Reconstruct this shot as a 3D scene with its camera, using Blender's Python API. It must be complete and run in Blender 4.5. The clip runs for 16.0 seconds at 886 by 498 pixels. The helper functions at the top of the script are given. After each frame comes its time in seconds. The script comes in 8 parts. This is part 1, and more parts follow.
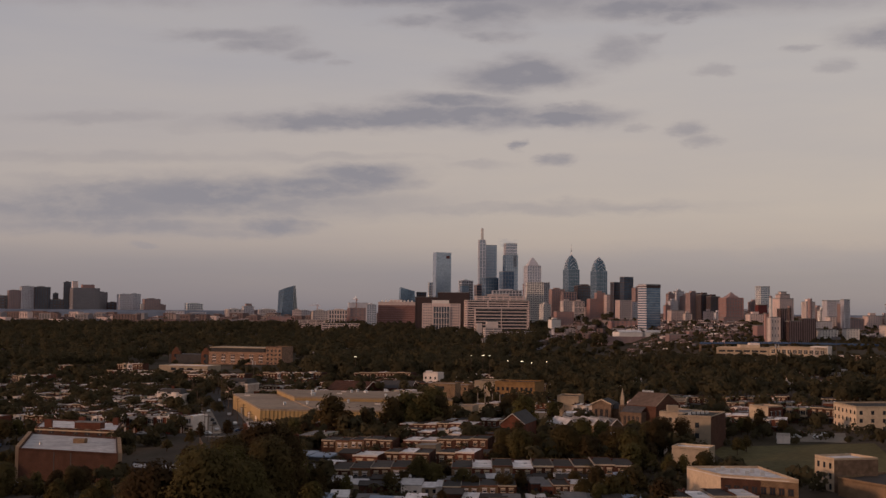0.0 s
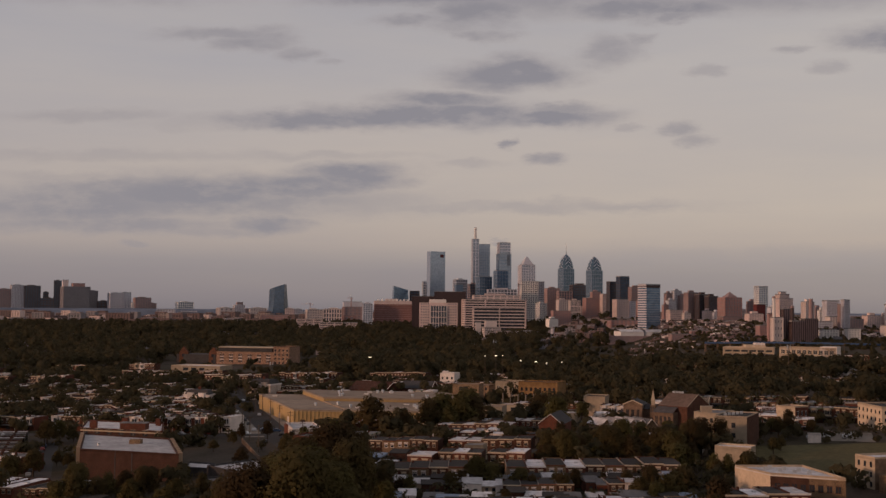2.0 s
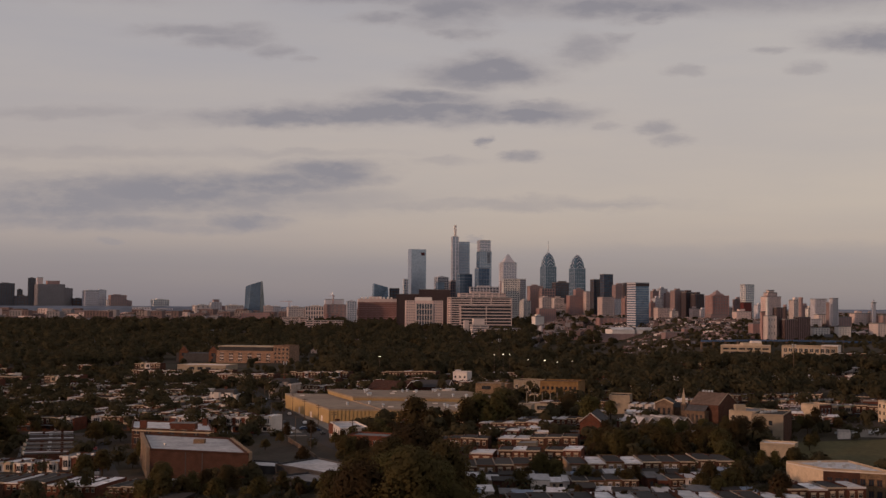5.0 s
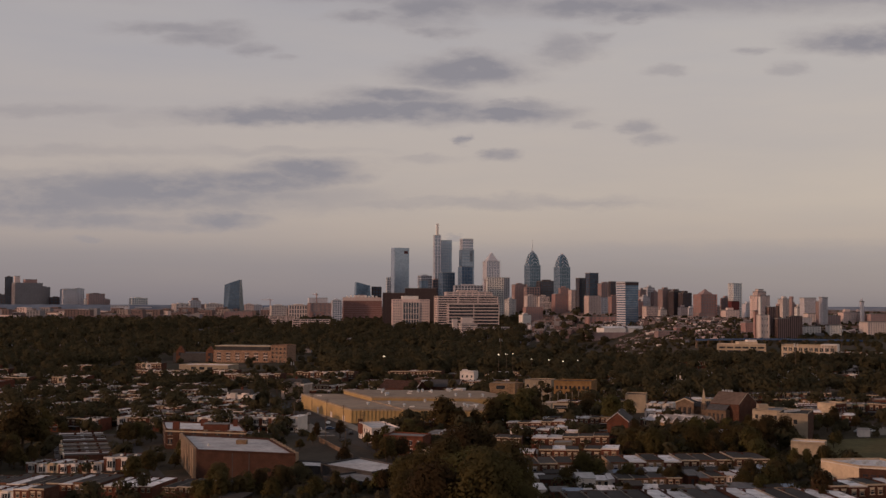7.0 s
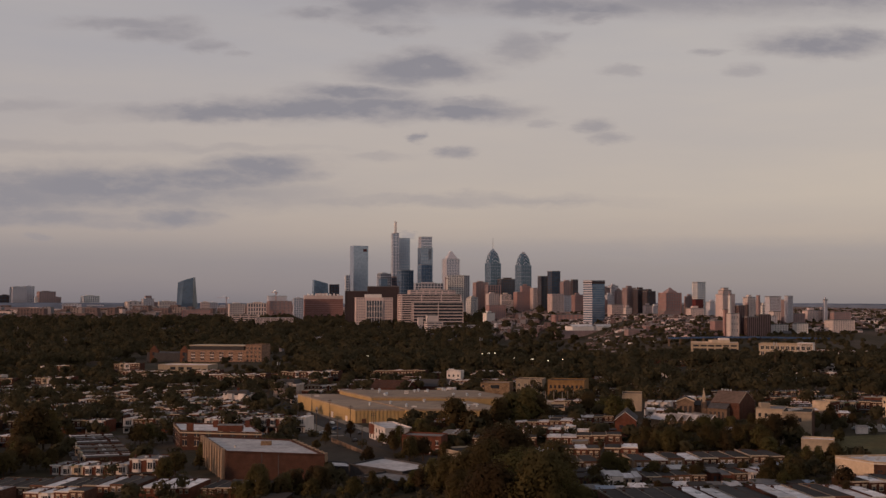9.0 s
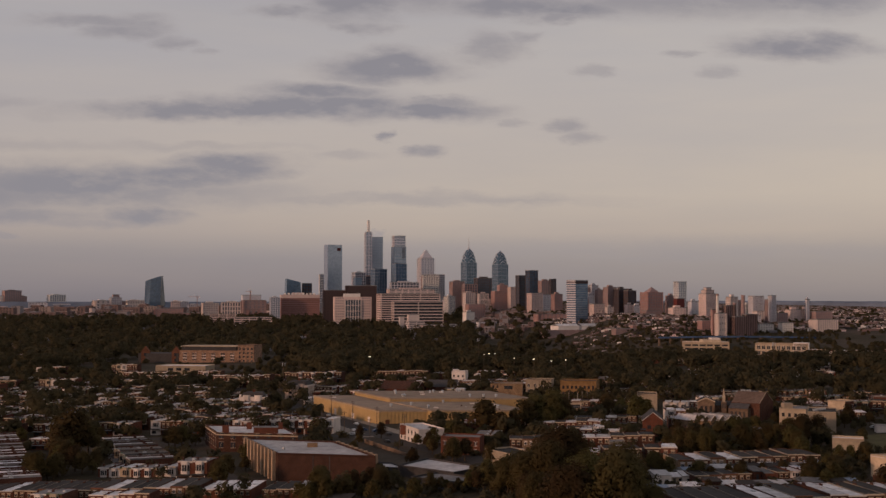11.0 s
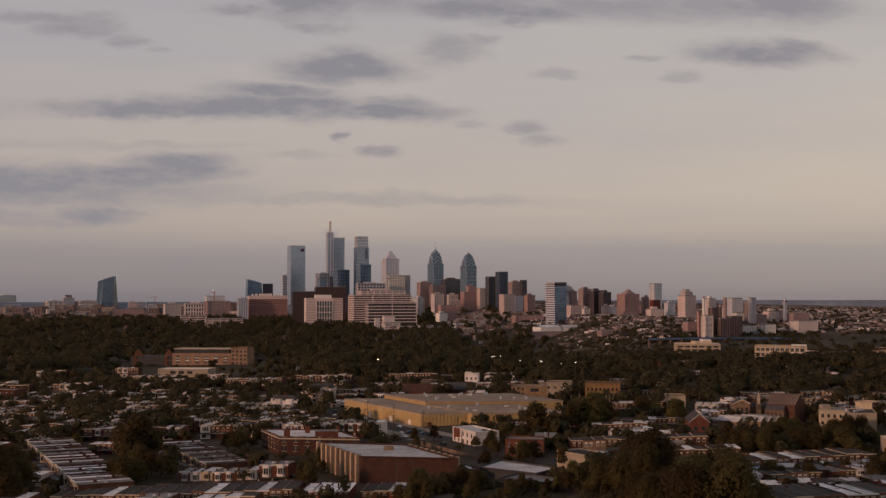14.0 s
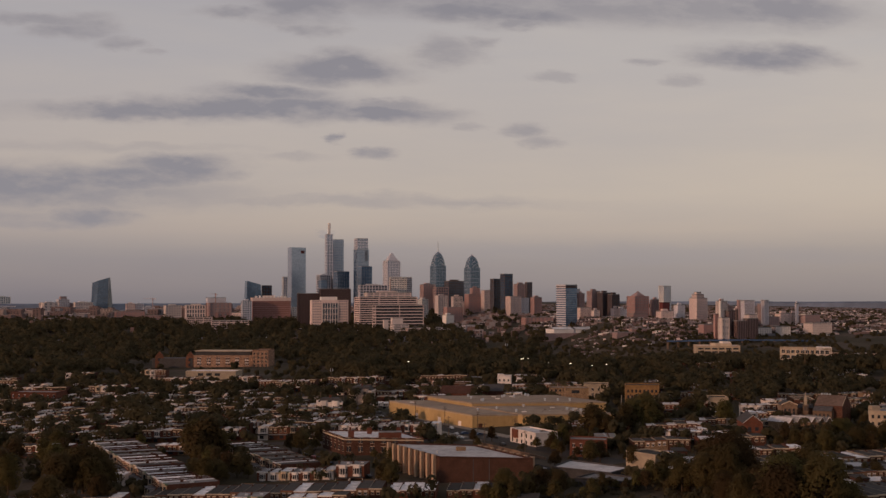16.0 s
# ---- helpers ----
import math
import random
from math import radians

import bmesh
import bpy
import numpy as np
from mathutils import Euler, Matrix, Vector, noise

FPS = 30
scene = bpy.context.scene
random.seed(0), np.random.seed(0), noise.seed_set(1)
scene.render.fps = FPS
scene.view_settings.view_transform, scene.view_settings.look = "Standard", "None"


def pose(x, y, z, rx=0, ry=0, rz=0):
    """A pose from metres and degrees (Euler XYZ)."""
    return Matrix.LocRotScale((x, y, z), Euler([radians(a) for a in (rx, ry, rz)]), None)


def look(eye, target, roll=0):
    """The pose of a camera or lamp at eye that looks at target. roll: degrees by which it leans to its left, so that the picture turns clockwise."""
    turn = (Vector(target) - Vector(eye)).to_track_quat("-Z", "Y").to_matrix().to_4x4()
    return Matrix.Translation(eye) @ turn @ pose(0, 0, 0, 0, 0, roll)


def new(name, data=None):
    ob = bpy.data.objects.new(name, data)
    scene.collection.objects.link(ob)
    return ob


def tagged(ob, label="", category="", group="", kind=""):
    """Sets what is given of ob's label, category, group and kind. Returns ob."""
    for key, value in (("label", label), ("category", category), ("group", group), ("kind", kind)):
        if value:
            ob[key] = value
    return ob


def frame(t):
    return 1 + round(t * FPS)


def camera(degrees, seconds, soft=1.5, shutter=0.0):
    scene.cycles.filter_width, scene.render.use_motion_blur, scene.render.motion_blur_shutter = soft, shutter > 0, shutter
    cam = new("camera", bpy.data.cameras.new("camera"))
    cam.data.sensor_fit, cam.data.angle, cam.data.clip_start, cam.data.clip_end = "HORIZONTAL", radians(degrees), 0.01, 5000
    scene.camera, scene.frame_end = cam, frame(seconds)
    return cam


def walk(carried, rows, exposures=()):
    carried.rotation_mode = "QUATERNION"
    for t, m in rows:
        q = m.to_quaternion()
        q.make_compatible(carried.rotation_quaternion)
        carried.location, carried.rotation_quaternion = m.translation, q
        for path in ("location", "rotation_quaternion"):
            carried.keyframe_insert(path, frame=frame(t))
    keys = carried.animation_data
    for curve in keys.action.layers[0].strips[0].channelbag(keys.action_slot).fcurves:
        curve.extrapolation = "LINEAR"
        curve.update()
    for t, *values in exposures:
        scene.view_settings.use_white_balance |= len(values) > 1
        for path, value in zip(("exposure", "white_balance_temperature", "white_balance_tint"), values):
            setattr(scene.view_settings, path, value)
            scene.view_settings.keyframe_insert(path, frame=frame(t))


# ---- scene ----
import collections
import itertools

cam = camera(40.94, 16.0, soft=1.45)
PATH = (
    (0, pose(86.60, 56.68, 53.44, 93.028, 0, 4.780) @ pose(0, 0, 0, 0, 0, 0.535)),
    (0.5, pose(81.24, 52.51, 54.06, 92.987, 0, 4.592) @ pose(0, 0, 0, 0, 0, 0.531)),
    (1, pose(76.15, 48.45, 54.62, 92.978, 0, 4.425) @ pose(0, 0, 0, 0, 0, 0.523)),
    (1.5, pose(71.25, 44.50, 55.15, 92.951, 0, 4.253) @ pose(0, 0, 0, 0, 0, 0.513)),
    (2, pose(66.45, 40.63, 55.64, 92.928, 0, 4.073) @ pose(0, 0, 0, 0, 0, 0.499)),
    (2.5, pose(61.69, 36.84, 56.11, 92.903, 0, 3.915) @ pose(0, 0, 0, 0, 0, 0.483)),
    (3, pose(56.92, 33.13, 56.58, 92.866, 0, 3.750) @ pose(0, 0, 0, 0, 0, 0.465)),
    (3.5, pose(52.08, 29.48, 57.04, 92.849, 0, 3.573) @ pose(0, 0, 0, 0, 0, 0.445)),
    (4, pose(47.13, 25.88, 57.51, 92.817, 0, 3.277) @ pose(0, 0, 0, 0, 0, 0.422)),
    (6.5, pose(19.36, 8.54, 60.14, 92.662, 0, 1.538) @ pose(0, 0, 0, 0, 0, 0.290)),
    (7, pose(13.03, 5.16, 60.75, 92.630, 0, 1.251) @ pose(0, 0, 0, 0, 0, 0.261)),
    (7.5, pose(6.41, 1.81, 61.39, 92.590, 0, 0.726) @ pose(0, 0, 0, 0, 0, 0.232)),
    (8, pose(-0.51, -1.52, 62.07, 92.541, 0, 0.028) @ pose(0, 0, 0, 0, 0, 0.203)),
    (8.5, pose(-7.73, -4.83, 62.77, 92.511, 0, -0.628) @ pose(0, 0, 0, 0, 0, 0.174)),
    (9, pose(-15.25, -8.13, 63.50, 92.473, 0, -1.281) @ pose(0, 0, 0, 0, 0, 0.145)),
    (11.5, pose(-56.97, -24.31, 67.41, 92.337, 0, -3.627) @ pose(0, 0, 0, 0, 0, 0.018)),
    (12, pose(-66.02, -27.48, 68.20, 92.323, 0, -4.129) @ pose(0, 0, 0, 0, 0, -0.002)),
    (12.5, pose(-75.25, -30.62, 68.97, 92.287, 0, -4.621) @ pose(0, 0, 0, 0, 0, -0.021)),
    (13, pose(-84.63, -33.73, 69.71, 92.292, 0, -5.113) @ pose(0, 0, 0, 0, 0, -0.037)),
    (13.5, pose(-94.13, -36.79, 70.42, 92.288, 0, -5.635) @ pose(0, 0, 0, 0, 0, -0.050)),
    (14, pose(-103.72, -39.82, 71.07, 92.287, 0, -5.999) @ pose(0, 0, 0, 0, 0, -0.061)),
    (14.5, pose(-113.36, -42.79, 71.66, 92.288, 0, -6.222) @ pose(0, 0, 0, 0, 0, -0.068)),
    (15, pose(-123.02, -45.71, 72.17, 92.299, 0, -6.439) @ pose(0, 0, 0, 0, 0, -0.073)),
    (15.5, pose(-132.65, -48.57, 72.58, 92.314, 0, -6.538) @ pose(0, 0, 0, 0, 0, -0.073)),
    (16, pose(-142.22, -51.35, 72.88, 92.334, 0, -6.711) @ pose(0, 0, 0, 0, 0, -0.070)),
)
walk(cam, PATH)

# ---- light: dusk, a bright clouded sky and the last low sun from behind ----
SUN_AZ, SUN_EL = radians(-116), radians(10)
world = bpy.data.worlds.new("dusk_sky")
scene.world = world
world.use_nodes = True
wn, wl = world.node_tree.nodes, world.node_tree.links
wn.clear()
w_out = wn.new("ShaderNodeOutputWorld")
w_bg = wn.new("ShaderNodeBackground")
w_bg.inputs["Strength"].default_value = 1.08
w_sky = wn.new("ShaderNodeTexSky")
w_sky.sky_type, w_sky.sun_disc = "NISHITA", False
w_sky.sun_elevation, w_sky.sun_rotation = SUN_EL, SUN_AZ
w_dim = wn.new("ShaderNodeVectorMath")
w_dim.operation = "SCALE"
w_dim.inputs["Scale"].default_value = 0.008
w_co = wn.new("ShaderNodeTexCoord")
w_sep = wn.new("ShaderNodeSeparateXYZ")
w_ramp = wn.new("ShaderNodeValToRGB")
SKY_STOPS = ((0.0, (0.13, 0.115, 0.115)), (0.497, (0.19, 0.17, 0.18)), (0.505, (0.24, 0.21, 0.215)), (0.518, (0.28, 0.245, 0.245)), (0.528, (0.39, 0.325, 0.29)), (0.542, (0.435, 0.37, 0.325)),
             (0.57, (0.435, 0.38, 0.345)), (0.60, (0.41, 0.375, 0.36)), (0.64, (0.365, 0.345, 0.35)), (0.75, (0.30, 0.28, 0.295)), (1.0, (0.25, 0.24, 0.26)))
el = w_ramp.color_ramp.elements
while len(el) < len(SKY_STOPS):
    el.new(0.5)
for e, (p, c) in zip(el, SKY_STOPS):
    e.position, e.color = p, (*c, 1)
w_map = wn.new("ShaderNodeMapRange")
w_map.inputs[1].default_value, w_map.inputs[2].default_value = -1, 1
w_add = wn.new("ShaderNodeVectorMath")
w_add.operation = "ADD"
wl.new(w_co.outputs["Generated"], w_sep.inputs[0])
wl.new(w_sep.outputs["Z"], w_map.inputs[0])
wl.new(w_map.outputs[0], w_ramp.inputs[0])
wl.new(w_sky.outputs[0], w_dim.inputs[0])
# the sky is a little brighter and warmer to the right of the way
w_side = wn.new("ShaderNodeVectorMath")
w_side.operation = "MULTIPLY_ADD"
w_side.inputs[1].default_value, w_side.inputs[2].default_value = (0.20, 0.17, 0.08), (1.01, 1.0, 1.01)
w_tint = wn.new("ShaderNodeVectorMath")
w_tint.operation = "MULTIPLY"
wl.new(w_sep.outputs["X"], w_side.inputs[0])
wl.new(w_ramp.outputs[0], w_tint.inputs[0])
wl.new(w_side.outputs[0], w_tint.inputs[1])
# faint uneven haze, drawn out along the horizon
w_flat = wn.new("ShaderNodeVectorMath")
w_flat.operation = "MULTIPLY"
w_flat.inputs[1].default_value = (2.2, 2.2, 13.0)
w_noise = wn.new("ShaderNodeTexNoise")
w_noise.inputs["Scale"].default_value, w_noise.inputs["Detail"].default_value, w_noise.inputs["Roughness"].default_value = 1.6, 5.0, 0.55
w_haze = wn.new("ShaderNodeValToRGB")
w_haze.color_ramp.elements[0].position, w_haze.color_ramp.elements[0].color = 0.3, (0.90, 0.915, 0.955, 1)
w_haze.color_ramp.elements[1].position, w_haze.color_ramp.elements[1].color = 0.68, (1.0, 0.99, 0.975, 1)
w_mottle = wn.new("ShaderNodeVectorMath")
w_mottle.operation = "MULTIPLY"
wl.new(w_co.outputs["Generated"], w_flat.inputs[0])
wl.new(w_flat.outputs[0], w_noise.inputs["Vector"])
wl.new(w_noise.outputs[0], w_haze.inputs[0])
wl.new(w_tint.outputs[0], w_mottle.inputs[0])
wl.new(w_haze.outputs[0], w_mottle.inputs[1])
wl.new(w_mottle.outputs[0], w_add.inputs[0])
wl.new(w_dim.outputs[0], w_add.inputs[1])
wl.new(w_add.outputs[0], w_bg.inputs["Color"])
wl.new(w_bg.outputs[0], w_out.inputs[0])

sun = new("sun", bpy.data.lights.new("sun", "SUN"))
sun.data.energy, sun.data.angle, sun.data.color = 1.98, radians(5), (1.0, 0.58, 0.37)
sun.matrix_world = look((0, 0, 0), (-math.sin(SUN_AZ) * math.cos(SUN_EL), -math.cos(SUN_AZ) * math.cos(SUN_EL), -math.sin(SUN_EL)))
scene.view_settings.exposure = 0.0


# ---- helpers of the place ----
def soft(v):
    v = min(max(v, 0), 1)
    return v * v * (3 - 2 * v)


def ground_z(x, y):
    """Height of the ground: a gentle side slope, a low hill on the far right, and a slow rise towards the horizon."""
    u = x / max(y, 300)
    k = soft((y - 300) / 250) if u > 0 else 1
    low = 1 + 16 * math.tanh(1.6 * u) * k + (20 + 32 * soft((u - 0.02) / 0.1) - 90 * min(max(u - 0.15, 0), 0.4)) * soft((math.hypot(x, y) - 1300) / 1500) + 14 * soft((y - 600) / 500) * soft((u - 0.08) / 0.22)
    high = 42 + (13 - 80 * max(u - 0.15, 0)) * soft((math.hypot(x, y) - 2000) / 2900)
    return low + (high - low) * soft((y - 980 - 200 * (1 - soft((u - 0.12) / 0.06))) / (700 - 300 * soft((u - 0.12) / 0.12))) * soft((u - 0.01) / 0.11)


class Mesh:
    """Gathers faces with metre-true texture coordinates."""

    def __init__(self):
        self.v, self.f, self.uv, self.m = [], [], [], []

    def face(self, pts, m=0, uv=None):
        n = len(self.v)
        pts = [Vector(p) for p in pts]
        self.v += pts
        self.f.append(tuple(range(n, n + len(pts))))
        if uv is None:
            nor = (pts[1] - pts[0]).cross(pts[2] - pts[0])
            if abs(nor.z) > 0.8 * nor.length:
                uv = [(p.x, p.y) for p in pts]
            else:
                d = Vector((-nor.y, nor.x, 0)).normalized() if nor.xy.length > 1e-9 else Vector((1, 0, 0))
                uv = [(p.dot(d), p.z) for p in pts]
        self.uv.append(uv)
        self.m.append(m)
        return self

    def prism(self, base, z0, z1, m=0, top=None, cap=True, bottom=False):
        """Upright walls on a footprint (counter-clockwise), with a lid."""
        n = len(base)
        up = base if top is None else top
        for i in range(n):
            a, b = base[i], base[(i + 1) % n]
            c, d = up[(i + 1) % n], up[i]
            self.face([(a[0], a[1], z0), (b[0], b[1], z0), (c[0], c[1], z1), (d[0], d[1], z1)], m)
        if cap:
            self.face([(p[0], p[1], z1) for p in up], m)
        if bottom:
            self.face([(p[0], p[1], z0) for p in reversed(base)], m)
        return self

    def box(self, x0, x1, y0, y1, z0, z1, m=0, bottom=False):
        return self.prism([(x0, y0), (x1, y0), (x1, y1), (x0, y1)], z0, z1, m, bottom=bottom)

    def tube(self, p, q, r0, r1, n=6, m=0):
        p, q = Vector(p), Vector(q)
        w = (q - p).normalized()
        a = w.orthogonal().normalized()
        b = w.cross(a)
        ring = [(math.cos(2 * math.pi * i / n), math.sin(2 * math.pi * i / n)) for i in range(n)]
        lo = [p + r0 * (c * a + s * b) for c, s in ring]
        hi = [q + r1 * (c * a + s * b) for c, s in ring]
        for i in range(n):
            j = (i + 1) % n
            self.face([lo[i], lo[j], hi[j], hi[i]], m)
        self.face(hi, m)
        return self

    def data(self, name, mats):
        me = bpy.data.meshes.new(name)
        me.from_pydata(self.v, [], self.f)
        for mat in mats:
            me.materials.append(mat)
        me.polygons.foreach_set("material_index", self.m)
        lay = me.uv_layers.new(name="metres")
        lay.data.foreach_set("uv", [c for uv in self.uv for p in uv for c in p])
        me.update()
        return me


def part(name, mesh, mats, parent, label=""):
    """One mesh object under a thing or a part."""
    if isinstance(mesh, Mesh):
        mesh = mesh.data(name, mats if isinstance(mats, (list, tuple)) else [mats])
    ob = new(name, mesh)
    ob.parent = parent
    return tagged(ob, label)


def thing(name, place, label, category, group="", kind="", turn=0.0):
    ob = new(name)
    ob.empty_display_size = 0.5
    ob.matrix_world = Matrix.Translation(place) @ Matrix.Rotation(turn, 4, "Z")
    return tagged(ob, label, category, group, kind)


OCCUPIED = []


def taken(x, y, r):
    """Is there something within r of this place?"""
    return any((x - a) ** 2 + (y - b) ** 2 < (r + c) ** 2 for a, b, c in OCCUPIED)


def lerp2(a, b, t):
    return (a[0] + (b[0] - a[0]) * t, a[1] + (b[1] - a[1]) * t)


# ---- materials ----
def nodes(name):
    mat = bpy.data.materials.new(name)
    mat.use_nodes = True
    nt = mat.node_tree
    return mat, nt.nodes, nt.links, nt.nodes["Principled BSDF"]


def surface(name, colour, rough=0.85, grain=0.6, amount=0.25, stain=0.06, vary=0.18, metal=0.0, bump=0.2):
    """A matt or glossy surface with grain, larger stains and a shade of its own for each object."""
    mat, n, l, bsdf = nodes(name)
    co = n.new("ShaderNodeTexCoord")
    fine = n.new("ShaderNodeTexNoise")
    fine.inputs["Scale"].default_value, fine.inputs["Detail"].default_value = grain, 4
    big = n.new("ShaderNodeTexNoise")
    big.inputs["Scale"].default_value, big.inputs["Detail"].default_value = stain, 3
    info = n.new("ShaderNodeObjectInfo")
    l.new(co.outputs["Object"], fine.inputs["Vector"])
    l.new(co.outputs["Object"], big.inputs["Vector"])
    total = None
    for sock, a in ((fine.outputs[0], amount), (big.outputs[0], amount), (info.outputs["Random"], vary)):
        r = n.new("ShaderNodeMapRange")
        r.inputs[1].default_value, r.inputs[2].default_value = (0.25, 0.75) if a is not vary else (0, 1)
        r.inputs[3].default_value, r.inputs[4].default_value = 1 - a, 1 + a
        l.new(sock, r.inputs[0])
        if total is None:
            total = r.outputs[0]
        else:
            mul = n.new("ShaderNodeMath")
            mul.operation = "MULTIPLY"
            l.new(total, mul.inputs[0])
            l.new(r.outputs[0], mul.inputs[1])
            total = mul.outputs[0]
    tint = n.new("ShaderNodeVectorMath")
    tint.operation = "SCALE"
    tint.inputs[0].default_value = colour
    l.new(total, tint.inputs["Scale"])
    l.new(tint.outputs[0], bsdf.inputs["Base Color"])
    bsdf.inputs["Roughness"].default_value = rough
    bsdf.inputs["Metallic"].default_value = metal
    bsdf.inputs["Specular IOR Level"].default_value = 0.5 if rough < 0.5 else 0.15
    if bump:
        b = n.new("ShaderNodeBump")
        b.inputs["Strength"].default_value, b.inputs["Distance"].default_value = bump, 0.05
        l.new(fine.outputs[0], b.inputs["Height"])
        l.new(b.outputs[0], bsdf.inputs["Normal"])
    return mat


def brickwork(name, colour, mortar=(0.09, 0.055, 0.042), vary=0.2):
    mat, n, l, bsdf = nodes(name)
    co = n.new("ShaderNodeTexCoord")
    tex = n.new("ShaderNodeTexBrick")
    tex.inputs["Scale"].default_value = 1.0
    tex.inputs["Brick Width"].default_value, tex.inputs["Row Height"].default_value, tex.inputs["Mortar Size"].default_value = 0.22, 0.075, 0.006
    tex.inputs["Color1"].default_value = (*[c * 0.8 for c in colour], 1)
    tex.inputs["Color2"].default_value = (*[c * 1.2 for c in colour], 1)
    tex.inputs["Mortar"].default_value = (*mortar, 1)
    big = n.new("ShaderNodeTexNoise")
    big.inputs["Scale"].default_value, big.inputs["Detail"].default_value = 0.35, 5
    info = n.new("ShaderNodeObjectInfo")
    r = n.new("ShaderNodeMapRange")
    r.inputs[3].default_value, r.inputs[4].default_value = 1 - vary, 1 + vary
    r2 = n.new("ShaderNodeMapRange")
    r2.inputs[1].default_value, r2.inputs[2].default_value = 0.3, 0.7
    r2.inputs[3].default_value, r2.inputs[4].default_value = 0.75, 1.2
    mul = n.new("ShaderNodeMath")
    mul.operation = "MULTIPLY"
    tint = n.new("ShaderNodeVectorMath")
    tint.operation = "SCALE"
    l.new(co.outputs["UV"], tex.inputs["Vector"])
    l.new(co.outputs["Object"], big.inputs["Vector"])
    l.new(info.outputs["Random"], r.inputs[0])
    l.new(big.outputs[0], r2.inputs[0])
    l.new(r.outputs[0], mul.inputs[0])
    l.new(r2.outputs[0], mul.inputs[1])
    l.new(tex.outputs[0], tint.inputs[0])
    l.new(mul.outputs[0], tint.inputs["Scale"])
    l.new(tint.outputs[0], bsdf.inputs["Base Color"])
    bsdf.inputs["Roughness"].default_value = 0.9
    bsdf.inputs["Specular IOR Level"].default_value = 0.15
    return mat


def glass(name, colour, rough=0.12, vary=0.3, metal=0.0):
    """Window glass of a building seen from outside: dark, glossy, pane by pane a little different."""
    mat, n, l, bsdf = nodes(name)
    co = n.new("ShaderNodeTexCoord")
    cell = n.new("ShaderNodeTexVoronoi")
    cell.inputs["Scale"].default_value = 0.28
    r = n.new("ShaderNodeMapRange")
    r.inputs[3].default_value, r.inputs[4].default_value = 1 - vary, 1 + vary
    tint = n.new("ShaderNodeVectorMath")
    tint.operation = "SCALE"
    tint.inputs[0].default_value = colour
    l.new(co.outputs["Object"], cell.inputs["Vector"])
    l.new(cell.outputs["Color"], r.inputs[0])
    l.new(r.outputs[0], tint.inputs["Scale"])
    l.new(tint.outputs[0], bsdf.inputs["Base Color"])
    bsdf.inputs["Roughness"].default_value = rough
    bsdf.inputs["Specular IOR Level"].default_value = 0.7
    bsdf.inputs["Metallic"].default_value = metal
    return mat


def foliage(name, colour):
    mat, n, l, bsdf = nodes(name)
    geo = n.new("ShaderNodeNewGeometry")
    info = n.new("ShaderNodeObjectInfo")
    r = n.new("ShaderNodeMapRange")
    r.inputs[3].default_value, r.inputs[4].default_value = 0.9, 1.12
    r2 = n.new("ShaderNodeMapRange")
    r2.inputs[3].default_value, r2.inputs[4].default_value = 0.75, 1.3
    mul = n.new("ShaderNodeMath")
    mul.operation = "MULTIPLY"
    hue = n.new("ShaderNodeHueSaturation")
    hue.inputs["Color"].default_value = (*colour, 1)
    r3 = n.new("ShaderNodeMapRange")
    r3.inputs[3].default_value, r3.inputs[4].default_value = 0.485, 0.535
    l.new(geo.outputs["Random Per Island"], r.inputs[0])
    l.new(info.outputs["Random"], r2.inputs[0])
    l.new(info.outputs["Random"], r3.inputs[0])
    l.new(r.outputs[0], mul.inputs[0])
    l.new(r2.outputs[0], mul.inputs[1])
    l.new(mul.outputs[0], hue.inputs["Value"])
    l.new(r3.outputs[0], hue.inputs["Hue"])
    l.new(hue.outputs[0], bsdf.inputs["Base Color"])
    bsdf.inputs["Roughness"].default_value = 0.9
    bsdf.inputs["Specular IOR Level"].default_value = 0.1
    # thin leaves let light through
    thin = n.new("ShaderNodeBsdfTranslucent")
    mix = n.new("ShaderNodeMixShader")
    mix.inputs[0].default_value = 0.45
    l.new(hue.outputs[0], thin.inputs["Color"])
    l.new(bsdf.outputs[0], mix.inputs[1])
    l.new(thin.outputs[0], mix.inputs[2])
    l.new(mix.outputs[0], n["Material Output"].inputs["Surface"])
    return mat


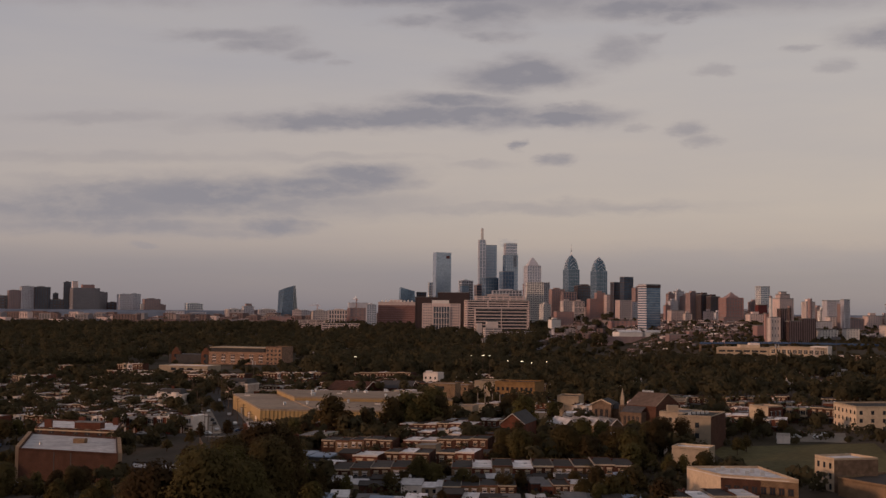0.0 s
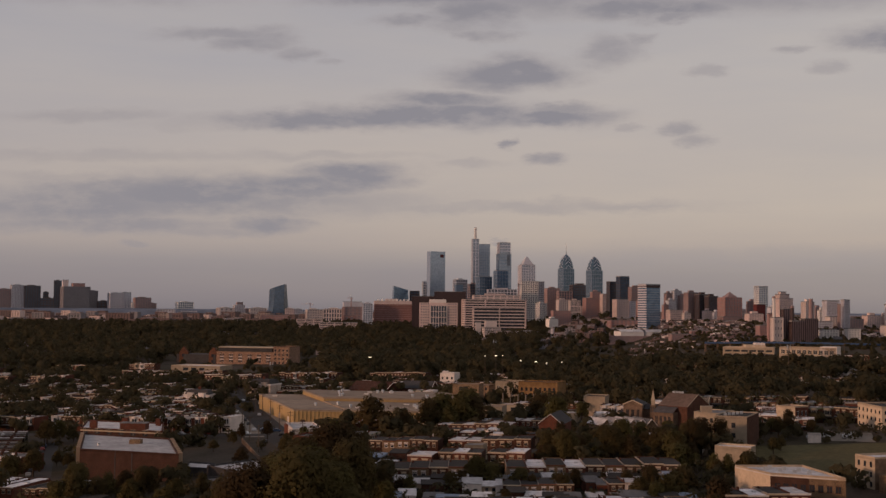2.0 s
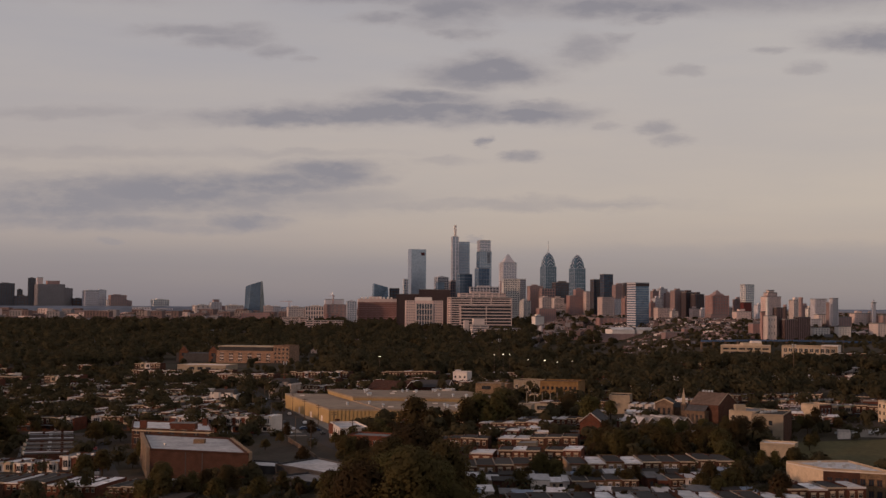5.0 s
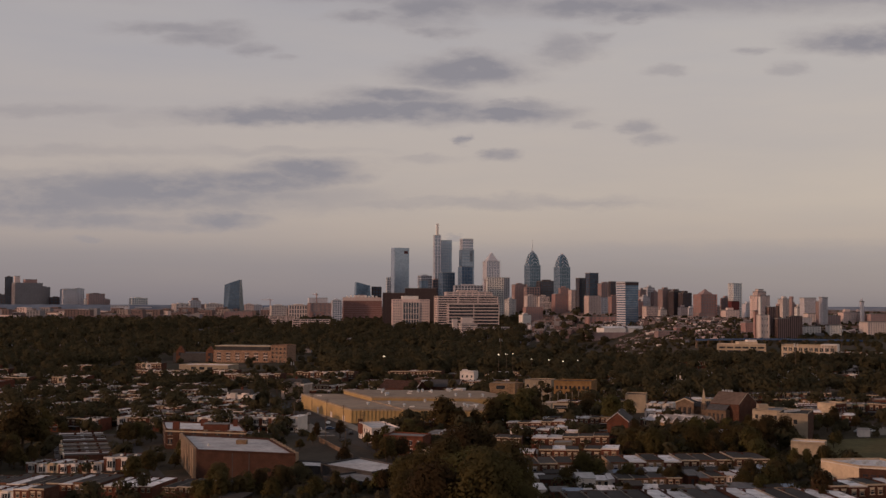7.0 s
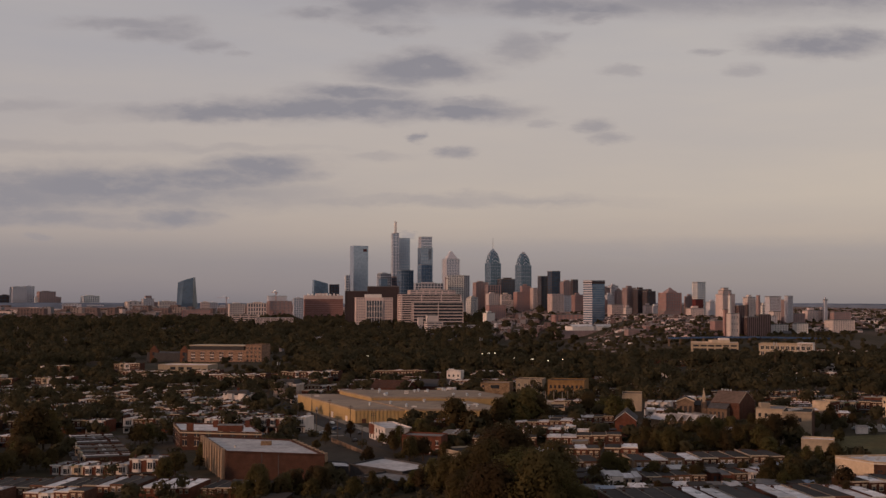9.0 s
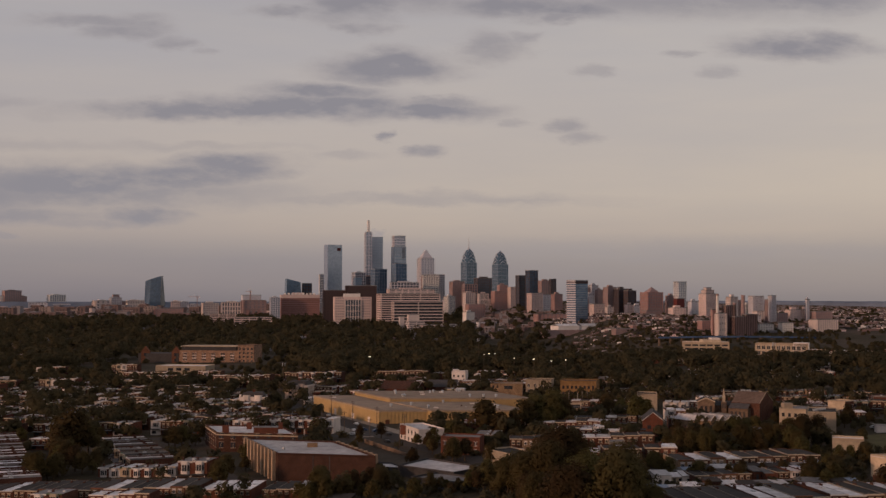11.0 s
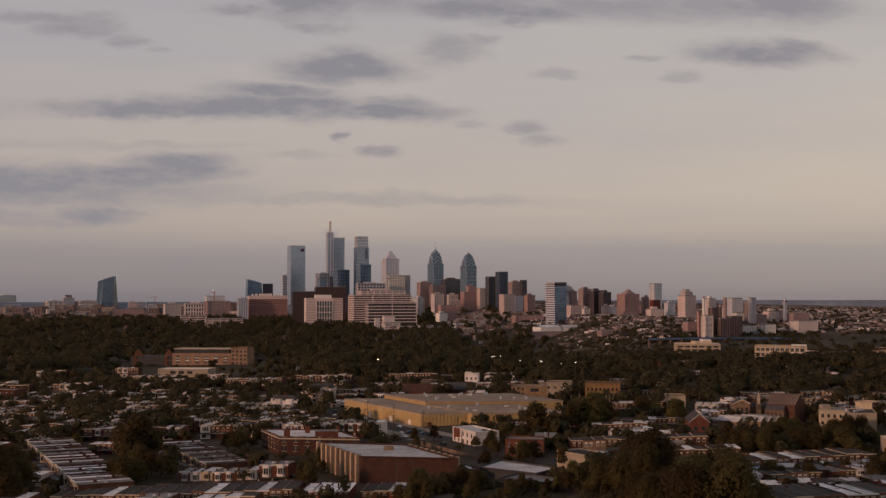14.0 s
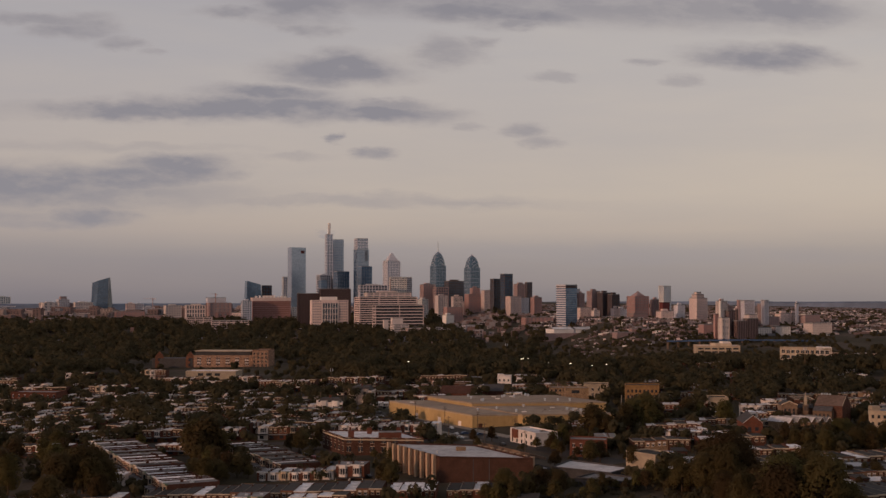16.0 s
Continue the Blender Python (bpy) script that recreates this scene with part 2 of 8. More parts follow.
def ground_surface():
    """Yards, grass and worn asphalt, mixed at several scales."""
    mat, n, l, bsdf = nodes("ground")
    co = n.new("ShaderNodeTexCoord")
    a = n.new("ShaderNodeTexNoise")
    a.inputs["Scale"].default_value, a.inputs["Detail"].default_value = 0.02, 8
    b = n.new("ShaderNodeTexNoise")
    b.inputs["Scale"].default_value, b.inputs["Detail"].default_value = 0.4, 6
    ramp = n.new("ShaderNodeValToRGB")
    e = ramp.color_ramp.elements
    e[0].position, e[0].color = 0.38, (0.040, 0.033, 0.019, 1)
    e[1].position, e[1].color = 0.62, (0.074, 0.056, 0.042, 1)
    mid = e.new(0.5)
    mid.color = (0.052, 0.041, 0.027, 1)
    r = n.new("ShaderNodeMapRange")
    r.inputs[3].default_value, r.inputs[4].default_value = 0.5, 1.5
    tint = n.new("ShaderNodeVectorMath")
    tint.operation = "SCALE"
    l.new(co.outputs["Object"], a.inputs["Vector"])
    l.new(co.outputs["Object"], b.inputs["Vector"])
    l.new(a.outputs[0], ramp.inputs[0])
    l.new(b.outputs[0], r.inputs[0])
    l.new(ramp.outputs[0], tint.inputs[0])
    l.new(r.outputs[0], tint.inputs["Scale"])
    l.new(tint.outputs[0], bsdf.inputs["Base Color"])
    bsdf.inputs["Roughness"].default_value = 0.95
    bsdf.inputs["Specular IOR Level"].default_value = 0.1
    return mat


M_GROUND = ground_surface()
M_ROAD = surface("asphalt", (0.048, 0.041, 0.037), 0.85, 1.5, 0.2, 0.05, 0.1)
M_GRASS = surface("lawn", (0.09, 0.075, 0.032), 0.95, 0.5, 0.25, 0.04, 0.0)
M_CONC = surface("concrete", (0.2, 0.17, 0.14), 0.9, 1.0, 0.15, 0.1)
M_BRICK = brickwork("red_brick", (0.115, 0.038, 0.023))
M_BRICK_DARK = brickwork("dark_brick", (0.07, 0.029, 0.019))
M_BRICK_TAN = brickwork("tan_brick", (0.23, 0.15, 0.09))
M_BRICK_ORANGE = brickwork("orange_brick", (0.15, 0.062, 0.036))
M_STUCCO = surface("cream_stucco", (0.44, 0.34, 0.245), 0.9, 0.9, 0.15, 0.15)
M_WHITE = surface("white_paint", (0.58, 0.51, 0.47), 0.7, 1.2, 0.12, 0.2)
M_TAN = surface("tan_render", (0.34, 0.27, 0.20), 0.9, 0.6, 0.15, 0.1)
M_YELLOW = surface("ochre_metal_siding", (0.37, 0.25, 0.115), 0.7, 0.3, 0.12, 0.05, 0.05)
M_ROOF_WHITE = surface("silver_roof_coating", (0.52, 0.49, 0.49), 0.7, 0.5, 0.25, 0.12, 0.3)
M_ROOF_GREY = surface("grey_roof_felt", (0.17, 0.16, 0.16), 0.9, 0.5, 0.25, 0.12, 0.35)
M_ROOF_DARK = surface("black_roof_tar", (0.04, 0.035, 0.033), 0.9, 0.5, 0.3, 0.12, 0.3)
M_ROOF_WARE = surface("warehouse_roofing", (0.255, 0.19, 0.14), 0.85, 0.2, 0.2, 0.03, 0.05)
M_SLATE = surface("slate", (0.062, 0.057, 0.058), 0.9, 0.8, 0.2, 0.1)
M_STONE = surface("brown_stone", (0.15, 0.10, 0.07), 0.9, 0.8, 0.25, 0.2)
M_METAL = surface("galvanised_metal", (0.45, 0.45, 0.46), 0.45, 1.0, 0.1, 0.2, 0.1, 0.6)
M_WOODPOLE = surface("pole_timber", (0.11, 0.08, 0.06), 0.9, 2.0, 0.2, 0.3)
M_GREEN = surface("green_painted_cornice", (0.09, 0.12, 0.07), 0.7, 1.0, 0.15, 0.2)
M_BLUE_ROOF = surface("faded_blue_roof_sheet", (0.2, 0.24, 0.31), 0.6, 0.6, 0.2, 0.2, 0.2)
M_FIN = surface("pale_concrete_fins", (0.36, 0.25, 0.17), 0.85, 0.8, 0.12, 0.2, 0.05)
M_PANE = glass("window_pane", (0.03, 0.033, 0.04), 0.15)
M_LEAF = foliage("leaves", (0.084, 0.059, 0.026))
# darker copy of the leaves: weaker low sunlight on the woods set by colour
M_LEAF_DIM = foliage("dimmed_leaves", (0.062, 0.047, 0.028))
M_BARK = surface("bark", (0.07, 0.05, 0.035), 0.95, 3.0, 0.3, 0.6)
M_LAMP = bpy.data.materials.new("lit_lamp")
M_LAMP.use_nodes = True
M_LAMP.node_tree.nodes["Principled BSDF"].inputs["Emission Color"].default_value = (1.0, 0.8, 0.5, 1)
M_LAMP.node_tree.nodes["Principled BSDF"].inputs["Emission Strength"].default_value = 2.2
M_BLUE = surface("blue_painted_steel", (0.05, 0.085, 0.16), 0.6, 0.5, 0.15, 0.05)


# ---- the ground, one sheet to the horizon ----
def ground_sheet():
    me = Mesh()
    rings = [40, 120, 200] + [240 + 25 * i for i in range(40)] + [1300 + 120 * i for i in range(31)] + [4960]
    steps = 144
    grid = [[(r * math.sin(2 * math.pi * k / steps), r * math.cos(2 * math.pi * k / steps)) for k in range(steps)] for r in rings]
    for a, b in zip(grid, grid[1:]):
        for k in range(steps):
            j = (k + 1) % steps
            me.face([(*p, ground_z(*p)) for p in (a[k], a[j], b[j], b[k])][::-1])
    me.face([(*p, ground_z(*p)) for p in reversed(grid[0])])
    return tagged(new("ground", me.data("ground", [M_GROUND])), "dark ground of yards, grass and worn asphalt", "ground", kind="structure")


ground_sheet()


def strip(name, label, pts, half, mat, lift=0.06, category="road"):
    """A ribbon that follows the ground."""
    me = Mesh()
    fine = []
    for a, b in zip(pts, pts[1:]):
        n = max(2, int(math.dist(a, b) / 12))
        fine += [lerp2(a, b, i / n) for i in range(n)]
    fine.append(pts[-1])
    OCCUPIED.extend((x, y, half + 1) for x, y in fine)
    for a, b in zip(fine, fine[1:]):
        d = Vector((b[0] - a[0], b[1] - a[1])).normalized() * half
        q = [(a[0] + d.y, a[1] - d.x), (b[0] + d.y, b[1] - d.x), (b[0] - d.y, b[1] + d.x), (a[0] - d.y, a[1] + d.x)]
        me.face([(*p, ground_z(*p) + lift) for p in q])
    return tagged(new(name, me.data(name, [mat])), label, category, kind="structure")


def lot(name, label, corners, mat, lift=0.05, n=10, category="pavement"):
    """A quadrilateral patch draped on the ground."""
    me = Mesh()
    a, b, c, d = corners
    for i in range(n):
        for j in range(n):
            q = []
            for u, v in ((i, j), (i + 1, j), (i + 1, j + 1), (i, j + 1)):
                q.append(lerp2(lerp2(a, b, u / n), lerp2(d, c, u / n), v / n))
            me.face([(*p, ground_z(*p) + lift) for p in q])
            OCCUPIED.append((*q[0], math.dist(q[0], q[2]) * 0.6))
    return tagged(new(name, me.data(name, [mat])), label, category, kind="structure")


strip("road", "asphalt street running away between rows of houses", [(-5, 455), (-38, 549), (-75, 663), (-131, 835), (-160, 930)], 6.5, M_ROAD)
strip("road", "narrow asphalt street behind the brick school", [(-230, 612), (-117, 585), (-50, 570)], 5.0, M_ROAD, 0.09)
strip("road", "narrow asphalt street lined with parked cars", [(-100, 440), (-124, 502), (-145, 560)], 3.6, M_ROAD, 0.07)
lot("pavement", "concrete yard beside the warehouse", [(-57, 560), (-30, 566), (-76, 700), (-104, 700)], M_CONC, 0.04)
lot("sports_field", "flat mown green playing field", [(150, 412), (194, 410), (203, 486), (143, 482)], M_GRASS, 0.08, category="field")
lot("pavement", "grey car park beyond the green field", [(176, 494), (194, 488), (200, 515), (180, 518)], M_CONC, 0.06)
lot("school_yard", "grey asphalt yard beside the brick school", [(-47, 440), (-12, 446), (-40, 560), (-70, 565)], surface("worn_play_yard", (0.05, 0.036, 0.024), 0.9, 0.4, 0.3, 0.04, 0), 0.05)


# ---- the far city ----
G_BLUE = glass("blue_curtain_wall", (0.11, 0.17, 0.25), 0.12, 0.25, 0.35)
G_NAVY = glass("navy_curtain_wall", (0.05, 0.085, 0.14), 0.12, 0.35, 0.2)
G_STEEL = glass("steel_grey_curtain_wall", (0.38, 0.44, 0.53), 0.25, 0.15, 0.6)
G_DARK = glass("dark_curtain_wall", (0.075, 0.09, 0.12), 0.12, 0.3)
G_TEAL = glass("teal_curtain_wall", (0.075, 0.125, 0.17), 0.15, 0.3, 0.4)
G_WIN = glass("office_glass", (0.18, 0.16, 0.175), 0.3, 0.25)
# most of these far facade colours have purplish distance haze mixed in
C_TAN = surface("hazy_tan_precast", (0.59, 0.46, 0.43), 0.85, 0.2, 0.1, 0.03, 0.12)
C_CREAM = surface("hazy_cream_stone", (0.62, 0.52, 0.49), 0.85, 0.2, 0.1, 0.03, 0.12)
C_GREY = surface("hazy_grey_precast", (0.50, 0.48, 0.52), 0.85, 0.2, 0.1, 0.03, 0.12)
C_WHITE = surface("white_precast", (0.66, 0.61, 0.58), 0.8, 0.2, 0.1, 0.03, 0.08)
C_BRICK = surface("hazy_red_brick", (0.33, 0.205, 0.193), 0.9, 0.2, 0.12, 0.03, 0.15)
C_RED = surface("deep_red_brick", (0.235, 0.118, 0.105), 0.9, 0.2, 0.12, 0.03, 0.1)
C_BROWN = surface("hazy_brown_brick", (0.30, 0.21, 0.205), 0.9, 0.2, 0.12, 0.03, 0.15)
C_DARK = surface("dark_bronze_cladding", (0.072, 0.05, 0.05), 0.6, 0.2, 0.1, 0.03, 0.1)
C_SIGN = surface("dark_red_sign", (0.11, 0.03, 0.03), 0.6, 0.5, 0.1, 0.1, 0)
# low far houses: drab tones, also tinted bluer for haze
C_HAZY_BRICK = surface("hazy_dark_brick", (0.15, 0.105, 0.102), 0.9, 0.2, 0.15, 0.03, 0.15)
C_HAZY_STUCCO = surface("hazy_stucco", (0.27, 0.215, 0.205), 0.9, 0.2, 0.15, 0.03, 0.15)
C_ASH = surface("hazy_grey_render", (0.21, 0.195, 0.21), 0.9, 0.2, 0.15, 0.03, 0.15)
G_BAND = glass("dark_ribbon_window", (0.035, 0.036, 0.045), 0.15, 0.3)
ROOF_MAT = surface("far_flat_roof", (0.2, 0.19, 0.19), 0.8, 0.1, 0.2, 0.02, 0.2)


def rect(w, d):
    return [(-w / 2, -d / 2), (w / 2, -d / 2), (w / 2, d / 2), (-w / 2, d / 2)]


def grow(fp, k):
    """A footprint pushed outwards by k metres."""
    cx, cy = sum(p[0] for p in fp) / len(fp), sum(p[1] for p in fp) / len(fp)
    out = []
    for x, y in fp:
        h = math.hypot(x - cx, y - cy)
        out.append((x + (x - cx) / h * k * 1.41, y + (y - cy) / h * k * 1.41))
    return out


def shaft(owner, fp, z0, z1, skin, frame_mat, floor=5.0, bay=5.0, band=0.34, pier=0.3, name="shaft", lid=True):
    """A storeyed block: a glazed core, a sheaf of floor bands round it and upright piers, a roof slab."""
    core = part(name, Mesh().prism(fp, z0, z1), [skin], owner)
    if band > 0:
        n = max(2, round((z1 - z0) / floor))
        me = Mesh()
        step = (z1 - z0) / n
        out = grow(fp, 0.35)
        for i in range(n + 1):
            a = z0 + i * step - step * band / 2
            me.prism(out, max(a, z0), min(a + step * band, z1 + 0.5), bottom=True)
        tagged(part("banding", me, [frame_mat], core), kind="stuff")
    if pier > 0:
        me = Mesh()
        for i in range(len(fp)):
            a, b = Vector(fp[i]), Vector(fp[(i + 1) % len(fp)])
            n = max(2, round((b - a).length / bay))
            d = (b - a) / n
            o = Vector((d.y, -d.x)).normalized() * 0.5
            for k in range(n + 1):
                c = a + d * k
                h = d * pier / 2
                me.prism([tuple(c - h + o), tuple(c + h + o), tuple(c + h - o), tuple(c - h - o)], z0, z1 + 0.3)
        tagged(part("facade_grid", me, [frame_mat], core), kind="stuff")
    if lid:
        part("roof", Mesh().prism(grow(fp, 0.5), z1, z1 + 0.9, bottom=True), [ROOF_MAT], core)
    return core


def tower(name, label, x, y, w, d, top, turn=24, skin=None, frame_mat=None, floor=5.0, bay=5.0, band=0.34, pier=0.3, plant=True, group=""):
    """A plain block of flats or offices with a plant room on its roof. Its top is an absolute height."""
    z = ground_z(x, y) - 3
    ob = thing(name, (x, y, z), label, "building", group, turn=radians(turn))
    shaft(ob, rect(w, d), 0, top - z - (3.5 if plant else 1), skin or G_WIN, frame_mat or C_TAN, floor, bay, band, pier)
    if plant:
        part("plant_room", Mesh().box(-w * 0.25, w * 0.2, -d * 0.22, d * 0.25, top - z - 3, top - z), [frame_mat or C_TAN], ob)
    return ob


def spire_tower(name, label, x, y, w, top, tip, skin, frame_mat, turn=24):
    """A shaft that ends in stacked, shrinking gables of glass and a mast."""
    z = ground_z(x, y) - 3
    ob = thing(name, (x, y, z), label, "skyscraper", turn=radians(turn))
    h, crown = top - z, (top - z) * 0.22
    fp = rect(w, w)
    shaft(ob, fp, 0, h - crown, skin, G_STEEL, 7, w / 6, 0.12, 0.18, lid=False)
    chamfer = [(-w / 2, -w * 0.36), (-w * 0.36, -w / 2), (w * 0.36, -w / 2), (w / 2, -w * 0.36), (w / 2, w * 0.36), (w * 0.36, w / 2), (-w * 0.36, w / 2), (-w / 2, w * 0.36)]
    prev = 1.0
    for i, (a, b) in enumerate(((1.0, 0.94), (0.94, 0.8), (0.8, 0.55), (0.55, 0.05))):
        lo = [(p[0] * a, p[1] * a) for p in chamfer]
        hi = [(p[0] * b, p[1] * b) for p in chamfer]
        z0 = h - crown * (1 - i * 0.25)
        part("crown_stage", Mesh().prism(lo, z0, z0 + crown * 0.25, top=hi), [skin], ob)
        ribs = Mesh()
        for s, t in ((1, 0), (0, 1), (-1, 0), (0, -1)):
            for k in (-1, 1):
                p0 = Vector((s * w * 0.5 * a + k * t * w * 0.34 * a, t * w * 0.5 * a + k * s * w * 0.34 * a, z0))
                p1 = Vector((s * w * 0.5 * b, t * w * 0.5 * b, z0 + crown * 0.25))
                ribs.tube(p0, p1, w * 0.02, w * 0.016, 4)
        part("gable_rib", ribs, [frame_mat], ob)
    if tip > top:
        part("mast", Mesh().tube((0, 0, h - 2), (0, 0, tip - z), w * 0.035, w * 0.012, 5), [M_METAL], ob)
    return ob


def slab_tower(name, label, x, y, w, d, top, turn, skin, frame_mat, lean=0.0):
    """A sleek all-glass slab whose roof line slopes."""
    z = ground_z(x, y) - 3
    ob = thing(name, (x, y, z), label, "skyscraper", turn=radians(turn))
    h = top - z
    me = Mesh()
    lo = rect(w, d)
    hi = [(-w * 0.40, -d * 0.36), (w * 0.42, -d * 0.40), (w * 0.42, d * 0.40), (-w * 0.40, d * 0.36)] if lean else lo
    drop = (1 - lean, 1, 1, 1 - lean)
    tops = [(p[0], p[1], h * k) for p, k in zip(hi, drop)]
    for i in range(4):
        j = (i + 1) % 4
        me.face([(*lo[i], 0), (*lo[j], 0), tops[j]])
        me.face([(*lo[i], 0), tops[j], tops[i]])
    me.face(tops)
    body = part("curtain_wall", me, [skin], ob)
    if not lean:
        part("sign", Mesh().box(w * 0.16, w * 0.4, -d / 2 - 0.5, -d / 2 + 0.2, h - 15, h - 8, bottom=True), [C_SIGN], body, "small dark red sign panel")
    fins = Mesh()
    for k in range(int(h * (1 - lean) / 7)):
        fins.prism(grow(lo if not lean else [lerp2(p, q, k * 7 / h) for p, q in zip(lo, hi)], 0.12), k * 7, k * 7 + 0.5)
    tagged(part("banding", fins, [frame_mat], body), kind="stuff")
    return ob


def faceted_tower(x, y, w, top):
    """A blue glass tower of folded facets under a slanting roof."""
    z = ground_z(x, y) - 3
    ob = thing("faceted_glass_tower", (x, y, z), "blue faceted glass tower with a slanting roof", "skyscraper")
    h = top - z
    lo = [(-0.5 * w, 0.1 * w), (-0.22 * w, -0.25 * w), (0.3 * w, -0.28 * w), (0.5 * w, 0.05 * w), (0.36 * w, 0.3 * w), (-0.36 * w, 0.3 * w)]
    hi = [(-0.44 * w, 0.1 * w), (-0.12 * w, -0.2 * w), (0.33 * w, -0.24 * w), (0.36 * w, 0.05 * w), (0.3 * w, 0.28 * w), (-0.34 * w, 0.28 * w)]
    tops = [(p[0], p[1], h - (0.33 * w - p[0]) * 0.3) for p in hi]
    for i, (name, skin) in enumerate((("facet", G_NAVY), ("facet", G_NAVY), ("facet", G_DARK), ("facet", G_DARK), ("facet", G_NAVY), ("facet", G_NAVY))):
        j = (i + 1) % 6
        me = Mesh().face([(*lo[i], 0), (*lo[j], 0), tops[j]]).face([(*lo[i], 0), tops[j], tops[i]])
        facet = part(name, me, [skin], ob)
        lines = Mesh()
        for k in range(1, 9):
            a, b = Vector((*lo[i], 0)).lerp(Vector(tops[i]), k / 9), Vector((*lo[j], 0)).lerp(Vector(tops[j]), k / 9)
            lines.tube(a, b, 0.5, 0.5, 4)
        tagged(part("floor_line", lines, [G_DARK], facet), kind="stuff")
    part("roof", Mesh().face(tops), [G_DARK], ob)
    return ob


def tallest_tower(x, y, w, z_body, z_core, z_tip):
    """The tallest tower: a glazed body, a taller slim core on one side and a lantern mast."""
    z = ground_z(x, y) - 3
    ob = thing("spired_glass_tower", (x, y, z), "tallest glass skyscraper with a slim core and mast", "skyscraper", turn=radians(12))
    h = z_body - z
    shaft(ob, [(-w * 0.1, -w * 0.3), (w * 0.48, -w * 0.3), (w * 0.48, w * 0.35), (-w * 0.1, w * 0.35)], 0, h, G_STEEL, G_BLUE, 7, w / 8, 0.16, 0.12, "body")
    shaft(ob, [(-w * 0.42, -w * 0.2), (-w * 0.1, -w * 0.2), (-w * 0.1, w * 0.2), (-w * 0.42, w * 0.2)], 0, z_core - z, G_STEEL, C_GREY, 9, w * 0.16, 0.1, 0.2, "core")
    part("lantern", Mesh().box(-w * 0.31, -w * 0.19, -w * 0.06, w * 0.06, z_core - z, z_tip - z), [C_WHITE], ob, "slim pale lantern mast")
    return ob


def crown_tower(x, y, w, top):
    """A glass tower with a notched top and a paler lantern crown."""
    z = ground_z(x, y) - 3
    ob = thing("notched_glass_tower", (x, y, z), "pale glass skyscraper with a notched crown", "skyscraper", turn=radians(14))
    h = top - z
    shaft(ob, rect(w, w), 0, h * 0.86, G_STEEL, G_BLUE, 8, w / 6, 0.12, 0.1, "body")
    shaft(ob, rect(w * 0.9, w * 0.9), h * 0.86, h - 1, G_STEEL, C_GREY, 8, w / 8, 0.2, 0.15, "crown")
    part("notch", Mesh().box(w * 0.16, w * 0.40, -w * 0.53, -w * 0.44, h * 0.72, h * 0.85), [G_DARK], ob, "dark tall notch in the face")
    return ob


def pyramid_tower(x, y, w, top, tip):
    z = ground_z(x, y) - 3
    ob = thing("pyramid_topped_tower", (x, y, z), "pale stone office tower with a pyramid roof", "skyscraper", turn=radians(16))
    h = top - z
    shaft(ob, rect(w, w), 0, h, G_STEEL, C_GREY, 6, w / 8, 0.2, 0.45)
    k = tip - top
    part("pyramid", Mesh().prism(rect(w * 0.86, w * 0.86), h, h + k, top=rect(w * 0.12, w * 0.12)), [C_GREY], ob)
    return ob


def split_tower(x, y, w, top):
    """A near tower block: one face of pale concrete bands, the other of dark glass."""
    z = ground_z(x, y) - 3
    ob = thing("banded_office_tower", (x, y, z), "office tower with a pale banded face and a dark glass face", "building", turn=radians(27))
    h, s = top - z, w / 1.42
    core = part("glass_core", Mesh().prism(rect(s, s), 0, h), [G_BLUE], ob)
    bands, fins = Mesh(), Mesh()
    n = 19
    for i in range(n + 1):
        zz = h * i / n
        bands.box(-s / 2 - 0.3, -s / 2 + 0.5, -s / 2, s / 2, zz - 0.8, zz + 0.8, bottom=True)
        fins.box(-s / 2, s / 2, -s / 2 - 0.1, -s / 2 + 0.3, zz - 0.3, zz + 0.3, bottom=True)
    tagged(part("concrete_banding", bands, [C_GREY], core, "pale concrete floor bands"), kind="stuff")
    tagged(part("mullion_grid", fins, [G_STEEL], core), kind="stuff")
    part("top_band", Mesh().prism(grow(rect(s, s), 0.2), h - 3.5, h - 0.2, bottom=True), [C_DARK], core, "dark plum top band")
    part("roof", Mesh().prism(rect(s * 1.02, s * 1.02), h, h + 1.2, bottom=True), [ROOF_MAT], ob)
    return ob


def gable_tower(x, y, w, top, tip):
    z = ground_z(x, y) - 3
    ob = thing("gabled_brick_tower", (x, y, z), "brick apartment tower with a steep gabled top", "building", turn=radians(20))
    h = top - z
    shaft(ob, rect(w, w * 0.8), 0, h, G_WIN, C_BRICK, 4, 4, 0.45, 0.5, lid=False)
    me = Mesh()
    me.prism(rect(w * 0.7, w * 0.6), h, h + (tip - top) * 0.4, top=rect(w * 0.45, w * 0.5))
    me.prism(rect(w * 0.4, w * 0.4), h + (tip - top) * 0.4, h + (tip - top), top=rect(w * 0.04, w * 0.04))
    part("gable_roof", me, [C_BROWN], ob)
    return ob


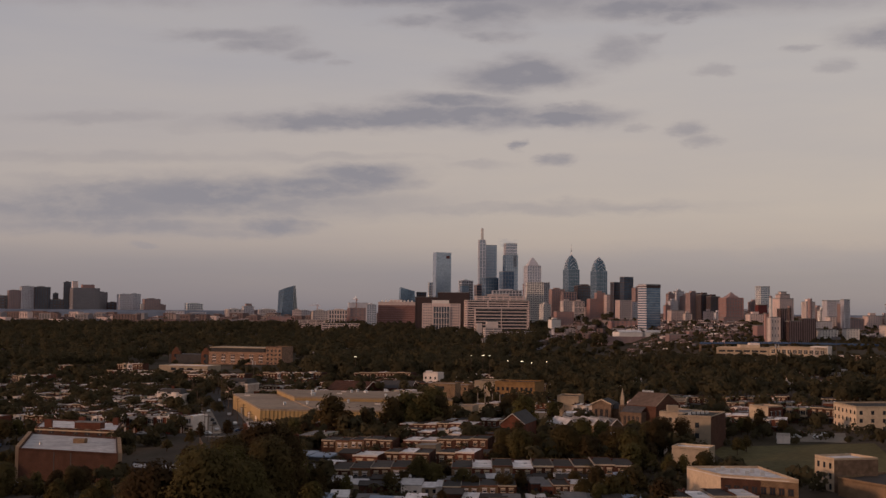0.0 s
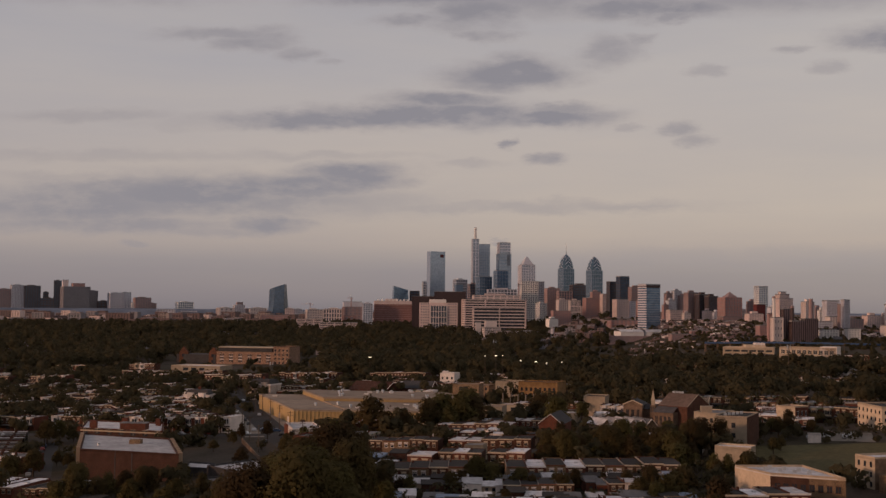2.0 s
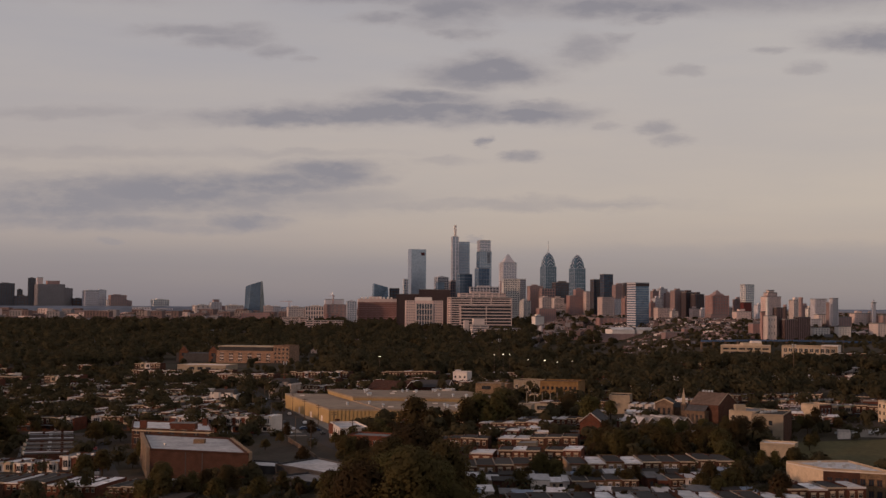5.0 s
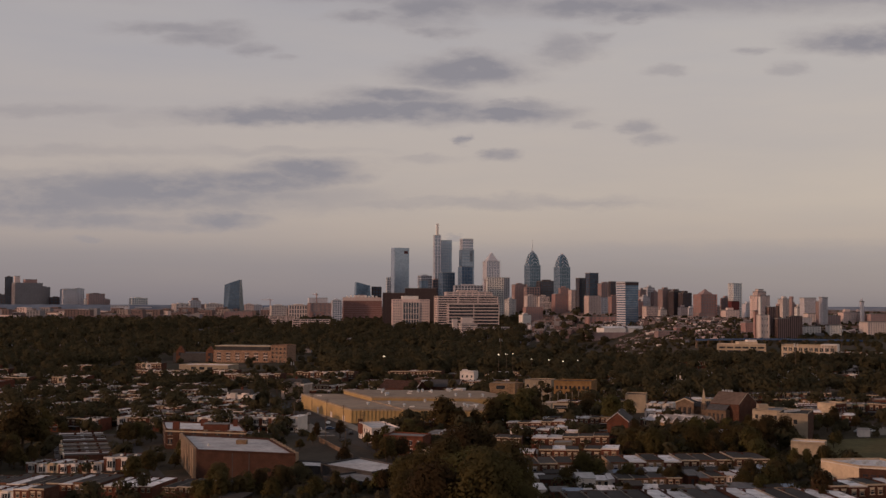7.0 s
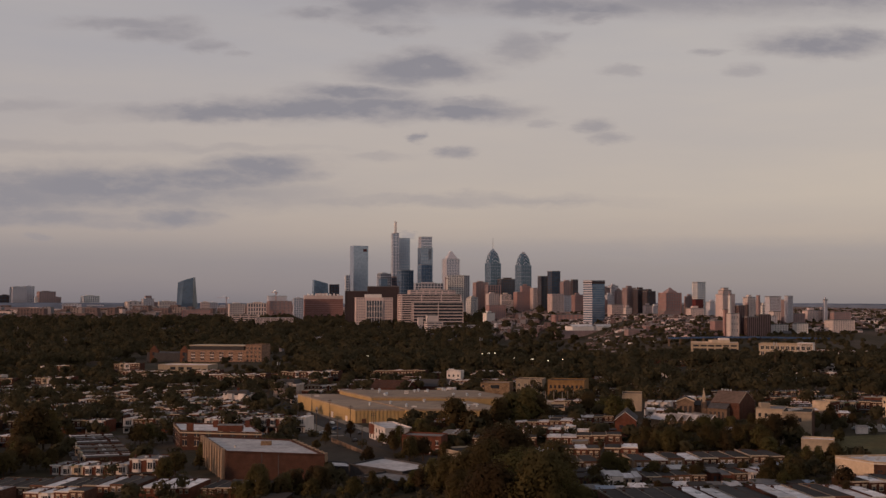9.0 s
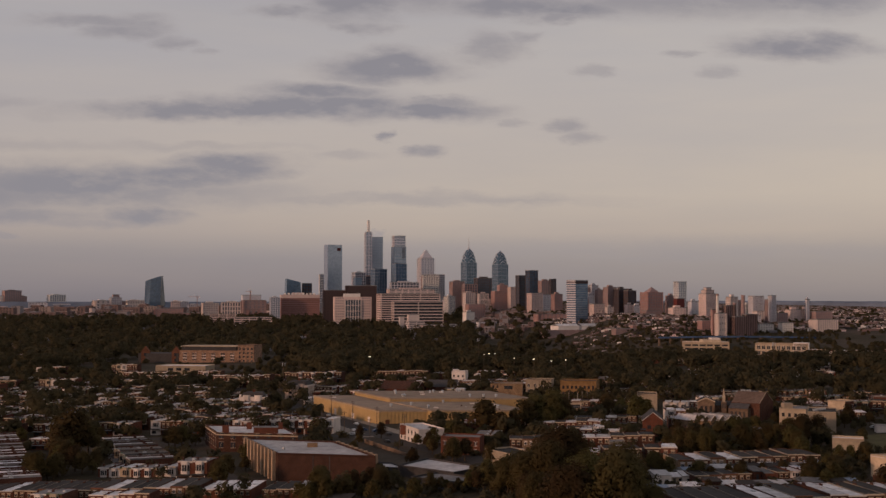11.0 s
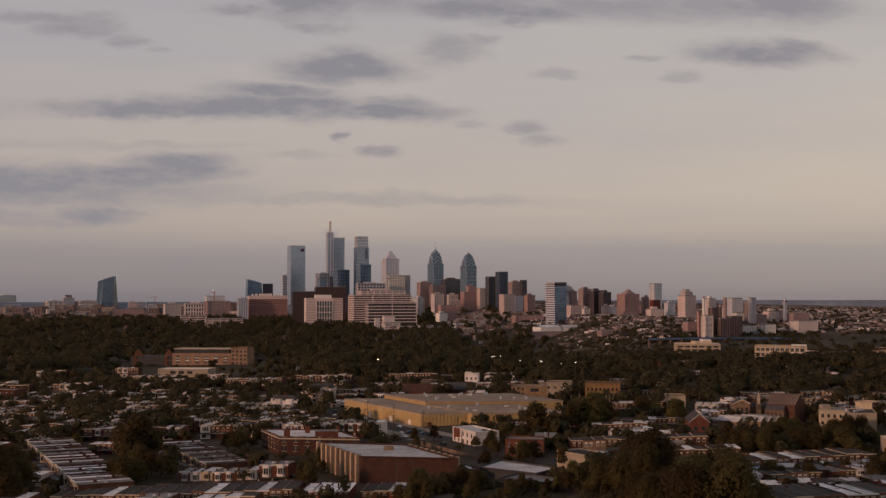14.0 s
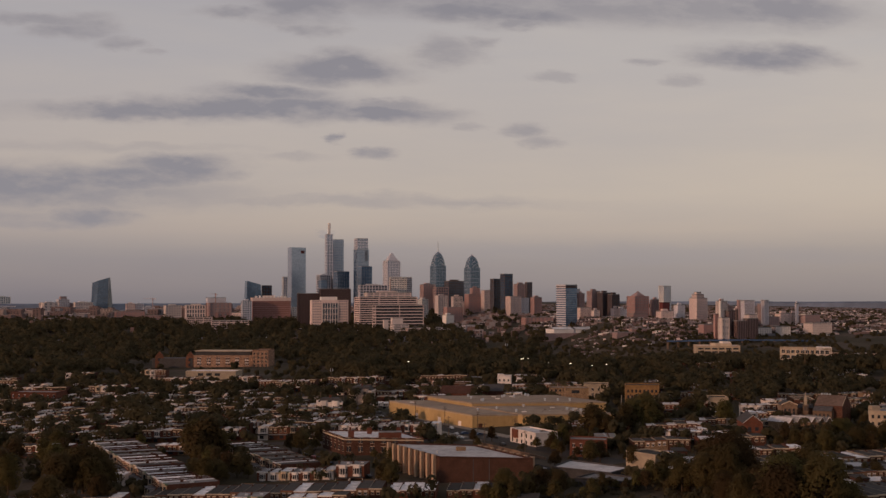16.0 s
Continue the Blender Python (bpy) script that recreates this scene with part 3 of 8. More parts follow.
def clinic(x, y, w, d, top):
    """A tan hospital wing: small windows on both sides of a tall glazed middle bay under a raised roof room."""
    z = ground_z(x, y) - 3
    ob = thing("hospital_wing", (x, y, z), "tan hospital wing with a tall glazed middle bay", "building", turn=radians(6))
    h = top - z
    body = part("body", Mesh().box(-w / 2, w / 2, -d / 2, d / 2, 0, h), [C_TAN], ob)
    n = max(5, round(h / 5))
    for i in range(n):
        for s0, s1, k in ((-0.48, -0.24, 4), (0.24, 0.48, 4)):
            for j in range(k):
                x0 = w * (s0 + (s1 - s0) * (j + 0.2) / k)
                part("window", Mesh().box(x0, x0 + w * 0.034, -d / 2 - 0.3, -d / 2 + 0.2, h * (i + 0.3) / n, h * (i + 0.72) / n, bottom=True), [G_WIN], body)
    bay = part("glazed_bay", Mesh().box(-w * 0.21, w * 0.21, -d / 2 - 1.2, -d / 2 + 0.5, 0, h * 0.9), [G_DARK], ob, "tall glazed middle bay")
    for i in range(7):
        x0 = -w * 0.21 + w * 0.42 * i / 6
        part("mullion", Mesh().box(x0 - 0.5, x0 + 0.5, -d / 2 - 1.8, -d / 2 - 1, 0, h * 0.9), [C_WHITE], bay)
    for i in range(1, 5):
        part("transom", Mesh().box(-w * 0.21, w * 0.21, -d / 2 - 1.7, -d / 2 - 1, h * 0.18 * i, h * 0.18 * i + 1.2, bottom=True), [C_TAN], bay)
    part("roof_room", Mesh().box(-w * 0.24, w * 0.2, -d * 0.4, d * 0.3, h, h + 6), [C_WHITE], ob, "pale roof room")
    return ob


def brick_clinic(x, y, w, d, top):
    """A broad windowless-looking brick block with thin floor lines and white plant on its roof."""
    z = ground_z(x, y) - 3
    ob = thing("brick_hospital", (x, y, z), "broad red brick hospital with thin floor lines", "building", turn=radians(8))
    h = top - z
    body = part("body", Mesh().box(-w / 2, w / 2, -d / 2, d / 2, 0, h), [C_RED], ob)
    n = max(6, round(h / 4.4))
    for i in range(1, n):
        part("floor_line", Mesh().box(-w * 0.5 - 0.15, w * 0.5 + 0.15, -d / 2 - 0.2, d / 2 + 0.2, h * i / n - 0.4, h * i / n + 0.5, bottom=True), [C_BRICK], body)
    part("top_storey", Mesh().box(-w / 2 - 0.3, w / 2 + 0.3, -d / 2 - 0.3, d / 2 + 0.3, h - 6.5, h - 0.8, bottom=True), [C_TAN], body, "pale top storey")
    part("roof_edge", Mesh().box(-w / 2 - 0.6, w / 2 + 0.6, -d / 2 - 0.6, d / 2 + 0.6, h - 0.8, h + 0.5, bottom=True), [C_TAN], body)
    for i in range(9):
        x0 = -w * 0.42 + w * 0.095 * i
        part("roof_plant", Mesh().box(x0, x0 + w * 0.05, -d * 0.3, -d * 0.15, h, h + 3.6 + (i % 2)), [C_WHITE], ob, "pale roof plant box")
    part("roof_room", Mesh().box(-w * 0.2, w * 0.12, 0, d * 0.3, h, h + 5), [C_TAN], ob)
    return ob


def tower_crane(x, y, base, top, reach, turn):
    """A lattice tower crane over a building site."""
    ob = thing("tower_crane", (x, y, base), "slender steel tower crane above the city blocks", "crane", turn=radians(turn))
    h = top - base
    part("mast", Mesh().box(-0.9, 0.9, -0.9, 0.9, -20, h), [C_BROWN], ob)
    part("jib", Mesh().tube((-reach * 0.3, 0, h - 3), (reach, 0, h - 3), 0.8, 0.5, 4), [C_BROWN], ob)
    part("tie", Mesh().tube((0, 0, h + 4), (reach * 0.7, 0, h - 2.6), 0.3, 0.3, 4), [M_METAL], ob)
    part("counterweight", Mesh().box(-reach * 0.3, -reach * 0.2, -1, 1, h - 6, h - 3), [C_GREY], ob)
    return ob


def chimney(x, y, r, top, label, mat):
    z = ground_z(x, y) - 1
    ob = thing("chimney", (x, y, z), label, "chimney")
    h = top - z
    part("shaft", Mesh().tube((0, 0, 0), (0, 0, h), r * 1.25, r, 12), [mat], ob)
    part("rim", Mesh().tube((0, 0, h - 1.6), (0, 0, h + 0.3), r * 1.12, r * 1.12, 12), [C_BROWN], ob)
    return ob


tower("city_building", "dark blue-grey institutional block among trees", -2117, 4700, 86.5, 60.6, 105.8, 10, G_DARK, C_DARK, 12.3, 14.3, 0.3, 0.2, True)
# five of these left towers take darker frame colours for shade on their fronts
tower("apartment_tower", "tan apartment tower with a sunlit flank, coloured brown for its shaded front", -2040, 4700, 45.8, 32.1, 126.8, 35, G_WIN, C_BROWN, 6.1, 6.9, 0.4, 0.5, True)
tower("apartment_tower", "pale grey concrete apartment tower", -1996, 4720, 47.9, 33.5, 143.4, 35, G_WIN, C_GREY, 6.2, 6.2, 0.3, 0.6, True)
tower("apartment_tower", "dark glazed apartment tower with pale end wall", -1944, 4740, 59.6, 41.7, 141.9, 35, G_DARK, C_DARK, 7.0, 10.3, 0.15, 0.3, True)
tower("city_building", "low dark hospital block", -1884, 4760, 53.3, 37.3, 92.1, 15, G_DARK, C_DARK, 10.3, 12.4, 0.3, 0.2, True)
tower("city_building", "narrow dark stair tower on a hospital block", -1899, 4775, 18.5, 13.0, 117.5, 15, G_DARK, C_DARK, 10.4, 12.5, 0.3, 0.2, True)
tower("apartment_tower", "slim dark blue glass tower", -1836, 4740, 27.3, 19.1, 163.2, 25, G_DARK, C_DARK, 8.2, 8.2, 0.2, 0.2, True)
tower("apartment_tower", "broad tan slab of apartments with stepped roof rooms, greyed for its shaded front", -1747, 4700, 102.6, 71.8, 135.5, 32, G_WIN, C_ASH, 6.1, 6.5, 0.3, 0.5, False)
tower("apartment_tower", "narrow lift tower of pale concrete on an apartment slab", -1784, 4690, 20.9, 14.6, 162.3, 32, C_TAN, C_TAN, 10.2, 10.2, 0, 0, False)
tower("apartment_tower", "orange-tan roof rooms of an apartment slab", -1735, 4700, 47.5, 33.2, 149.2, 32, C_BRICK, C_TAN, 10.2, 10.2, 0, 0, False)
tower("apartment_tower", "grey rear slab of apartments", -1707, 4780, 38.6, 27.0, 123.4, 32, G_WIN, C_ASH, 6.2, 8.3, 0.4, 0.5, True)
tower("city_building", "dark hall with a rounded roof among the city blocks", -1659, 4780, 43.8, 30.7, 82.3, 20, G_DARK, C_DARK, 12.5, 16.6, 0.5, 0.4, True)
tower("city_building", "white patterned tower with small windows", -1594, 4740, 53.3, 37.3, 114.4, 35, G_WIN, C_GREY, 7.0, 7.0, 0.5, 0.5, True)
tower("city_building", "pale grey ribbed tower", -1560, 4760, 36.3, 25.4, 117.2, 35, G_STEEL, C_GREY, 7.0, 6.2, 0.3, 0.5, True)
tower("city_building", "brown brick apartment block with a stepped top", -1478, 4720, 60.8, 42.5, 96.7, 30, G_WIN, C_BROWN, 6.6, 6.6, 0.5, 0.5, True)
tower("city_building", "dark brick wing of an apartment block", -1441, 4740, 24.8, 17.3, 74.4, 30, G_WIN, C_BROWN, 6.6, 6.6, 0.5, 0.5, True)
tower("city_building", "narrow sunlit concrete stair tower", -1510, 4700, 11.4, 7.9, 73.7, 30, C_WHITE, C_WHITE, 10.2, 10.2, 0, 0, False)
tower("city_building", "white and glass laboratory block", -1322, 4780, 61.3, 42.9, 80.0, 30, G_BLUE, C_WHITE, 8.3, 8.3, 0.4, 0.35, True)
tower("city_building", "low long dark red block before the towers", -1533, 4560, 113.0, 79.1, 33.2, 8, G_WIN, C_BROWN, 7.9, 9.9, 0.5, 0.5, False)
tower("city_building", "low grey hall with a flat roof", -1342, 4600, 63.9, 44.7, 47.8, 12, G_WIN, C_GREY, 8.0, 10.0, 0.5, 0.5, False)
tower("city_building", "low cream block among the far city roofs", -1283, 4300, 54.2, 32.5, 29.3, 14, G_WIN, C_CREAM, 7.5, 9.3, 0.5, 0.5, False)
tower("city_building", "low brown brick block among the far city roofs", -1218, 4250, 71.4, 42.9, 21.8, 14, G_WIN, C_BROWN, 7.4, 9.2, 0.5, 0.5, False)
tower("city_building", "low grey block among the far city roofs", -1297, 4600, 77.3, 46.4, 33.9, 14, G_WIN, C_GREY, 8.0, 10.0, 0.5, 0.5, False)
tower("city_building", "low grey concrete block among the far city roofs", -1279, 4700, 59.2, 35.5, 42.4, 14, G_WIN, C_GREY, 8.2, 10.2, 0.5, 0.5, False)
tower("city_building", "low tan block among the far city roofs", -1214, 4600, 52.2, 31.3, 32.0, 14, G_WIN, C_TAN, 8.0, 10.0, 0.5, 0.5, False)
tower("city_building", "low brown brick block among the far city roofs", -1223, 4750, 71.9, 43.1, 44.7, 14, G_WIN, C_BROWN, 8.3, 10.3, 0.5, 0.5, False)
tower("city_building", "low pale block among the far city roofs", -1105, 4200, 70.6, 42.3, 20.7, 14, G_WIN, C_CREAM, 7.3, 9.1, 0.5, 0.5, False)
tower("city_building", "low tan block among the far city roofs", -1079, 4350, 58.5, 35.1, 27.7, 14, G_WIN, C_TAN, 7.6, 9.5, 0.5, 0.5, False)
tower("city_building", "low dark block among the far city roofs", -1032, 4150, 38.4, 23.0, 21.4, 14, G_WIN, C_DARK, 7.2, 9.0, 0.5, 0.5, False)
tower("city_building", "low grey block among the far city roofs", -1002, 4300, 57.8, 34.7, 24.2, 14, G_WIN, C_GREY, 7.5, 9.3, 0.5, 0.5, False)
tower("city_building", "low red brick block among the far city roofs", -959, 4350, 69.4, 41.7, 28.1, 14, G_WIN, C_BRICK, 7.6, 9.5, 0.5, 0.5, False)
tower("city_building", "low tan block among the far city roofs", -866, 4100, 53.4, 32.0, 24.3, 14, G_WIN, C_TAN, 7.1, 8.9, 0.5, 0.5, False)
tower("city_building", "low brown brick block among the far city roofs", -1335, 4250, 53.6, 32.1, 19.4, 14, G_WIN, C_BROWN, 7.4, 9.2, 0.5, 0.5, False)
tower("city_building", "low brown brick block among the far city roofs", -1348, 4100, 68.9, 41.3, 12.9, 14, G_WIN, C_BROWN, 7.1, 8.9, 0.5, 0.5, False)
tower("city_building", "low dark block among the far city roofs", -1444, 4100, 68.9, 41.3, 14.5, 14, G_WIN, C_DARK, 7.1, 8.9, 0.5, 0.5, False)
tower("city_building", "low white block among the far city roofs", -1140, 4000, 43.7, 26.2, 14.7, 14, G_WIN, C_WHITE, 7.0, 8.7, 0.5, 0.5, False)
tower("city_building", "low cream block among the far city roofs", -1009, 3950, 46.5, 27.9, 13.8, 14, G_WIN, C_CREAM, 6.9, 8.6, 0.5, 0.5, False)
tower("city_building", "tan stone block with blank walls", -1068, 4450, 53.4, 37.4, 58.7, 28, G_WIN, C_CREAM, 9.7, 17.4, 0.4, 0.6, True)
tower("city_building", "stepped grey stone tower", -1040, 4550, 38.7, 27.1, 69.7, 28, G_WIN, C_GREY, 6.7, 6.7, 0.4, 0.5, True)
tower("city_building", "brick upper storeys of a stepped tower", -1041, 4560, 22.9, 16.1, 78.4, 28, C_BROWN, C_BROWN, 9.9, 9.9, 0, 0, False)
tower("city_building", "dark link block between stone towers", -1021, 4600, 21.4, 14.9, 54.5, 28, G_WIN, C_BROWN, 8.0, 8.0, 0.4, 0.5, True)
tower("city_building", "grey-tan office block with upright piers", -967, 4550, 61.5, 43.1, 59.1, 20, G_WIN, C_CREAM, 15.8, 6.3, 0.3, 0.5, True)
tower("city_building", "white cube hall beside the woods", -633, 3000, 34.9, 24.4, 18.8, 8, C_WHITE, C_WHITE, 7.8, 7.8, 0, 0, False)
tower("city_building", "tan low block far behind the brick blocks", -672, 3700, 24.2, 16.9, 58.3, 15, G_WIN, C_TAN, 6.4, 6.4, 0.45, 0.45, True)
tower("city_building", "blue-grey block far behind the brick blocks", -650, 3720, 27.4, 19.2, 56.6, 15, G_WIN, C_GREY, 6.5, 6.5, 0.45, 0.45, True)
tower("city_building", "grey block under a tower crane", -617, 3700, 31.7, 22.2, 47.9, 15, G_WIN, C_GREY, 6.4, 6.4, 0.4, 0.4, True)
tower("city_building", "reddish low brick block beyond the trees", -589, 3100, 68.5, 48.0, 38.2, 12, G_WIN, C_BRICK, 5.4, 6.7, 0.55, 0.6, False)
tower("city_building", "lower red brick wing beyond the trees", -519, 3050, 50.4, 35.3, 28.6, 10, G_WIN, C_BRICK, 5.3, 6.6, 0.55, 0.6, False)
tower("city_building", "cream mid-rise with stepped terraces", -471, 3016, 37.5, 26.3, 56.4, 18, G_WIN, C_CREAM, 5.2, 6.6, 0.5, 0.4, True)
tower("city_building", "cream institutional block with tall paired windows", -401, 2900, 50.4, 35.3, 58.2, 10, G_DARK, C_CREAM, 11.3, 6.3, 0.25, 0.45, True)
tower("city_building", "dark brown brick hall with a rounded roof deck", -344, 2850, 50.4, 35.3, 61.1, 14, G_WIN, C_BROWN, 6.2, 9.9, 0.5, 0.6, False)
tower("city_building", "pale round roof deck on a brick hall", -352, 2872, 44.4, 22.2, 73.4, 14, C_GREY, C_GREY, 6.2, 6.2, 0, 0, False)
tower("city_building", "small orange brick annex with a square window", -319, 2600, 22.5, 15.7, 41.4, 14, G_WIN, C_BRICK, 9.0, 9.0, 0.5, 0.6, False)
tower("city_building", "long tan parking garage with open decks", -337, 2230, 46.2, 18.5, 36.7, 7, G_BAND, C_TAN, 3.5, 13.6, 0.5, 0.12, False)
tower("city_building", "lower wing of a tan parking garage", -278, 2200, 68.1, 20.4, 31.0, 7, G_BAND, C_TAN, 3.4, 13.4, 0.5, 0.12, False)
tower("city_building", "grey-green glazed block beside the brick hospital", -260, 2460, 19.1, 13.4, 69.6, 15, G_STEEL, C_GREY, 4.3, 4.3, 0.35, 0.25, True)
tower("city_building", "white stair block between hospitals", -159, 2500, 12.7, 8.9, 53.4, 10, G_WIN, C_WHITE, 4.3, 4.3, 0.5, 0.3, False)
tower("city_building", "blue glass low block between hospitals", -147, 2350, 15.9, 11.1, 32.7, 10, G_BLUE, C_GREY, 4.1, 4.1, 0.3, 0.2, False)
brick_clinic(-211, 2500, 80.3, 40, 72.3)
clinic(-94, 2190, 68.5, 30, 68.2)
tower("city_building", "dark bronze slab building behind the hospital", -80, 2300, 58.3, 23.3, 90.5, 6, C_DARK, C_DARK, 4.0, 6.0, 0.4, 0.3, False)
tower("city_building", "lower wing of a dark bronze slab building", -129, 2310, 48.1, 19.2, 81.6, 6, C_DARK, C_DARK, 4.0, 6.0, 0.4, 0.3, False)
tower("city_building", "large tan hospital with pale floor bands", 8, 2125, 106.8, 42.7, 74.4, 10, G_BAND, C_TAN, 4.1, 37.0, 0.42, 0.06, False)
tower("city_building", "set-back top storeys of a banded hospital", 12, 2135, 81.1, 24.3, 84.7, 10, G_WIN, C_TAN, 4.1, 11.1, 0.5, 0.2, True)
tower("city_building", "glass hospital front with long dark window bands", 20, 1990, 84.0, 22.5, 60.5, 8, G_BAND, C_TAN, 5.2, 42.0, 0.3, 0.03, False)
tower("city_building", "cream stepped low block in front of the hospital", 10, 1890, 17.1, 12.0, 39.8, 14, C_CREAM, C_CREAM, 3.3, 4.1, 0, 0, False)
tower("city_building", "cream stair tower in front of the hospital", -9, 1880, 7.7, 5.4, 37.2, 14, C_CREAM, C_CREAM, 3.3, 4.1, 0, 0, False)
tower("city_building", "cream terraced wing in front of the hospital", 12, 1860, 24.5, 17.1, 29.6, 14, G_DARK, C_CREAM, 2.9, 24.3, 0.55, 0.1, False)
tower("city_building", "tan low wing with window bands", 40, 1840, 36.3, 14.5, 24.8, 8, G_BAND, C_TAN, 2.9, 24.0, 0.55, 0.1, False)
tower("city_building", "grey parking garage with open decks", 66, 1800, 28.7, 20.1, 26.6, 8, G_BAND, C_GREY, 2.7, 9.4, 0.5, 0.15, False)
tower("city_building", "slim white and glass block", 93, 2290, 16.7, 11.7, 72.4, 38, G_BLUE, C_WHITE, 3.6, 3.2, 0.2, 0.45, True)
tower("office_tower", "small pale glass slab beside the tall slab", -189, 3003, 10.8, 7.5, 126.0, 20, G_STEEL, C_WHITE, 6.5, 5.2, 0.2, 0.2, False)
tower("office_tower", "dark glass office tower", -93, 2867, 28.0, 19.6, 130.3, 25, G_DARK, C_GREY, 6.2, 6.2, 0.2, 0.15, True)
tower("office_tower", "blue glass block low before a dark tower", -95, 2840, 16.6, 11.6, 116.1, 25, G_BLUE, G_STEEL, 6.2, 6.2, 0.12, 0.1, False)
tower("office_tower", "dark glass block behind the blue one", -73, 3119, 24.3, 17.0, 125.9, 25, G_DARK, C_BROWN, 6.8, 6.8, 0.2, 0.15, True)
tower("office_tower", "blue glass block at the foot of the tallest tower", -44, 3069, 34.7, 24.3, 141.1, 25, G_NAVY, G_STEEL, 8.0, 6.7, 0.1, 0.1, False)
tower("office_tower", "pale blue glass block in front of a tower", 5, 2818, 28.6, 20.0, 148.2, 25, G_BLUE, G_STEEL, 8.6, 7.4, 0.1, 0.1, False)
tower("office_tower", "dark low roofs behind the banded hospital", 12, 2600, 62.3, 18.7, 103.2, 10, G_DARK, C_GREY, 5.7, 6.8, 0.3, 0.2, True)
tower("office_tower", "cream office block with a grid of small windows", 71, 2640, 35.1, 17.5, 119.1, 8, G_DARK, C_WHITE, 4.6, 3.9, 0.35, 0.4, False)
# the cream block's shaded side, put in as a separate greyer block
tower("office_tower", "grey block standing for the shaded face of a cream office block", 94, 2650, 17.1, 12.0, 119.4, 8, G_WIN, C_GREY, 4.6, 4.6, 0.3, 0.3, False)
tower("office_tower", "grey base block before the pyramid tower", 40, 2500, 20.4, 14.3, 83.9, 15, G_WIN, C_GREY, 4.9, 4.3, 0.4, 0.4, True)
tower("office_tower", "dark grey block beside a cream office block", 97, 2450, 15.6, 10.9, 65.0, 20, G_WIN, C_GREY, 4.8, 4.3, 0.4, 0.4, True)
tower("office_tower", "brown granite tower among the city blocks", 116, 2420, 25.3, 17.7, 103.0, 18, G_WIN, C_BROWN, 4.7, 3.6, 0.4, 0.5, True)
tower("office_tower", "dark glass block between twin spires", 170, 2400, 34.6, 24.2, 109.7, 14, G_DARK, C_DARK, 5.2, 5.2, 0.2, 0.2, True)
tower("office_tower", "dark plum block under the spired tower", 139, 2380, 26.4, 18.5, 94.5, 14, G_DARK, C_BROWN, 5.2, 5.2, 0.3, 0.3, False)
tower("apartment_tower", "pale apartment tower with white corners", 134, 2330, 19.5, 13.6, 79.4, 20, G_WIN, C_CREAM, 4.1, 4.1, 0.35, 0.5, True)
tower("apartment_tower", "tan apartment tower with light piers", 153, 2230, 17.7, 12.4, 77.7, 12, G_DARK, C_CREAM, 11.6, 2.5, 0.15, 0.5, True)
tower("apartment_tower", "red-brown apartment tower among the city blocks", 184, 2220, 27.1, 18.9, 79.8, 16, G_WIN, C_BRICK, 3.3, 3.3, 0.45, 0.5, False)
tower("apartment_tower", "brick upper storeys behind a red-brown tower", 193, 2260, 15.6, 10.9, 94.2, 16, G_WIN, C_BRICK, 3.3, 3.3, 0.45, 0.5, True)
tower("apartment_tower", "tan apartment tower with many windows", 209, 2210, 17.6, 12.3, 87.2, 20, G_WIN, C_TAN, 3.1, 3.1, 0.45, 0.45, False)
tower("apartment_tower", "lower pink-tan wing beside apartment towers", 173, 2300, 14.9, 10.5, 65.1, 16, G_WIN, C_TAN, 3.4, 3.4, 0.45, 0.45, False)
tower("city_building", "low orange brick block before towers", 123, 2050, 28.2, 19.8, 55.9, 12, G_WIN, C_BRICK, 3.6, 3.6, 0.5, 0.5, False)
tower("city_building", "white stepped church-like block before towers", 107, 1990, 16.9, 11.8, 45.6, 30, C_WHITE, C_WHITE, 4.3, 4.3, 0, 0, True)
tower("office_tower", "dark glass tower among the city blocks", 216, 2150, 15.8, 11.1, 108.1, 28, G_DARK, C_DARK, 4.7, 3.7, 0.2, 0.2, False)
tower("office_tower", "dark blue glass tower with a sloped shoulder", 232, 2122, 18.1, 12.7, 116.6, 28, G_NAVY, C_DARK, 4.6, 3.7, 0.15, 0.12, False)
tower("office_tower", "dark brown far tower between glass towers", 250, 2080, 19.0, 13.3, 99.8, 20, G_WIN, C_BROWN, 3.6, 3.6, 0.4, 0.4, True)
tower("office_tower", "slim dark far tower", 258, 2040, 9.7, 6.8, 100.1, 20, G_DARK, C_DARK, 3.5, 3.5, 0.3, 0.3, False)
tower("apartment_tower", "brick and pale apartment tower", 216, 1960, 20.7, 14.5, 75.1, 24, G_WIN, C_TAN, 3.1, 3.1, 0.4, 0.5, False)
tower("apartment_tower", "bluish grey apartment tower", 237, 1980, 14.7, 10.3, 72.5, 24, G_WIN, C_GREY, 3.1, 3.1, 0.45, 0.45, False)
tower("apartment_tower", "orange-brown stepped tower among the city blocks", 244, 1900, 14.1, 9.9, 75.8, 24, G_WIN, C_BRICK, 2.8, 2.8, 0.5, 0.5, True)
tower("city_building", "low red brick block at the foot of towers", 198, 1660, 41.3, 16.5, 44.0, 10, G_WIN, C_BRICK, 3.6, 5.8, 0.6, 0.5, False)
tower("apartment_tower", "grey-brown apartment tower in a far cluster", 268, 1760, 9.0, 6.3, 85.0, 24, G_WIN, C_BROWN, 2.4, 2.4, 0.5, 0.5, True)
tower("apartment_tower", "grey-brown apartment tower in a far cluster", 282, 1780, 11.8, 8.3, 88.7, 24, G_WIN, C_GREY, 2.5, 2.5, 0.5, 0.5, True)
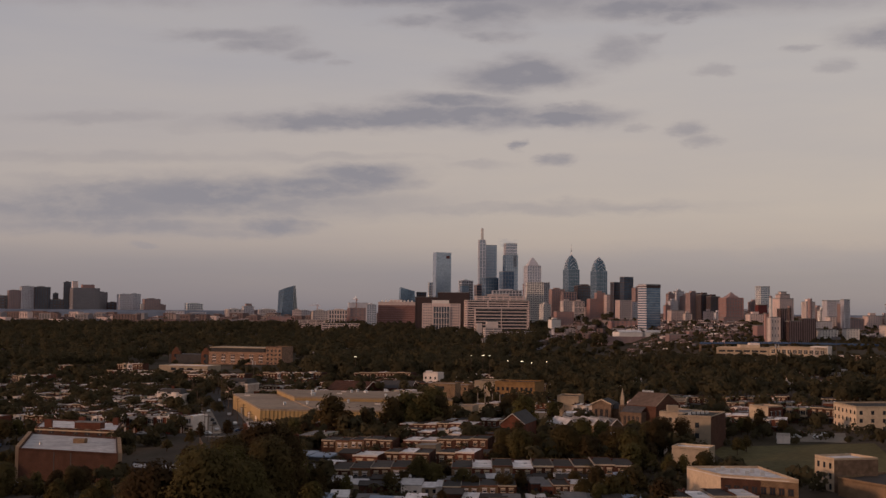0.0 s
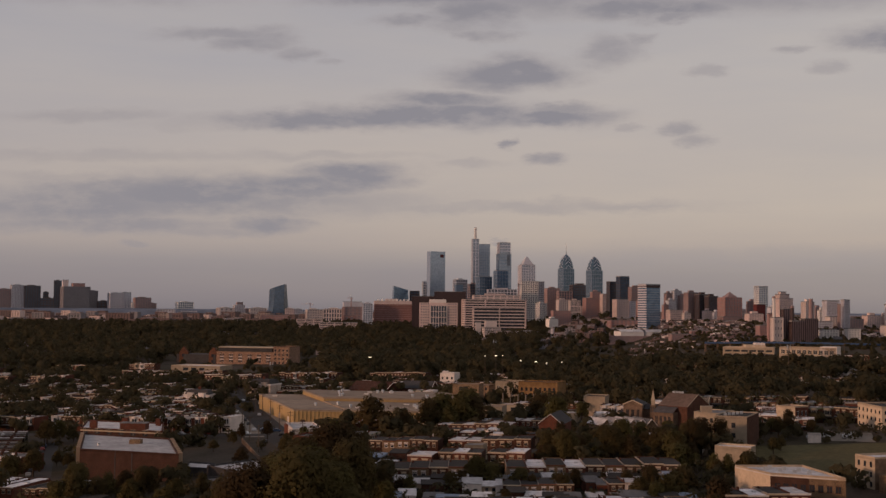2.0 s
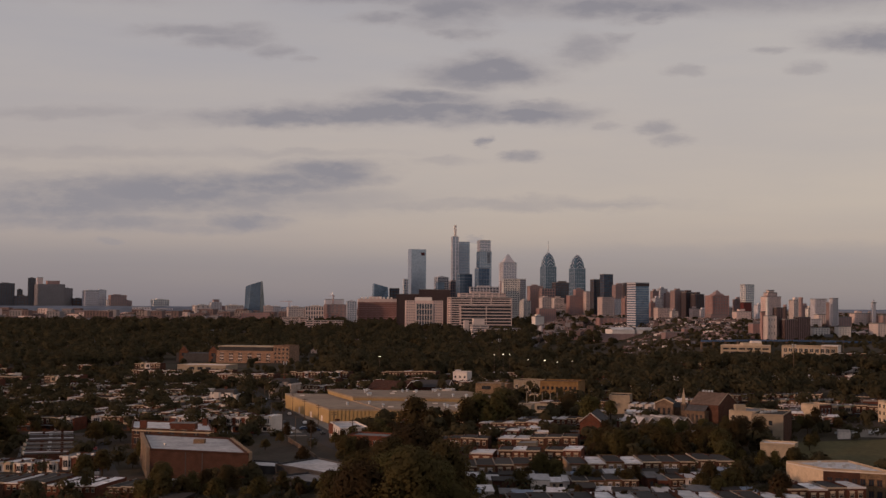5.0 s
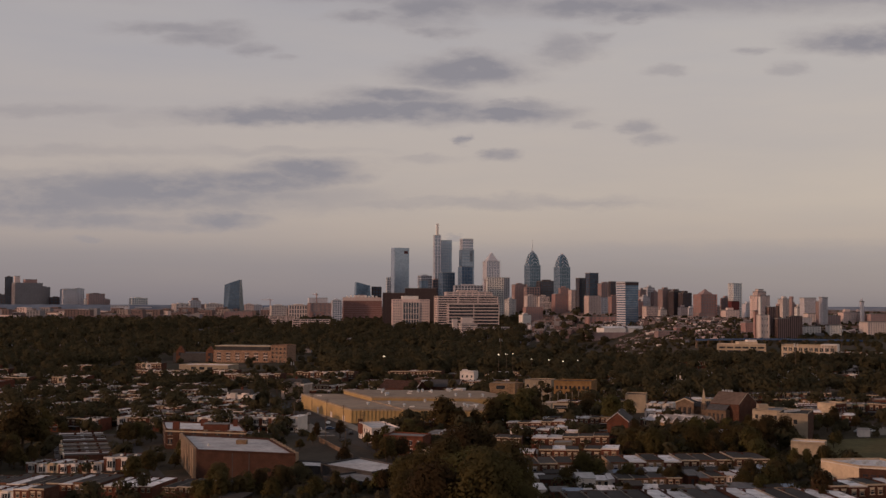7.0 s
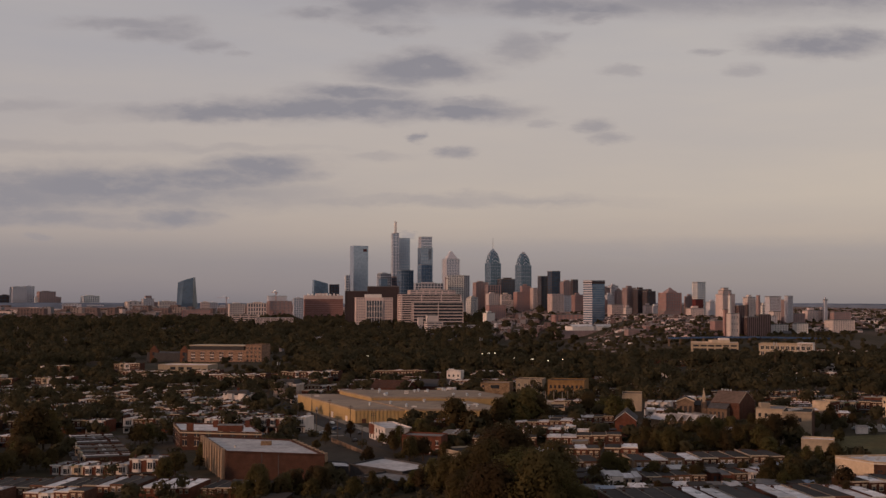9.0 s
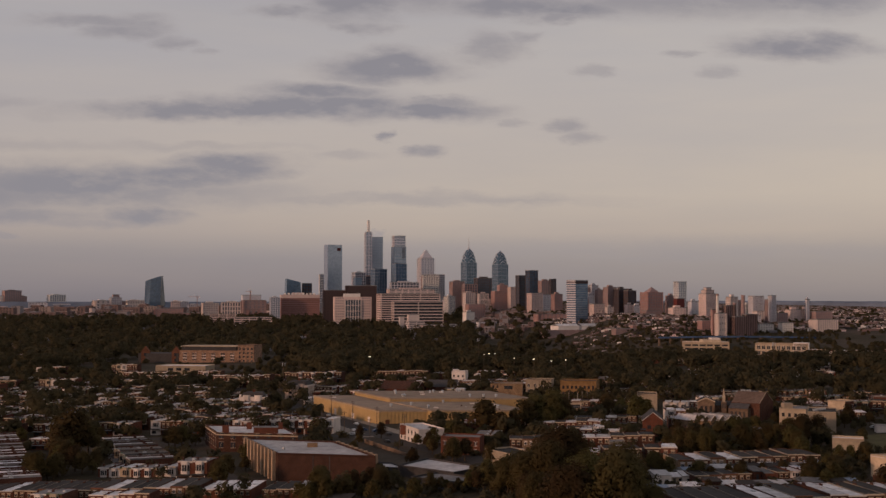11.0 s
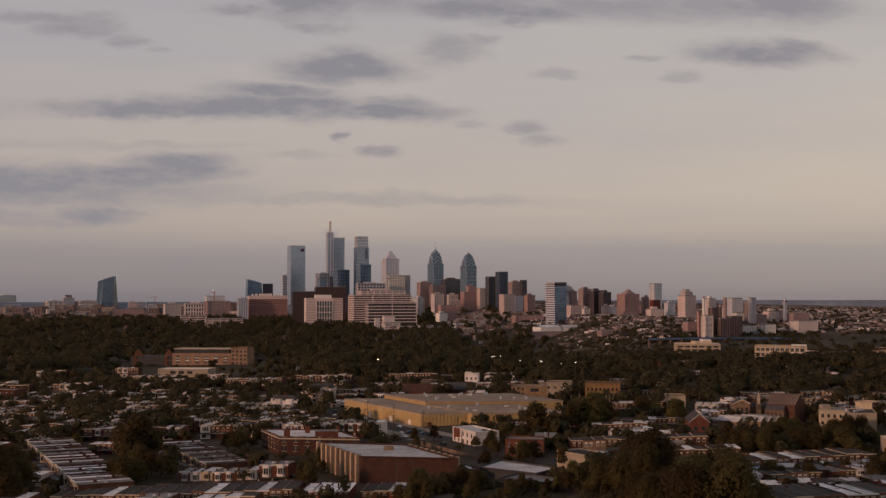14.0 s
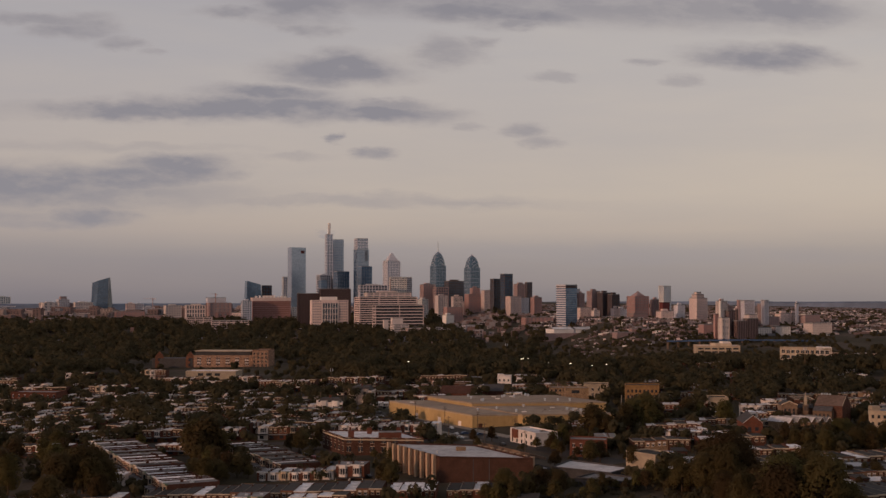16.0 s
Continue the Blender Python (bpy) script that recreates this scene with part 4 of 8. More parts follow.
tower("apartment_tower", "grey-brown apartment tower in a far cluster", 289, 1770, 9.0, 6.3, 81.8, 24, G_WIN, C_BROWN, 2.5, 2.5, 0.5, 0.5, True)
tower("apartment_tower", "grey-brown apartment tower in a far cluster", 269, 1740, 10.9, 7.6, 74.8, 24, G_WIN, C_GREY, 2.4, 2.4, 0.5, 0.5, True)
tower("apartment_tower", "grey-brown apartment tower in a far cluster", 259, 1720, 6.7, 4.7, 68.1, 24, G_WIN, C_BRICK, 2.4, 2.4, 0.5, 0.5, True)
tower("apartment_tower", "tan low apartments among the city blocks", 262, 1640, 17.1, 12.0, 58.5, 18, G_WIN, C_TAN, 2.4, 2.4, 0.45, 0.45, False)
tower("apartment_tower", "dark brown apartment tower", 292, 1700, 15.3, 10.7, 85.1, 25, G_WIN, C_BROWN, 2.5, 2.5, 0.35, 0.45, True)
tower("apartment_tower", "dark plum apartment slab", 305, 1685, 15.8, 11.0, 82.6, 25, G_DARK, C_DARK, 2.5, 2.5, 0.35, 0.45, True)
tower("apartment_tower", "dark plum apartment slab beside its twin", 315, 1670, 13.7, 9.6, 80.0, 25, G_DARK, C_DARK, 2.5, 2.5, 0.35, 0.45, True)
tower("apartment_tower", "small pale block among the city blocks", 275, 1620, 8.4, 5.9, 57.0, 20, G_WIN, C_CREAM, 2.4, 2.4, 0.5, 0.5, True)
tower("apartment_tower", "small pale tan block before dark slabs", 299, 1600, 9.5, 6.7, 60.2, 20, G_WIN, C_TAN, 2.4, 2.4, 0.5, 0.5, True)
tower("apartment_tower", "low grey block beside dark slabs", 318, 1640, 13.0, 9.1, 58.7, 20, G_WIN, C_GREY, 2.4, 2.4, 0.5, 0.5, True)
tower("city_building", "brown terrace of low blocks", 320, 1560, 21.2, 14.8, 53.0, 14, G_WIN, C_BROWN, 2.3, 2.3, 0.5, 0.5, True)
tower("apartment_tower", "grey block beside the gabled tower", 345, 1600, 12.7, 8.9, 60.4, 20, G_WIN, C_GREY, 2.4, 2.4, 0.5, 0.5, True)
tower("apartment_tower", "brown tower beside a pale tower", 354, 1590, 10.1, 7.1, 72.6, 20, G_WIN, C_BROWN, 2.4, 2.4, 0.4, 0.5, True)
tower("apartment_tower", "pale blue-white glass tower", 361, 1565, 13.4, 9.4, 88.8, 25, G_STEEL, C_WHITE, 2.3, 3.4, 0.3, 0.1, False)
tower("city_building", "dark red block with a sign band", 357, 1555, 11.8, 8.2, 66.4, 20, C_SIGN, C_BRICK, 4.1, 4.1, 0, 0, False)
tower("city_building", "tan stone block among the city blocks", 340, 1500, 17.3, 12.1, 57.0, 14, G_WIN, C_TAN, 2.2, 2.2, 0.5, 0.5, True)
tower("apartment_tower", "small grey block among the city blocks", 367, 1520, 10.9, 7.6, 65.0, 20, G_WIN, C_GREY, 2.2, 2.2, 0.5, 0.5, True)
tower("apartment_tower", "pink-tan tower shaft under a stepped dome", 353, 1400, 17.5, 12.2, 72.1, 25, G_WIN, C_TAN, 2.1, 1.8, 0.4, 0.5, False)
tower("apartment_tower", "stepped crown of a pink-tan tower", 353, 1402, 11.5, 8.0, 76.8, 25, G_WIN, C_TAN, 1.8, 1.8, 0.4, 0.5, False)
tower("apartment_tower", "narrow top stage of a stepped crown", 353, 1403, 7.1, 5.0, 79.5, 25, C_TAN, C_TAN, 1.8, 1.8, 0, 0, False)
tower("apartment_tower", "pale grey tower with a sunlit side", 376, 1380, 10.8, 7.5, 70.8, 25, G_WIN, C_CREAM, 2.0, 2.0, 0.3, 0.5, True)
tower("apartment_tower", "grey wing beside a chimney", 391, 1400, 9.8, 6.9, 64.3, 25, G_WIN, C_BROWN, 2.1, 2.1, 0.4, 0.5, True)
tower("apartment_tower", "small pale tower among the city blocks", 381, 1340, 5.9, 4.1, 61.6, 20, G_WIN, C_WHITE, 2.0, 2.0, 0.4, 0.4, True)
tower("apartment_tower", "pale stone slab of apartments", 386, 1320, 13.6, 9.5, 69.2, 14, G_WIN, C_GREY, 1.7, 1.7, 0.4, 0.4, False)
tower("apartment_tower", "small pale tower beside the stone slab", 388, 1270, 6.5, 4.5, 69.6, 25, G_WIN, C_GREY, 1.7, 1.7, 0.4, 0.4, False)
tower("apartment_tower", "low shoulder of a small pale tower", 385, 1275, 5.0, 3.5, 65.4, 25, G_WIN, C_BROWN, 1.7, 1.7, 0.4, 0.4, False)
tower("city_building", "orange-tan low block among the city blocks", 422, 1300, 13.8, 9.7, 56.3, 15, G_WIN, C_TAN, 1.9, 1.9, 0.5, 0.5, True)
tower("city_building", "smaller orange-tan block among the city blocks", 435, 1300, 8.5, 6.0, 56.3, 15, G_WIN, C_TAN, 1.9, 1.9, 0.5, 0.5, True)
tower("city_building", "slender hazy stone tower on the horizon", 435, 1290, 3.6, 2.5, 68.0, 20, C_GREY, C_GREY, 2.8, 2.8, 0, 0, True)
tower("city_building", "white stone power house with two windows", 295, 1150, 8.4, 5.9, 51.7, 16, G_DARK, C_CREAM, 7.0, 2.5, 0.6, 0.7, False)
tower("city_building", "red brick wing of a power house", 292, 1165, 4.8, 3.3, 55.5, 16, C_BRICK, C_BRICK, 4.1, 3.0, 0, 0, False)
tower("city_building", "dark brick power house with a tall boiler hall", 306, 1160, 9.0, 6.3, 59.4, 16, C_BROWN, C_DARK, 4.0, 2.0, 0, 0.3, False)
tower("city_building", "dark brown turbine hall beside the power house", 313, 1150, 12.5, 8.8, 48.5, 12, C_BROWN, C_DARK, 4.0, 2.0, 0, 0.4, False)
tower("city_building", "dark brown end hall of a power house", 325, 1152, 11.6, 8.1, 50.7, 12, C_BROWN, C_DARK, 4.0, 2.0, 0, 0.4, False)
tower("city_building", "long red brick warehouse", 295, 1200, 15.3, 10.7, 43.8, 10, G_WIN, C_BRICK, 2.1, 2.1, 0.6, 0.5, False)
tower("city_building", "long low brick warehouse with brown roof", 250, 1300, 26.6, 8.0, 36.5, 8, G_WIN, C_BRICK, 2.3, 2.3, 0.6, 0.5, False)
tower("city_building", "white low building among the city blocks", 349, 1180, 14.1, 9.8, 40.4, 10, G_WIN, C_WHITE, 2.1, 2.6, 0.5, 0.5, False)
tower("city_building", "white low building with a grey roof", 368, 1170, 11.0, 7.7, 41.8, 10, G_WIN, C_WHITE, 2.0, 2.5, 0.5, 0.5, False)
tower("city_building", "pale low building near the rail line", 411, 1180, 22.6, 15.8, 45.1, 10, G_WIN, C_CREAM, 2.1, 2.6, 0.5, 0.5, False)
tower("city_building", "low brown brick block at the foot of the towers", 261, 1500, 22.7, 11.4, 40.3, 12, G_WIN, C_BROWN, 2.3, 3.3, 0.5, 0.5, False)
tower("city_building", "low brown brick block at the foot of the towers", 297, 1480, 25.6, 12.8, 42.9, 12, G_WIN, C_BROWN, 2.3, 3.2, 0.5, 0.5, False)
tower("city_building", "low tan block at the foot of the towers", 307, 1420, 22.8, 11.4, 41.7, 12, G_WIN, C_TAN, 2.2, 3.1, 0.5, 0.5, False)
tower("city_building", "low brown brick block at the foot of the towers", 323, 1380, 22.7, 11.4, 41.0, 12, G_WIN, C_BROWN, 2.2, 3.0, 0.5, 0.5, False)
tower("city_building", "low grey block at the foot of the towers", 281, 1330, 20.2, 10.1, 37.9, 12, G_WIN, C_GREY, 2.1, 2.9, 0.5, 0.5, False)
tower("city_building", "low brown brick block at the foot of the towers", 293, 1280, 22.2, 11.1, 37.1, 12, G_WIN, C_BROWN, 2.0, 2.8, 0.5, 0.5, False)
tower("city_building", "low dark brown block at the foot of the towers", 226, 1290, 22.4, 11.2, 33.0, 12, G_WIN, C_BROWN, 2.0, 2.8, 0.5, 0.5, False)
tower("city_building", "low brown block at the foot of the towers", 144, 1850, 28.0, 14.0, 34.6, 12, G_WIN, C_BROWN, 2.9, 4.0, 0.5, 0.5, False)
tower("city_building", "low grey block at the foot of the towers", 169, 1830, 33.3, 16.6, 37.6, 12, G_WIN, C_GREY, 2.9, 4.0, 0.5, 0.5, False)
tower("city_building", "low tan block at the foot of the towers", 170, 1720, 26.1, 13.0, 32.6, 12, G_WIN, C_TAN, 2.7, 3.7, 0.5, 0.5, False)
tower("city_building", "low grey block at the foot of the towers", 116, 1760, 26.7, 13.3, 30.9, 12, G_WIN, C_GREY, 2.8, 3.8, 0.5, 0.5, False)
tower("city_building", "low grey block at the foot of the towers", 270, 1560, 14.9, 7.4, 43.9, 12, G_WIN, C_GREY, 2.4, 3.4, 0.5, 0.5, False)
tower("city_building", "low tan block at the foot of the towers", 297, 1590, 20.7, 10.3, 46.6, 12, G_WIN, C_TAN, 2.5, 3.5, 0.5, 0.5, False)
tower("city_building", "low grey block at the foot of the towers", 311, 1540, 16.7, 8.3, 45.8, 12, G_WIN, C_GREY, 2.4, 3.3, 0.5, 0.5, False)
tower("city_building", "low cream block at the foot of the towers", 386, 1300, 16.9, 8.5, 52.4, 12, G_WIN, C_CREAM, 2.0, 2.8, 0.5, 0.5, False)
tower("city_building", "low brown block at the foot of the towers", 397, 1280, 19.5, 9.7, 50.2, 12, G_WIN, C_BROWN, 2.0, 2.8, 0.5, 0.5, False)
tower("city_building", "low grey block at the foot of the towers", 365, 1270, 16.5, 8.3, 47.8, 12, G_WIN, C_GREY, 2.0, 2.8, 0.5, 0.5, False)
tower("city_building", "low brown block at the foot of the towers", 451, 1290, 19.6, 9.8, 52.1, 12, G_WIN, C_BROWN, 2.0, 2.8, 0.5, 0.5, False)
slab_tower("glass_skyscraper", "tall smooth pale blue glass slab tower", -159, 2970, 39.5, 23.0, 199.1, 26, G_STEEL, G_STEEL)
faceted_tower(-932, 4760, 87.1, 152.1)
slab_tower("wedge_glass_building", "blue-grey glass building with a roof sloping down", -281, 3290, 47.0, 32.1, 119.3, 196, G_BLUE, G_DARK, 0.1)
tower("office_tower", "dark block beside a wedge-shaped glass building", -244, 3310, 23.9, 16.7, 107.2, 10, G_DARK, C_DARK, 8.6, 7.2, 0.3, 0.3, False)
spire_tower("spired_skyscraper", "blue glass skyscraper with gabled crown and spire", 146, 2490, 24.5, 172.0, 194.6, G_TEAL, C_GREY)
spire_tower("gabled_skyscraper", "blue glass skyscraper with a gabled crown", 193, 2300, 22.7, 158.3, 159.3, G_TEAL, C_GREY)
tallest_tower(-60, 3210, 49.7, 230.4, 244.2, 276.4)
crown_tower(7, 3040, 30.9, 226.1)
pyramid_tower(65, 2750, 30.7, 158.2, 177.8)
split_tower(221, 1566, 28.7, 89.1)
gable_tower(322, 1565, 22.6, 73.8, 81.2)
chimney(294, 1158, 1.3, 70.4, "pale concrete chimney of a power house", C_WHITE)
chimney(309, 1150, 1.6, 61.6, "dark steel chimney of a power house", C_DARK)
chimney(349, 1250, 2.0, 69.4, "brown brick chimney of a power house", C_BROWN)
tower_crane(-598, 3650, 32.5, 72.5, 30, 170)
tower_crane(-352, 2850, 44.2, 84.2, 14, 150)
tower_crane(48, 2560, 73.7, 113.7, 16, 60)


# ---- row houses ----
def house_meshes(w, d, h, wall, roof, bay, pale, front_trim):
    """The meshes of one row house; its front looks along -y, its left front corner is at the origin."""
    out = []
    out.append(("shell", Mesh().prism([(0, 0), (w, 0), (w, d), (0, d)], -2.5, h, cap=False), [wall], ""))
    r = Mesh()
    r.face([(0, 0, h - 0.05), (w, 0, h - 0.05), (w, d, h - 0.15), (0, d, h - 0.15)])
    r.face([(0, d, h - 0.15), (w, d, h - 0.15), (w, d, -2.5), (0, d, -2.5)])
    out.append(("roof", r, [roof], ""))
    p = Mesh().box(-0.09, 0.09, 0, d, h - 0.5, h + (0.34 if roof is M_ROOF_WHITE else 0.06))
    out.append(("chimney", Mesh().box(w * 0.04, w * 0.04 + 0.5, d * (0.3 if bay else 0.72), d * (0.3 if bay else 0.72) + 0.8, h - 0.5, h + (0.5 if roof is M_ROOF_DARK else 0.9)), [M_BRICK_DARK], ""))
    if roof is not M_ROOF_DARK:
        out.append(("roof_hatch", Mesh().box(w * 0.58, w * 0.58 + 0.9, d * 0.45, d * 0.45 + 1.0, h - 0.3, h + 0.35), [M_METAL], ""))
    out.append(("party_wall", p, [M_CONC if wall is M_BRICK_DARK else M_BRICK_DARK if roof is M_ROOF_WHITE else M_CONC], ""))
    out.append(("cornice", Mesh().box(0, w, -0.35, 0.1, h - 0.35, h + 0.12, bottom=True), [front_trim], ""))
    if bay:
        fp = [(w * 0.2, 0), (w * 0.32, -0.9), (w * 0.68, -0.9), (w * 0.8, 0)]
        b = Mesh().prism(fp, 3.2, h + 0.1, bottom=True)
        out.append(("bay", b, [pale], ""))
        for x0, x1 in ((0.345, 0.485), (0.515, 0.655)):
            out.append(("window", Mesh().box(w * x0, w * x1, -0.96, -0.85, 4.1, h - 1.0, bottom=True), [M_PANE], ""))
        for s in (-1, 1):
            me = Mesh()
            a, b2 = (fp[0], fp[1]) if s < 0 else (fp[2], fp[3])
            q0, q1 = lerp2(a, b2, 0.2), lerp2(a, b2, 0.8)
            o = Vector((b2[1] - a[1], a[0] - b2[0])).normalized() * 0.05
            me.face([(q0[0] + o.x, q0[1] + o.y, 4.1), (q1[0] + o.x, q1[1] + o.y, 4.1), (q1[0] + o.x, q1[1] + o.y, h - 1.0), (q0[0] + o.x, q0[1] + o.y, h - 1.0)])
            out.append(("window", me, [M_PANE], ""))
    else:
        for x0 in (0.16, 0.6):
            win = Mesh().box(w * x0, w * (x0 + 0.24), -0.06, 0.05, 4.0, h - 1.2, 1, bottom=True)
            for z0, z1 in ((4.1, 4.1 + (h - 5.4) * 0.46), (4.1 + (h - 5.4) * 0.56, h - 1.35)):
                win.box(w * (x0 + 0.018), w * (x0 + 0.222), -0.1, 0.0, z0, z1 - (0.35 if z0 > 4.2 else 0), 0, bottom=True)
            win.box(w * x0 - 0.12, w * (x0 + 0.24) + 0.12, -0.14, 0.05, 3.85, 4.0, 1, True)
            win.box(w * x0 - 0.12, w * (x0 + 0.24) + 0.12, -0.12, 0.05, h - 1.2, h - 0.95, 1, True)
            out.append(("window", win, [M_PANE, pale], ""))
    out.append(("porch_roof", Mesh().prism([(0.05, -2.2), (w - 0.05, -2.2), (w - 0.05, 0), (0.05, 0)], 2.75, 3.1, top=[(0.05, -2.0), (w - 0.05, -2.0), (w - 0.05, 0), (0.05, 0)], bottom=True), [M_ROOF_DARK if bay else M_ROOF_GREY], ""))
    for x0 in (0.12, w - 0.32):
        out.append(("porch_post", Mesh().box(x0, x0 + 0.2, -2.05, -1.85, -1.5, 2.75), [pale], ""))
    out.append(("door", Mesh().box(w * 0.68, w * 0.88, -0.06, 0.04, -0.4, 2.1, bottom=True), [M_BRICK_DARK], ""))
    out.append(("window", Mesh().box(w * 0.15, w * 0.55, -0.06, 0.04, 0.6, 2.2, bottom=True), [M_PANE], ""))
    return out


HOUSE_W, HOUSE_D, HOUSE_H = 5.0, 13.0, 7.0
KINDS = [("red brick row house with a pale bay window", M_BRICK, M_ROOF_GREY, True, M_WHITE, M_WHITE),
         ("dark brick row house with white window trim", M_BRICK_DARK, M_ROOF_DARK, False, M_STUCCO, M_STUCCO),
         ("cream painted row house with a bay window", M_STUCCO, M_ROOF_WHITE, True, M_STUCCO, M_GREEN),
         ("red brick row house with a silver coated roof", M_BRICK, M_ROOF_WHITE, False, M_STUCCO, M_WHITE),
         ("brick row house with a green cornice and bay", M_BRICK_DARK, M_ROOF_GREY, True, M_TAN, M_GREEN),
         ("white painted row house with a silver roof", M_WHITE, M_ROOF_WHITE, True, M_WHITE, M_STUCCO),
         ("tan brick row house with a black tar roof", M_BRICK_TAN, M_ROOF_DARK, False, M_WHITE, M_BRICK_ORANGE)]
HOUSE_DATA = []
for label, wall, roof, bay, pale, trim in KINDS:
    HOUSE_DATA.append((label, [(n, m.data(n, mats), lab) for n, m, mats, lab in house_meshes(HOUSE_W, HOUSE_D, HOUSE_H, wall, roof, bay, pale, trim)]))
rng = random.Random(7)


def row_house(kind, x, y, turn, lift=0.0, scale=(1, 1, 1), few=False):
    label, parts = HOUSE_DATA[kind]
    m = Matrix.Translation((x, y, ground_z(x, y) + lift)) @ Matrix.Rotation(turn, 4, "Z")
    ob = new("row_house")
    ob.empty_display_size = 0.5
    ob.matrix_world = m @ Matrix.Diagonal((*scale, 1))
    tagged(ob, label, "house", "row houses")
    for n, data, lab in parts:
        if few and (n in ("porch_post", "door", "porch_roof") or n == "window" and data.vertices[0].co.z < 1):
            continue
        part(n, data, None, ob, lab)
    return ob


FAR_ROWS, FAR_MATS = Mesh(), []
FAR_SHELLS = [(house_meshes(HOUSE_W, HOUSE_D, HOUSE_H, wall, roof, bay, pale, trim)) for _, wall, roof, bay, pale, trim in KINDS]


def joined_house(kind, x, y, turn, lift, scale):
    """A house of the far rows, too many to count, added to their one mesh."""
    m = Matrix.Translation((x, y, ground_z(x, y) + lift)) @ Matrix.Rotation(turn, 4, "Z") @ Matrix.Diagonal((*scale, 1))
    for n, me, mats, _ in FAR_SHELLS[kind]:
        if n in ("porch_post", "door"):
            continue
        for f, mi in zip(me.f, me.m):
            if mats[mi] not in FAR_MATS:
                FAR_MATS.append(mats[mi])
            FAR_ROWS.face([m @ me.v[k] for k in f], FAR_MATS.index(mats[mi]))


def house_row(a, b, kinds, facing=1, depth=1.0, height=1.0, few=False, width=5.0, lift=0.0, gap=(), far=False):
    """Houses side by side from a to b. Their fronts look to the right of the way from a to b (facing 1) or to the left (-1)."""
    dx, dy = b[0] - a[0], b[1] - a[1]
    n = max(1, round(math.hypot(dx, dy) / width))
    ang = math.atan2(dy, dx)
    k = math.hypot(dx, dy) / n / HOUSE_W
    for i in range(n):
        if i in gap:
            continue
        p = lerp2(a, b, i / n) if facing > 0 else lerp2(a, b, (i + 1) / n)
        mid = lerp2(a, b, (i + 0.5) / n)
        OCCUPIED.append((mid[0] - math.sin(ang) * 6.5 * depth * facing, mid[1] + math.cos(ang) * 6.5 * depth * facing, 6.5 * depth))
        kind, turn, up, size = kinds[(i * 3 + rng.randrange(2)) % len(kinds)], ang if facing > 0 else ang + math.pi, lift + rng.uniform(-0.3, 0.3), (k, depth, height * rng.uniform(0.97, 1.04))
        if far:
            joined_house(kind, *p, turn, up, size)
        else:
            row_house(kind, *p, turn, up, size, few)


PALE_MIX = (0, 5, 2, 0, 4, 0)
# beside the street, fronts towards the open yard
house_row((-122, 597), (-70, 584), PALE_MIX, height=1.05)
house_row((-196, 652), (-150, 640), PALE_MIX, height=1.0)
# rows between the big trees
house_row((8, 481), (34, 478), (1, 6, 1), width=5.6, few=True, height=0.8)
house_row((38, 477), (68, 473), (1, 3, 1), width=5.6, few=True, height=0.8)
house_row((28, 426), (36, 425), (3, 3), width=5.6)
house_row((38, 427), (52, 426), (3, 1), width=5.6)
house_row((54, 429), (66, 427), (1, 3), width=5.6)
house_row((25, 403), (114, 408), (1, 1, 3, 1, 6), width=5.8, few=True, depth=1.4, height=0.82, gap=(4, 5))
house_row((118, 354), (140, 357), (3, 1, 5), height=0.95, few=True)
house_row((42, 326), (122, 334), (3, 1, 6, 1), width=5.8, depth=1.9, height=0.85, few=True)
house_row((60, 380), (80, 381), (1, 6), height=0.6)
house_row((90, 384), (108, 386), (5, 1), height=0.6)
OCCUPIED.extend((x, y, 6) for x in range(40, 118, 8) for y in (386, 396))
OCCUPIED.extend((x, y, 6) for x in range(8, 68, 8) for y in (450, 460, 470))
# rows seen from their ends
OCCUPIED.extend(((-176, 494, 12), (-188, 514, 12)))
OCCUPIED.extend((x, y, 7) for x in range(-172, -108, 8) for y in (446, 455))
house_row((-196, 436), (-248, 578), (3, 4, 3, 2, 3, 1, 3), facing=-1, depth=1.65)
house_row((-152, 490), (-182, 572), (1, 6, 4, 1, 3), facing=-1, depth=1.5, lift=-2.5)
house_row((-162, 475), (-129, 466), (4, 0, 2, 5), height=1.0, lift=-3.2)
house_row((-128, 465), (-116, 462), (0, 0), height=1.3, lift=-2.6)
house_row((-204, 424), (-112, 409), (3, 1, 3, 1, 6, 5), height=0.75, depth=1.7, few=True)
house_row((-110, 404), (-92, 401), (3, 3, 1), height=0.65, depth=1.6, few=True)
house_row((-88, 399), (-68, 395), (3, 1), height=0.55, depth=1.5, few=True)
house_row((-262, 430), (-212, 425), (3, 1), height=0.7)
# the field of roofs beyond
for k, y0 in enumerate((620, 645, 668, 694, 720, 748, 778, 812, 850, 890)):
    x0, x1 = -(0.52 + 0.01 * k) * y0, -78 - (y0 - 600) * 0.34
    cut = rng.uniform(0.25, 0.4), rng.uniform(0.6, 0.8)
    for s, e in ((0, cut[0]), (cut[0] + 0.04, cut[1]), (cut[1] + 0.04, 1)):
        pa, pb = (x0 + (x1 - x0) * s, y0 + 24 - 48 * s), (x0 + (x1 - x0) * e, y0 + 24 - 48 * e)
        house_row(pa, pb, (5, 1, 4, 1, 0, 1, 4, 3), far=True, height=rng.uniform(0.85, 1.05), depth=0.95, width=5.5)
